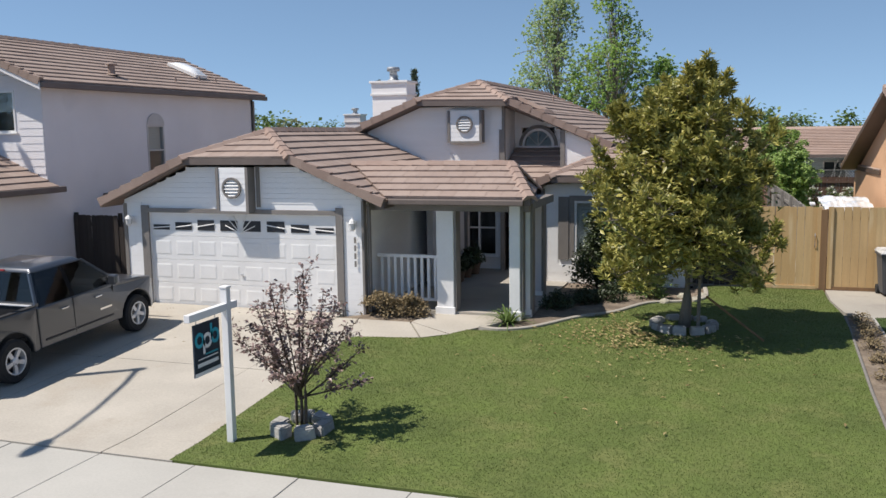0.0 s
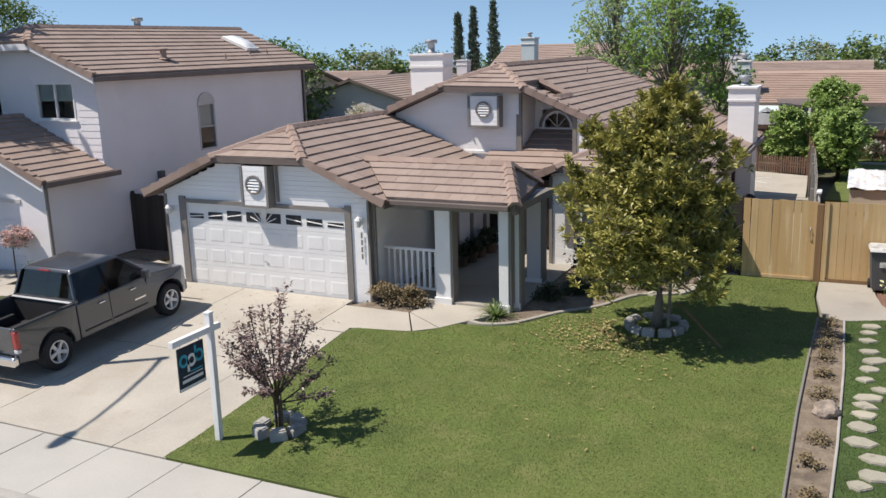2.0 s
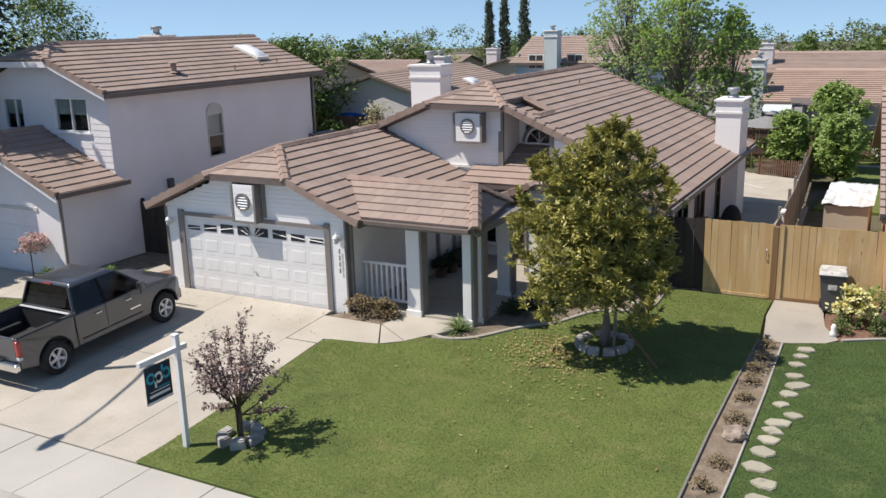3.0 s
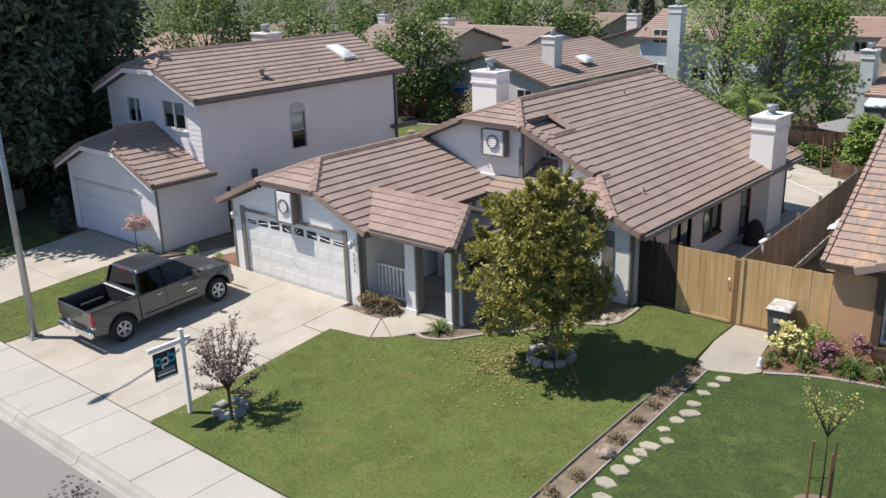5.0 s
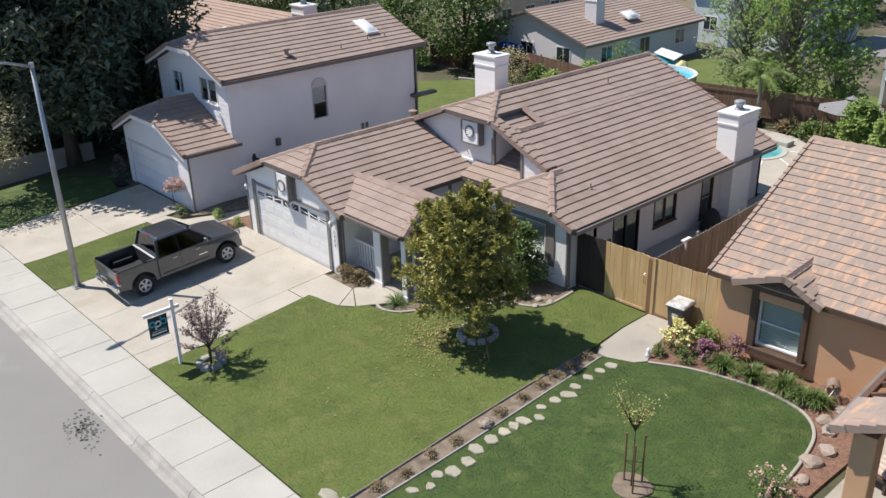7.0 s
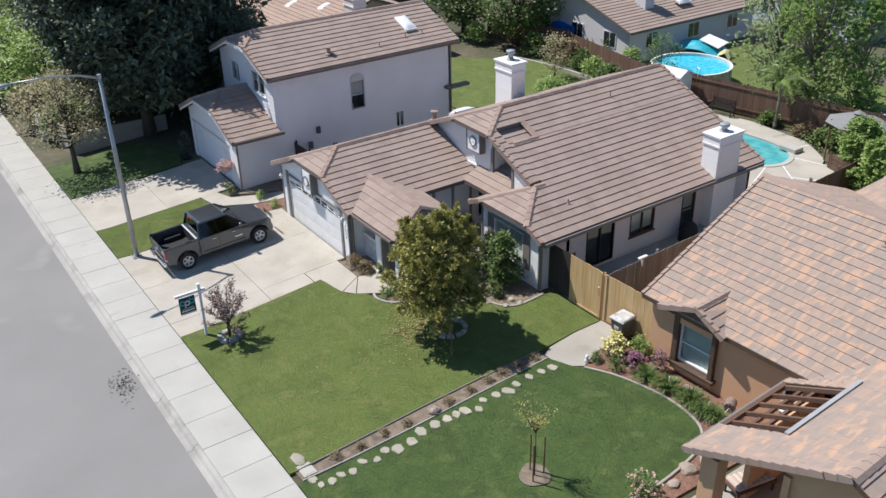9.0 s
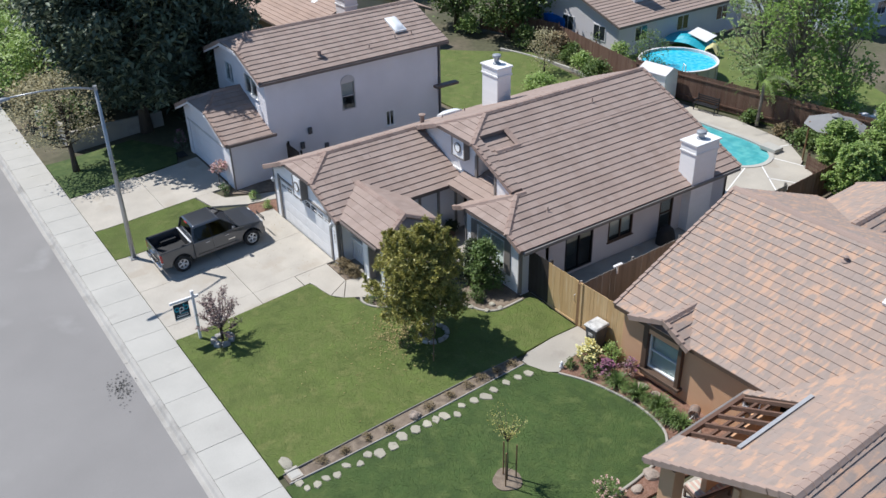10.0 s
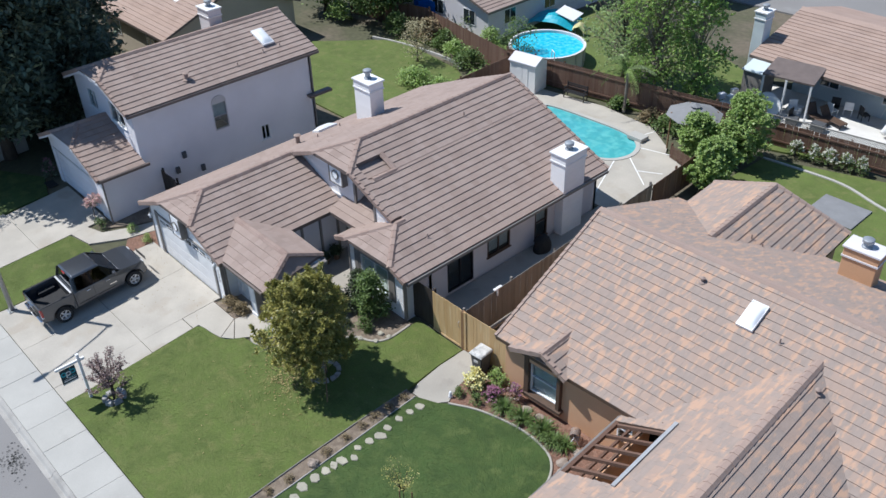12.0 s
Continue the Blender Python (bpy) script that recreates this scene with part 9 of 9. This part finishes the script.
kerb_line("edging", smooth_line([(3.2, 43.4), (5.0, 43.6), (7.5, 43.7), (9.6, 43.0), (11, 42.6)], 5), 0.16, 0.1, M_WALKC, "curved pale edging of the far flower bed")
bbq = thing("barbecue", "black covered barbecue against the side wall", "barbecue", (0.45, 28.5, 0.1))
part("cover", stone_mesh(0.36, 0.5, 0.72, 400, 3, 0.08), M_RUBBER, bbq)
for x, y in ((-0.2, -0.35), (0.2, -0.35), (-0.2, 0.35), (0.2, 0.35)):
    part("leg", tube((x, y, 0), (x, y, 0.3), 0.025, None, 8), M_DKMET, bbq)
tb = thing("low_shed", "low lean-to shed roofed with a crumpled pale plastic sheet", "shed", (4.1, 28.4, 0.1))
bm = bmesh.new()
grid = [[bm.verts.new((-0.72 + 1.44 * i / 30, -1.5 + 3.0 * j / 12, 1.42 + 0.006 * math.sin(i * 1.57) + 0.13 * noise.noise(Vector((i * 0.12, j * 0.4, 3.0))) + 0.015 * j)) for j in range(13)] for i in range(31)]
for i in range(30):
    for j in range(12):
        bm.faces.new((grid[i][j], grid[i + 1][j], grid[i + 1][j + 1], grid[i][j + 1]))
r = bmesh.ops.extrude_face_region(bm, geom=bm.faces[:])
bmesh.ops.translate(bm, vec=(0, 0, -0.015), verts=[v for v in r["geom"] if isinstance(v, bmesh.types.BMVert)])
part("sheet_roof", bm, M_SKYL, tb, "crumpled pale plastic sheet")
part("wall", prism([(-0.65, -1.4), (0.6, -1.4), (0.6, 1.4), (-0.65, 1.4)], 0.0, 1.36), M_TAN, tb, "pinkish tan low wall")
fb = thing("fence_bracket", "white T-shaped bracket standing on the side fence", "bracket", (2.75, 23.1, 1.8))
part("upright", box(-0.03, 0.03, -0.03, 0.03, -0.2, 0.16, None, 0.006), M_WHITE, fb)
part("crossbar", box(-0.06, 0.06, -0.22, 0.22, 0.16, 0.22, None, 0.01), M_WHITE, fb)
for k, (x, y, w, h) in enumerate(((-5.85, 20.6, 0.5, 0.3), (-5.8, 21.2, 0.6, 0.45), (-5.9, 19.4, 0.5, 0.3), (-5.85, 19.95, 0.55, 0.35))):
    pot = thing("potted_plant", "dark leafy plant in a brown pot in the porch court", "plant", (x, y, 0.14), 0, "potted plants")
    part("pot", lathe([(0.14, 0), (0.19, 0.26), (0.21, 0.27), (0.21, 0.31), (0.17, 0.31), (0.16, 0.27)], 16), M_BROWN, pot)
    leaf_cloud("foliage", [(p[0], p[1], p[2]) for p in crown_spots(70, 0.3, h + 0.2, oval(w / 2), 410 + k, 0, 0.2, 2)], 10, 0.11, 0.3, M_POT, pot, 410 + k, 0.2, 0.05)

# ---- trees behind and beside ----
birch = lambda w: (lambda h: w * float(np.interp(h, [0, 0.15, 0.4, 0.7, 0.9, 1.0], [0.6, 0.9, 1.0, 0.75, 0.4, 0.12])))
clump_tree("birch_tree", "tall airy birch with pale fresh leaves", (-8.6, 46.4, 0.05), 11.4, 1.4, birch(2.5), 150, 22, 12, 0.10, 0.34, M_BIRCH, M_BARK, 0.13, 301, (0.5, 1.05), 0.5, 0.2, 0, fork=1.6, gaps=0.18, lump=0.6, flat=1.2)
clump_tree("birch_tree", "tall airy birch with fresh green leaves", (-5.3, 45.1, 0.05), 12.0, 1.2, birch(2.1), 160, 22, 12, 0.10, 0.34, M_BIRCH2, M_BARK, 0.13, 302, (0.45, 0.95), 0.5, 0.2, 0, fork=1.6, gaps=0.16, lump=0.6, flat=1.2)
clump_tree("birch_tree", "lower airy birch beside the taller ones", (-2.9, 45.7, 0.05), 7.6, 1.2, birch(1.6), 85, 22, 12, 0.10, 0.34, M_BIRCH2, M_BARK, 0.1, 303, (0.4, 0.8), 0.5, 0.2, 0, fork=1.2, gaps=0.16, lump=0.7, flat=1.2)
clump_tree("citrus_tree", "round bright green tree beside the pool deck", (0.6, 40.55, 0.1), 2.9, 0.4, oval(1.0), 46, 20, 13, 0.12, 0.34, M_LIME, M_BARKD, 0.09, 304, (0.26, 0.46), 0.2, 0.45, 300, 0.15, 0.7, gaps=0.15, lump=1.3, flat=0.8)
clump_tree("citrus_tree", "round dense green tree beyond the side fence", (2.9, 38.6, 0.1), 3.0, 0.4, oval(1.2), 54, 20, 13, 0.12, 0.34, M_LIME, M_BARKD, 0.09, 305, (0.26, 0.46), 0.2, 0.45, 300, 0.15, 0.7, gaps=0.15, lump=1.3, flat=0.8)
clump_tree("citrus_tree", "round green tree behind the orange house", (2.5, 42.1, 0.1), 4.1, 0.5, oval(1.4), 70, 20, 13, 0.12, 0.34, M_LIME, M_BARKD, 0.09, 306, (0.26, 0.46), 0.2, 0.45, 300, 0.15, 0.7, gaps=0.15, lump=1.3, flat=0.8)
tree("garden_tree", "broad dark green tree at the end of the back lawn", (-28.2, 42.6, 0.1), 6.2, 1.2, oval(2.9), 620, 10, 0.26, 0.36, M_MID, M_BARKD, 0.2, 307, 26, 0.3, 0.05, 0.2)
tree("garden_tree", "dark green tree at the end of the back lawn", (-33.0, 41.0, 0.1), 5.2, 1.0, oval(2.4), 420, 10, 0.26, 0.36, M_MID, M_BARKD, 0.18, 308, 22, 0.3, 0.05, 0.2)
tree("small_tree", "small thin tree in the back garden", (-20.3, 39.2, 0.1), 2.8, 0.6, oval(1.0), 120, 8, 0.14, 0.3, M_SILV, M_BARKD, 0.06, 309, 14, 0.2, 0.15, 0.2)
tree("small_tree", "small thin tree beside the round pool", (-14.9, 43.3, 0.1), 3.2, 0.6, oval(1.1), 150, 8, 0.14, 0.3, M_MID, M_BARKD, 0.06, 310, 14, 0.2, 0.15, 0.2)
for k, (x, y, w, h, m) in enumerate(((-25.2, 41.6, 2.2, 1.6, M_MID), (-22.8, 42.4, 2.4, 1.5, M_DRYL), (-21.0, 42.2, 1.8, 1.2, M_MID), (-18.9, 41.4, 2.0, 1.2, M_LIME), (-17.0, 40.9, 2.2, 1.3, M_MID), (-30.6, 40.4, 2.0, 1.5, M_LIME), (-21.8, 46.0, 3.0, 2.6, M_MID),
                                     (-18.0, 44.0, 2.0, 1.6, M_LIME), (-17.6, 36.6, 2.6, 1.1, M_LIME), (-15.4, 36.9, 2.0, 1.0, M_LIME), (-14.6, 39.4, 1.6, 0.9, M_LIME), (-6.3, 43.0, 1.2, 0.6, M_MID), (-2.4, 42.8, 2.4, 0.7, M_MID), (-3.9, 42.9, 1.0, 0.6, M_DRYL))):
    shrub("garden_shrub", "leafy shrub along the back fence", x, y, w, w * 0.8, h, m, 320 + k, int(70 + 40 * w), 9, 0.16, 0.36, z=0.1)


def palm(x, y):
    t = thing("palm", "small shaggy palm by the back fence", "palm", (x, y, 0.1))
    part("trunk", path_tube([(0, 0, 0), (0.03, 0, 1.3), (0.0, 0.05, 2.8)], [0.12, 0.09, 0.09], 10), M_BARK, t)
    rnd = random.Random(9)
    for k in range(24):
        a, el = rnd.uniform(0, 6.28), rnd.uniform(0.2, 1.4)
        v, f = [], []
        d, s = Vector((math.cos(a), math.sin(a), 0)), Vector((-math.sin(a), math.cos(a), 0))
        for q in range(16):
            u = q / 15
            p = d * (2.1 * u * math.cos(el)) + Vector((0, 0, 2.8 + 1.9 * (u * math.sin(el) - 0.6 * u * u)))
            for sg in (-1, 1):
                i = len(v)
                v += [p, p + d * 0.05, p + s * sg * 0.36 * (1 - 0.6 * u) + d * 0.22 - Vector((0, 0, 0.16))]
                f.append((i, i + 1, i + 2))
        raw_ob("frond", v, f, M_MID if k % 3 else M_LIME, t)


palm(-5.7, 42.75)
tree("shade_tree", "dark round-topped shade tree among the far gardens", (-47.0, 39.5, 0.1), 9.4, 1.0, oval(4.0), 900, 12, 0.24, 0.36, M_MID, M_BARKD, 0.2, 311, 24, 0.3, 0.05, 0.2)
# dark conifers beside the neighbouring house
for k, (x, y, h, w, c) in enumerate(((-27.3, 14.2, 15.5, 4.8, 2.8), (-28.6, 18.2, 12.5, 4.4, 0.4), (-32.6, 15.4, 12.0, 3.6, 0.8), (-46.0, 17.0, 13.0, 4.6, 0.4), (-37.0, 17.5, 13.0, 5.0, 0.4))):
    tree("conifer", "massive dark evergreen tree in deep shade", (x, y, -0.1), h, c, oval(w), 4200 if k == 0 else 1700, 17, 0.40, 0.26, M_DARK, M_BARKD, 0.32, 340 + k, 30, 0.34, 0.02, 0.35, inner=0.15, lump=0.5)
tree("street_tree", "leaning street tree with sandy blossom-like foliage", (-24.6, 9.3, -0.3), 5.4, 2.0, oval(2.3), 330, 10, 0.15, 0.32, M_SILV, M_BARKD, 0.16, 350, 24, 0.28, 0.15, 0.2, lean=(-0.28, 0.05))
for k, (x, y, h, w, m) in enumerate(((-40, 9.5, 5, 2.6, M_LIME), (-36.4, 11.0, 4.6, 2.6, M_LIME), (-45, 13, 6, 3.2, M_MID), (-50, 9.5, 5, 3.0, M_LIME), (-56, 14, 7, 4.0, M_MID), (-34, 9.8, 2.2, 1.6, M_SILV), (-30.5, 10.6, 1.6, 1.2, M_MID), (-64, 10, 6, 4, M_LIME))):
    tree("garden_tree", "leafy garden tree farther along the street", (x, y, -0.2), h, 0.5, oval(w), 320, 9, 0.26, 0.36, m, M_BARKD, 0.15, 360 + k, 18, 0.3, 0.03, 0.2)
lw = thing("garden_wall", "low pale block wall beside the shaded lawn", "wall", (0, 0, 0))
# Darker path concrete on both runs stands in for shade on the pale wall.
part("wall_run", box(-27.6, -27.4, 9.9, 15.3, -0.4, 0.85), M_PATH, lw)
part("wall_run", box(-30.9, -27.61, 9.8, 10.0, -0.4, 0.85), M_PATH, lw)
part("pillar", box(-31.3, -30.92, 9.0, 9.4, -0.4, 1.1, None, 0.02), M_STUC, lw)
part("pillar_cap", box(-31.36, -30.86, 8.94, 9.46, 1.1, 1.18, None, 0.02), M_WALKC, lw)
# standard rose, beds and small fittings by the neighbouring garage
rose = thing("standard_rose", "standard rose with a ball of pale pink flowers", "flower", (-17.35, 14.7, g(14.7)))
part("stem", tube((0, 0, 0), (0.02, 0, 0.95), 0.018, None, 8), M_BARKD, rose)
rs = [(p[0], p[1], p[2]) for p in crown_spots(110, 0.85, 1.4, oval(0.42), 71, 0, 0.3, 2)]
leaf_cloud("foliage", rs, 4, 0.06, 0.35, M_MID, rose, 71, 0.1, 0.05)
leaf_cloud("blossoms", [(p[0] * 1.12, p[1] * 1.12, p[2] + 0.03) for p in rs], 10, 0.07, 0.5, M_BLUSH, rose, 72, -0.1, 0.03)
shrub("small_shrub", "small green shrub at the path's end", -14.9, 15.5, 0.7, 0.6, 0.45, M_LIME, 73, 60, 9, 0.06)
shrub("small_shrub", "small dark shrub at the garage corner", -16.5, 14.6, 0.8, 0.6, 0.5, M_MID, 74, 60, 9, 0.06)
shrub("small_shrub", "small green shrub in red bark", -13.6, 15.6, 0.6, 0.5, 0.4, M_LIME, 75, 50, 9, 0.06)
shrub("purple_bush", "purple flowering bush beside the shaded garage", -23.3, 14.9, 0.9, 0.7, 1.1, M_DARK, 76, 70, 9, 0.07, 0.35, M_PINK, 25, "flower")
tagged(mesh_ob("door_mat", box(-22.9, -22.1, 14.3, 14.8, g(14.5) + 0.015, g(14.5) + 0.03, None, 0.004), M_RUBBER), "dark rubber mat by the garage", "mat")
for y, z in ((19.0, 1.3), (19.5, 2.0), (20.4, 0.9)):
    wl = tagged(mesh_ob("utility_meter", box(-16.398, -16.26, y, y + 0.22, z, z + 0.35, None, 0.02), M_BIN), "dark utility box fixed to the pale wall", "meter", "wall boxes")
# cypresses and the wooded distance
for k, b in enumerate((-24.5, -23.55, -22.3)):
    x, y = 4.5 + 92 * math.sin(radians(b)), -1.8 + 92 * math.cos(radians(b))
    tree("cypress", "slim dark Italian cypress in the distance", (x, y, -fall(x, y)), 9.4 + 0.5 * k, 0.2, spire(0.62), 520, 10, 0.26, 0.25, M_DARK, M_BARKD, 0.15, 380 + k, 6, 0.1, -0.3, -0.5, group="cypresses")
rnd = random.Random(44)
spots, spots2, spots3 = [], [], []
for k in range(400):
    b, d = radians(rnd.uniform(-78, 26)), rnd.uniform(90, 420) if k % 3 else rnd.uniform(62, 120)
    x, y = d * math.sin(b), d * math.cos(b)
    if any(a - 3 < x < bb + 3 and c - 3 < y < dd + 3 for a, bb, c, dd, *_ in FAR) or (-42 < x < 16 and y < 60) or (-26 < x < -11 and 59 < y < 75) or (-12 < x < 60 and 60 < y < 78):
        continue
    h = rnd.uniform(3.6, 6.6) + (d > 160) * rnd.uniform(0, 3.0)
    w = h * rnd.uniform(0.4, 0.62)
    sp = [(x + p[0], y + p[1], p[2] - fall(x, y)) for p in crown_spots(62, 0.3, h, oval(w), 500 + k, 0.02, 0.3, 0.5)]
    rnd.choice((spots, spots2, spots, spots3)).extend(sp)
for q, m, s in ((spots, M_MID, 61), (spots2, M_OLIVE, 62), (spots3, M_MID, 63)):
    ob = leaf_cloud("distant_trees", q, 14, 0.46, 0.42, m, None, s, 0.15, 0.5)
    tagged(ob, "distant leafy garden trees to the horizon", "trees", kind="stuff")
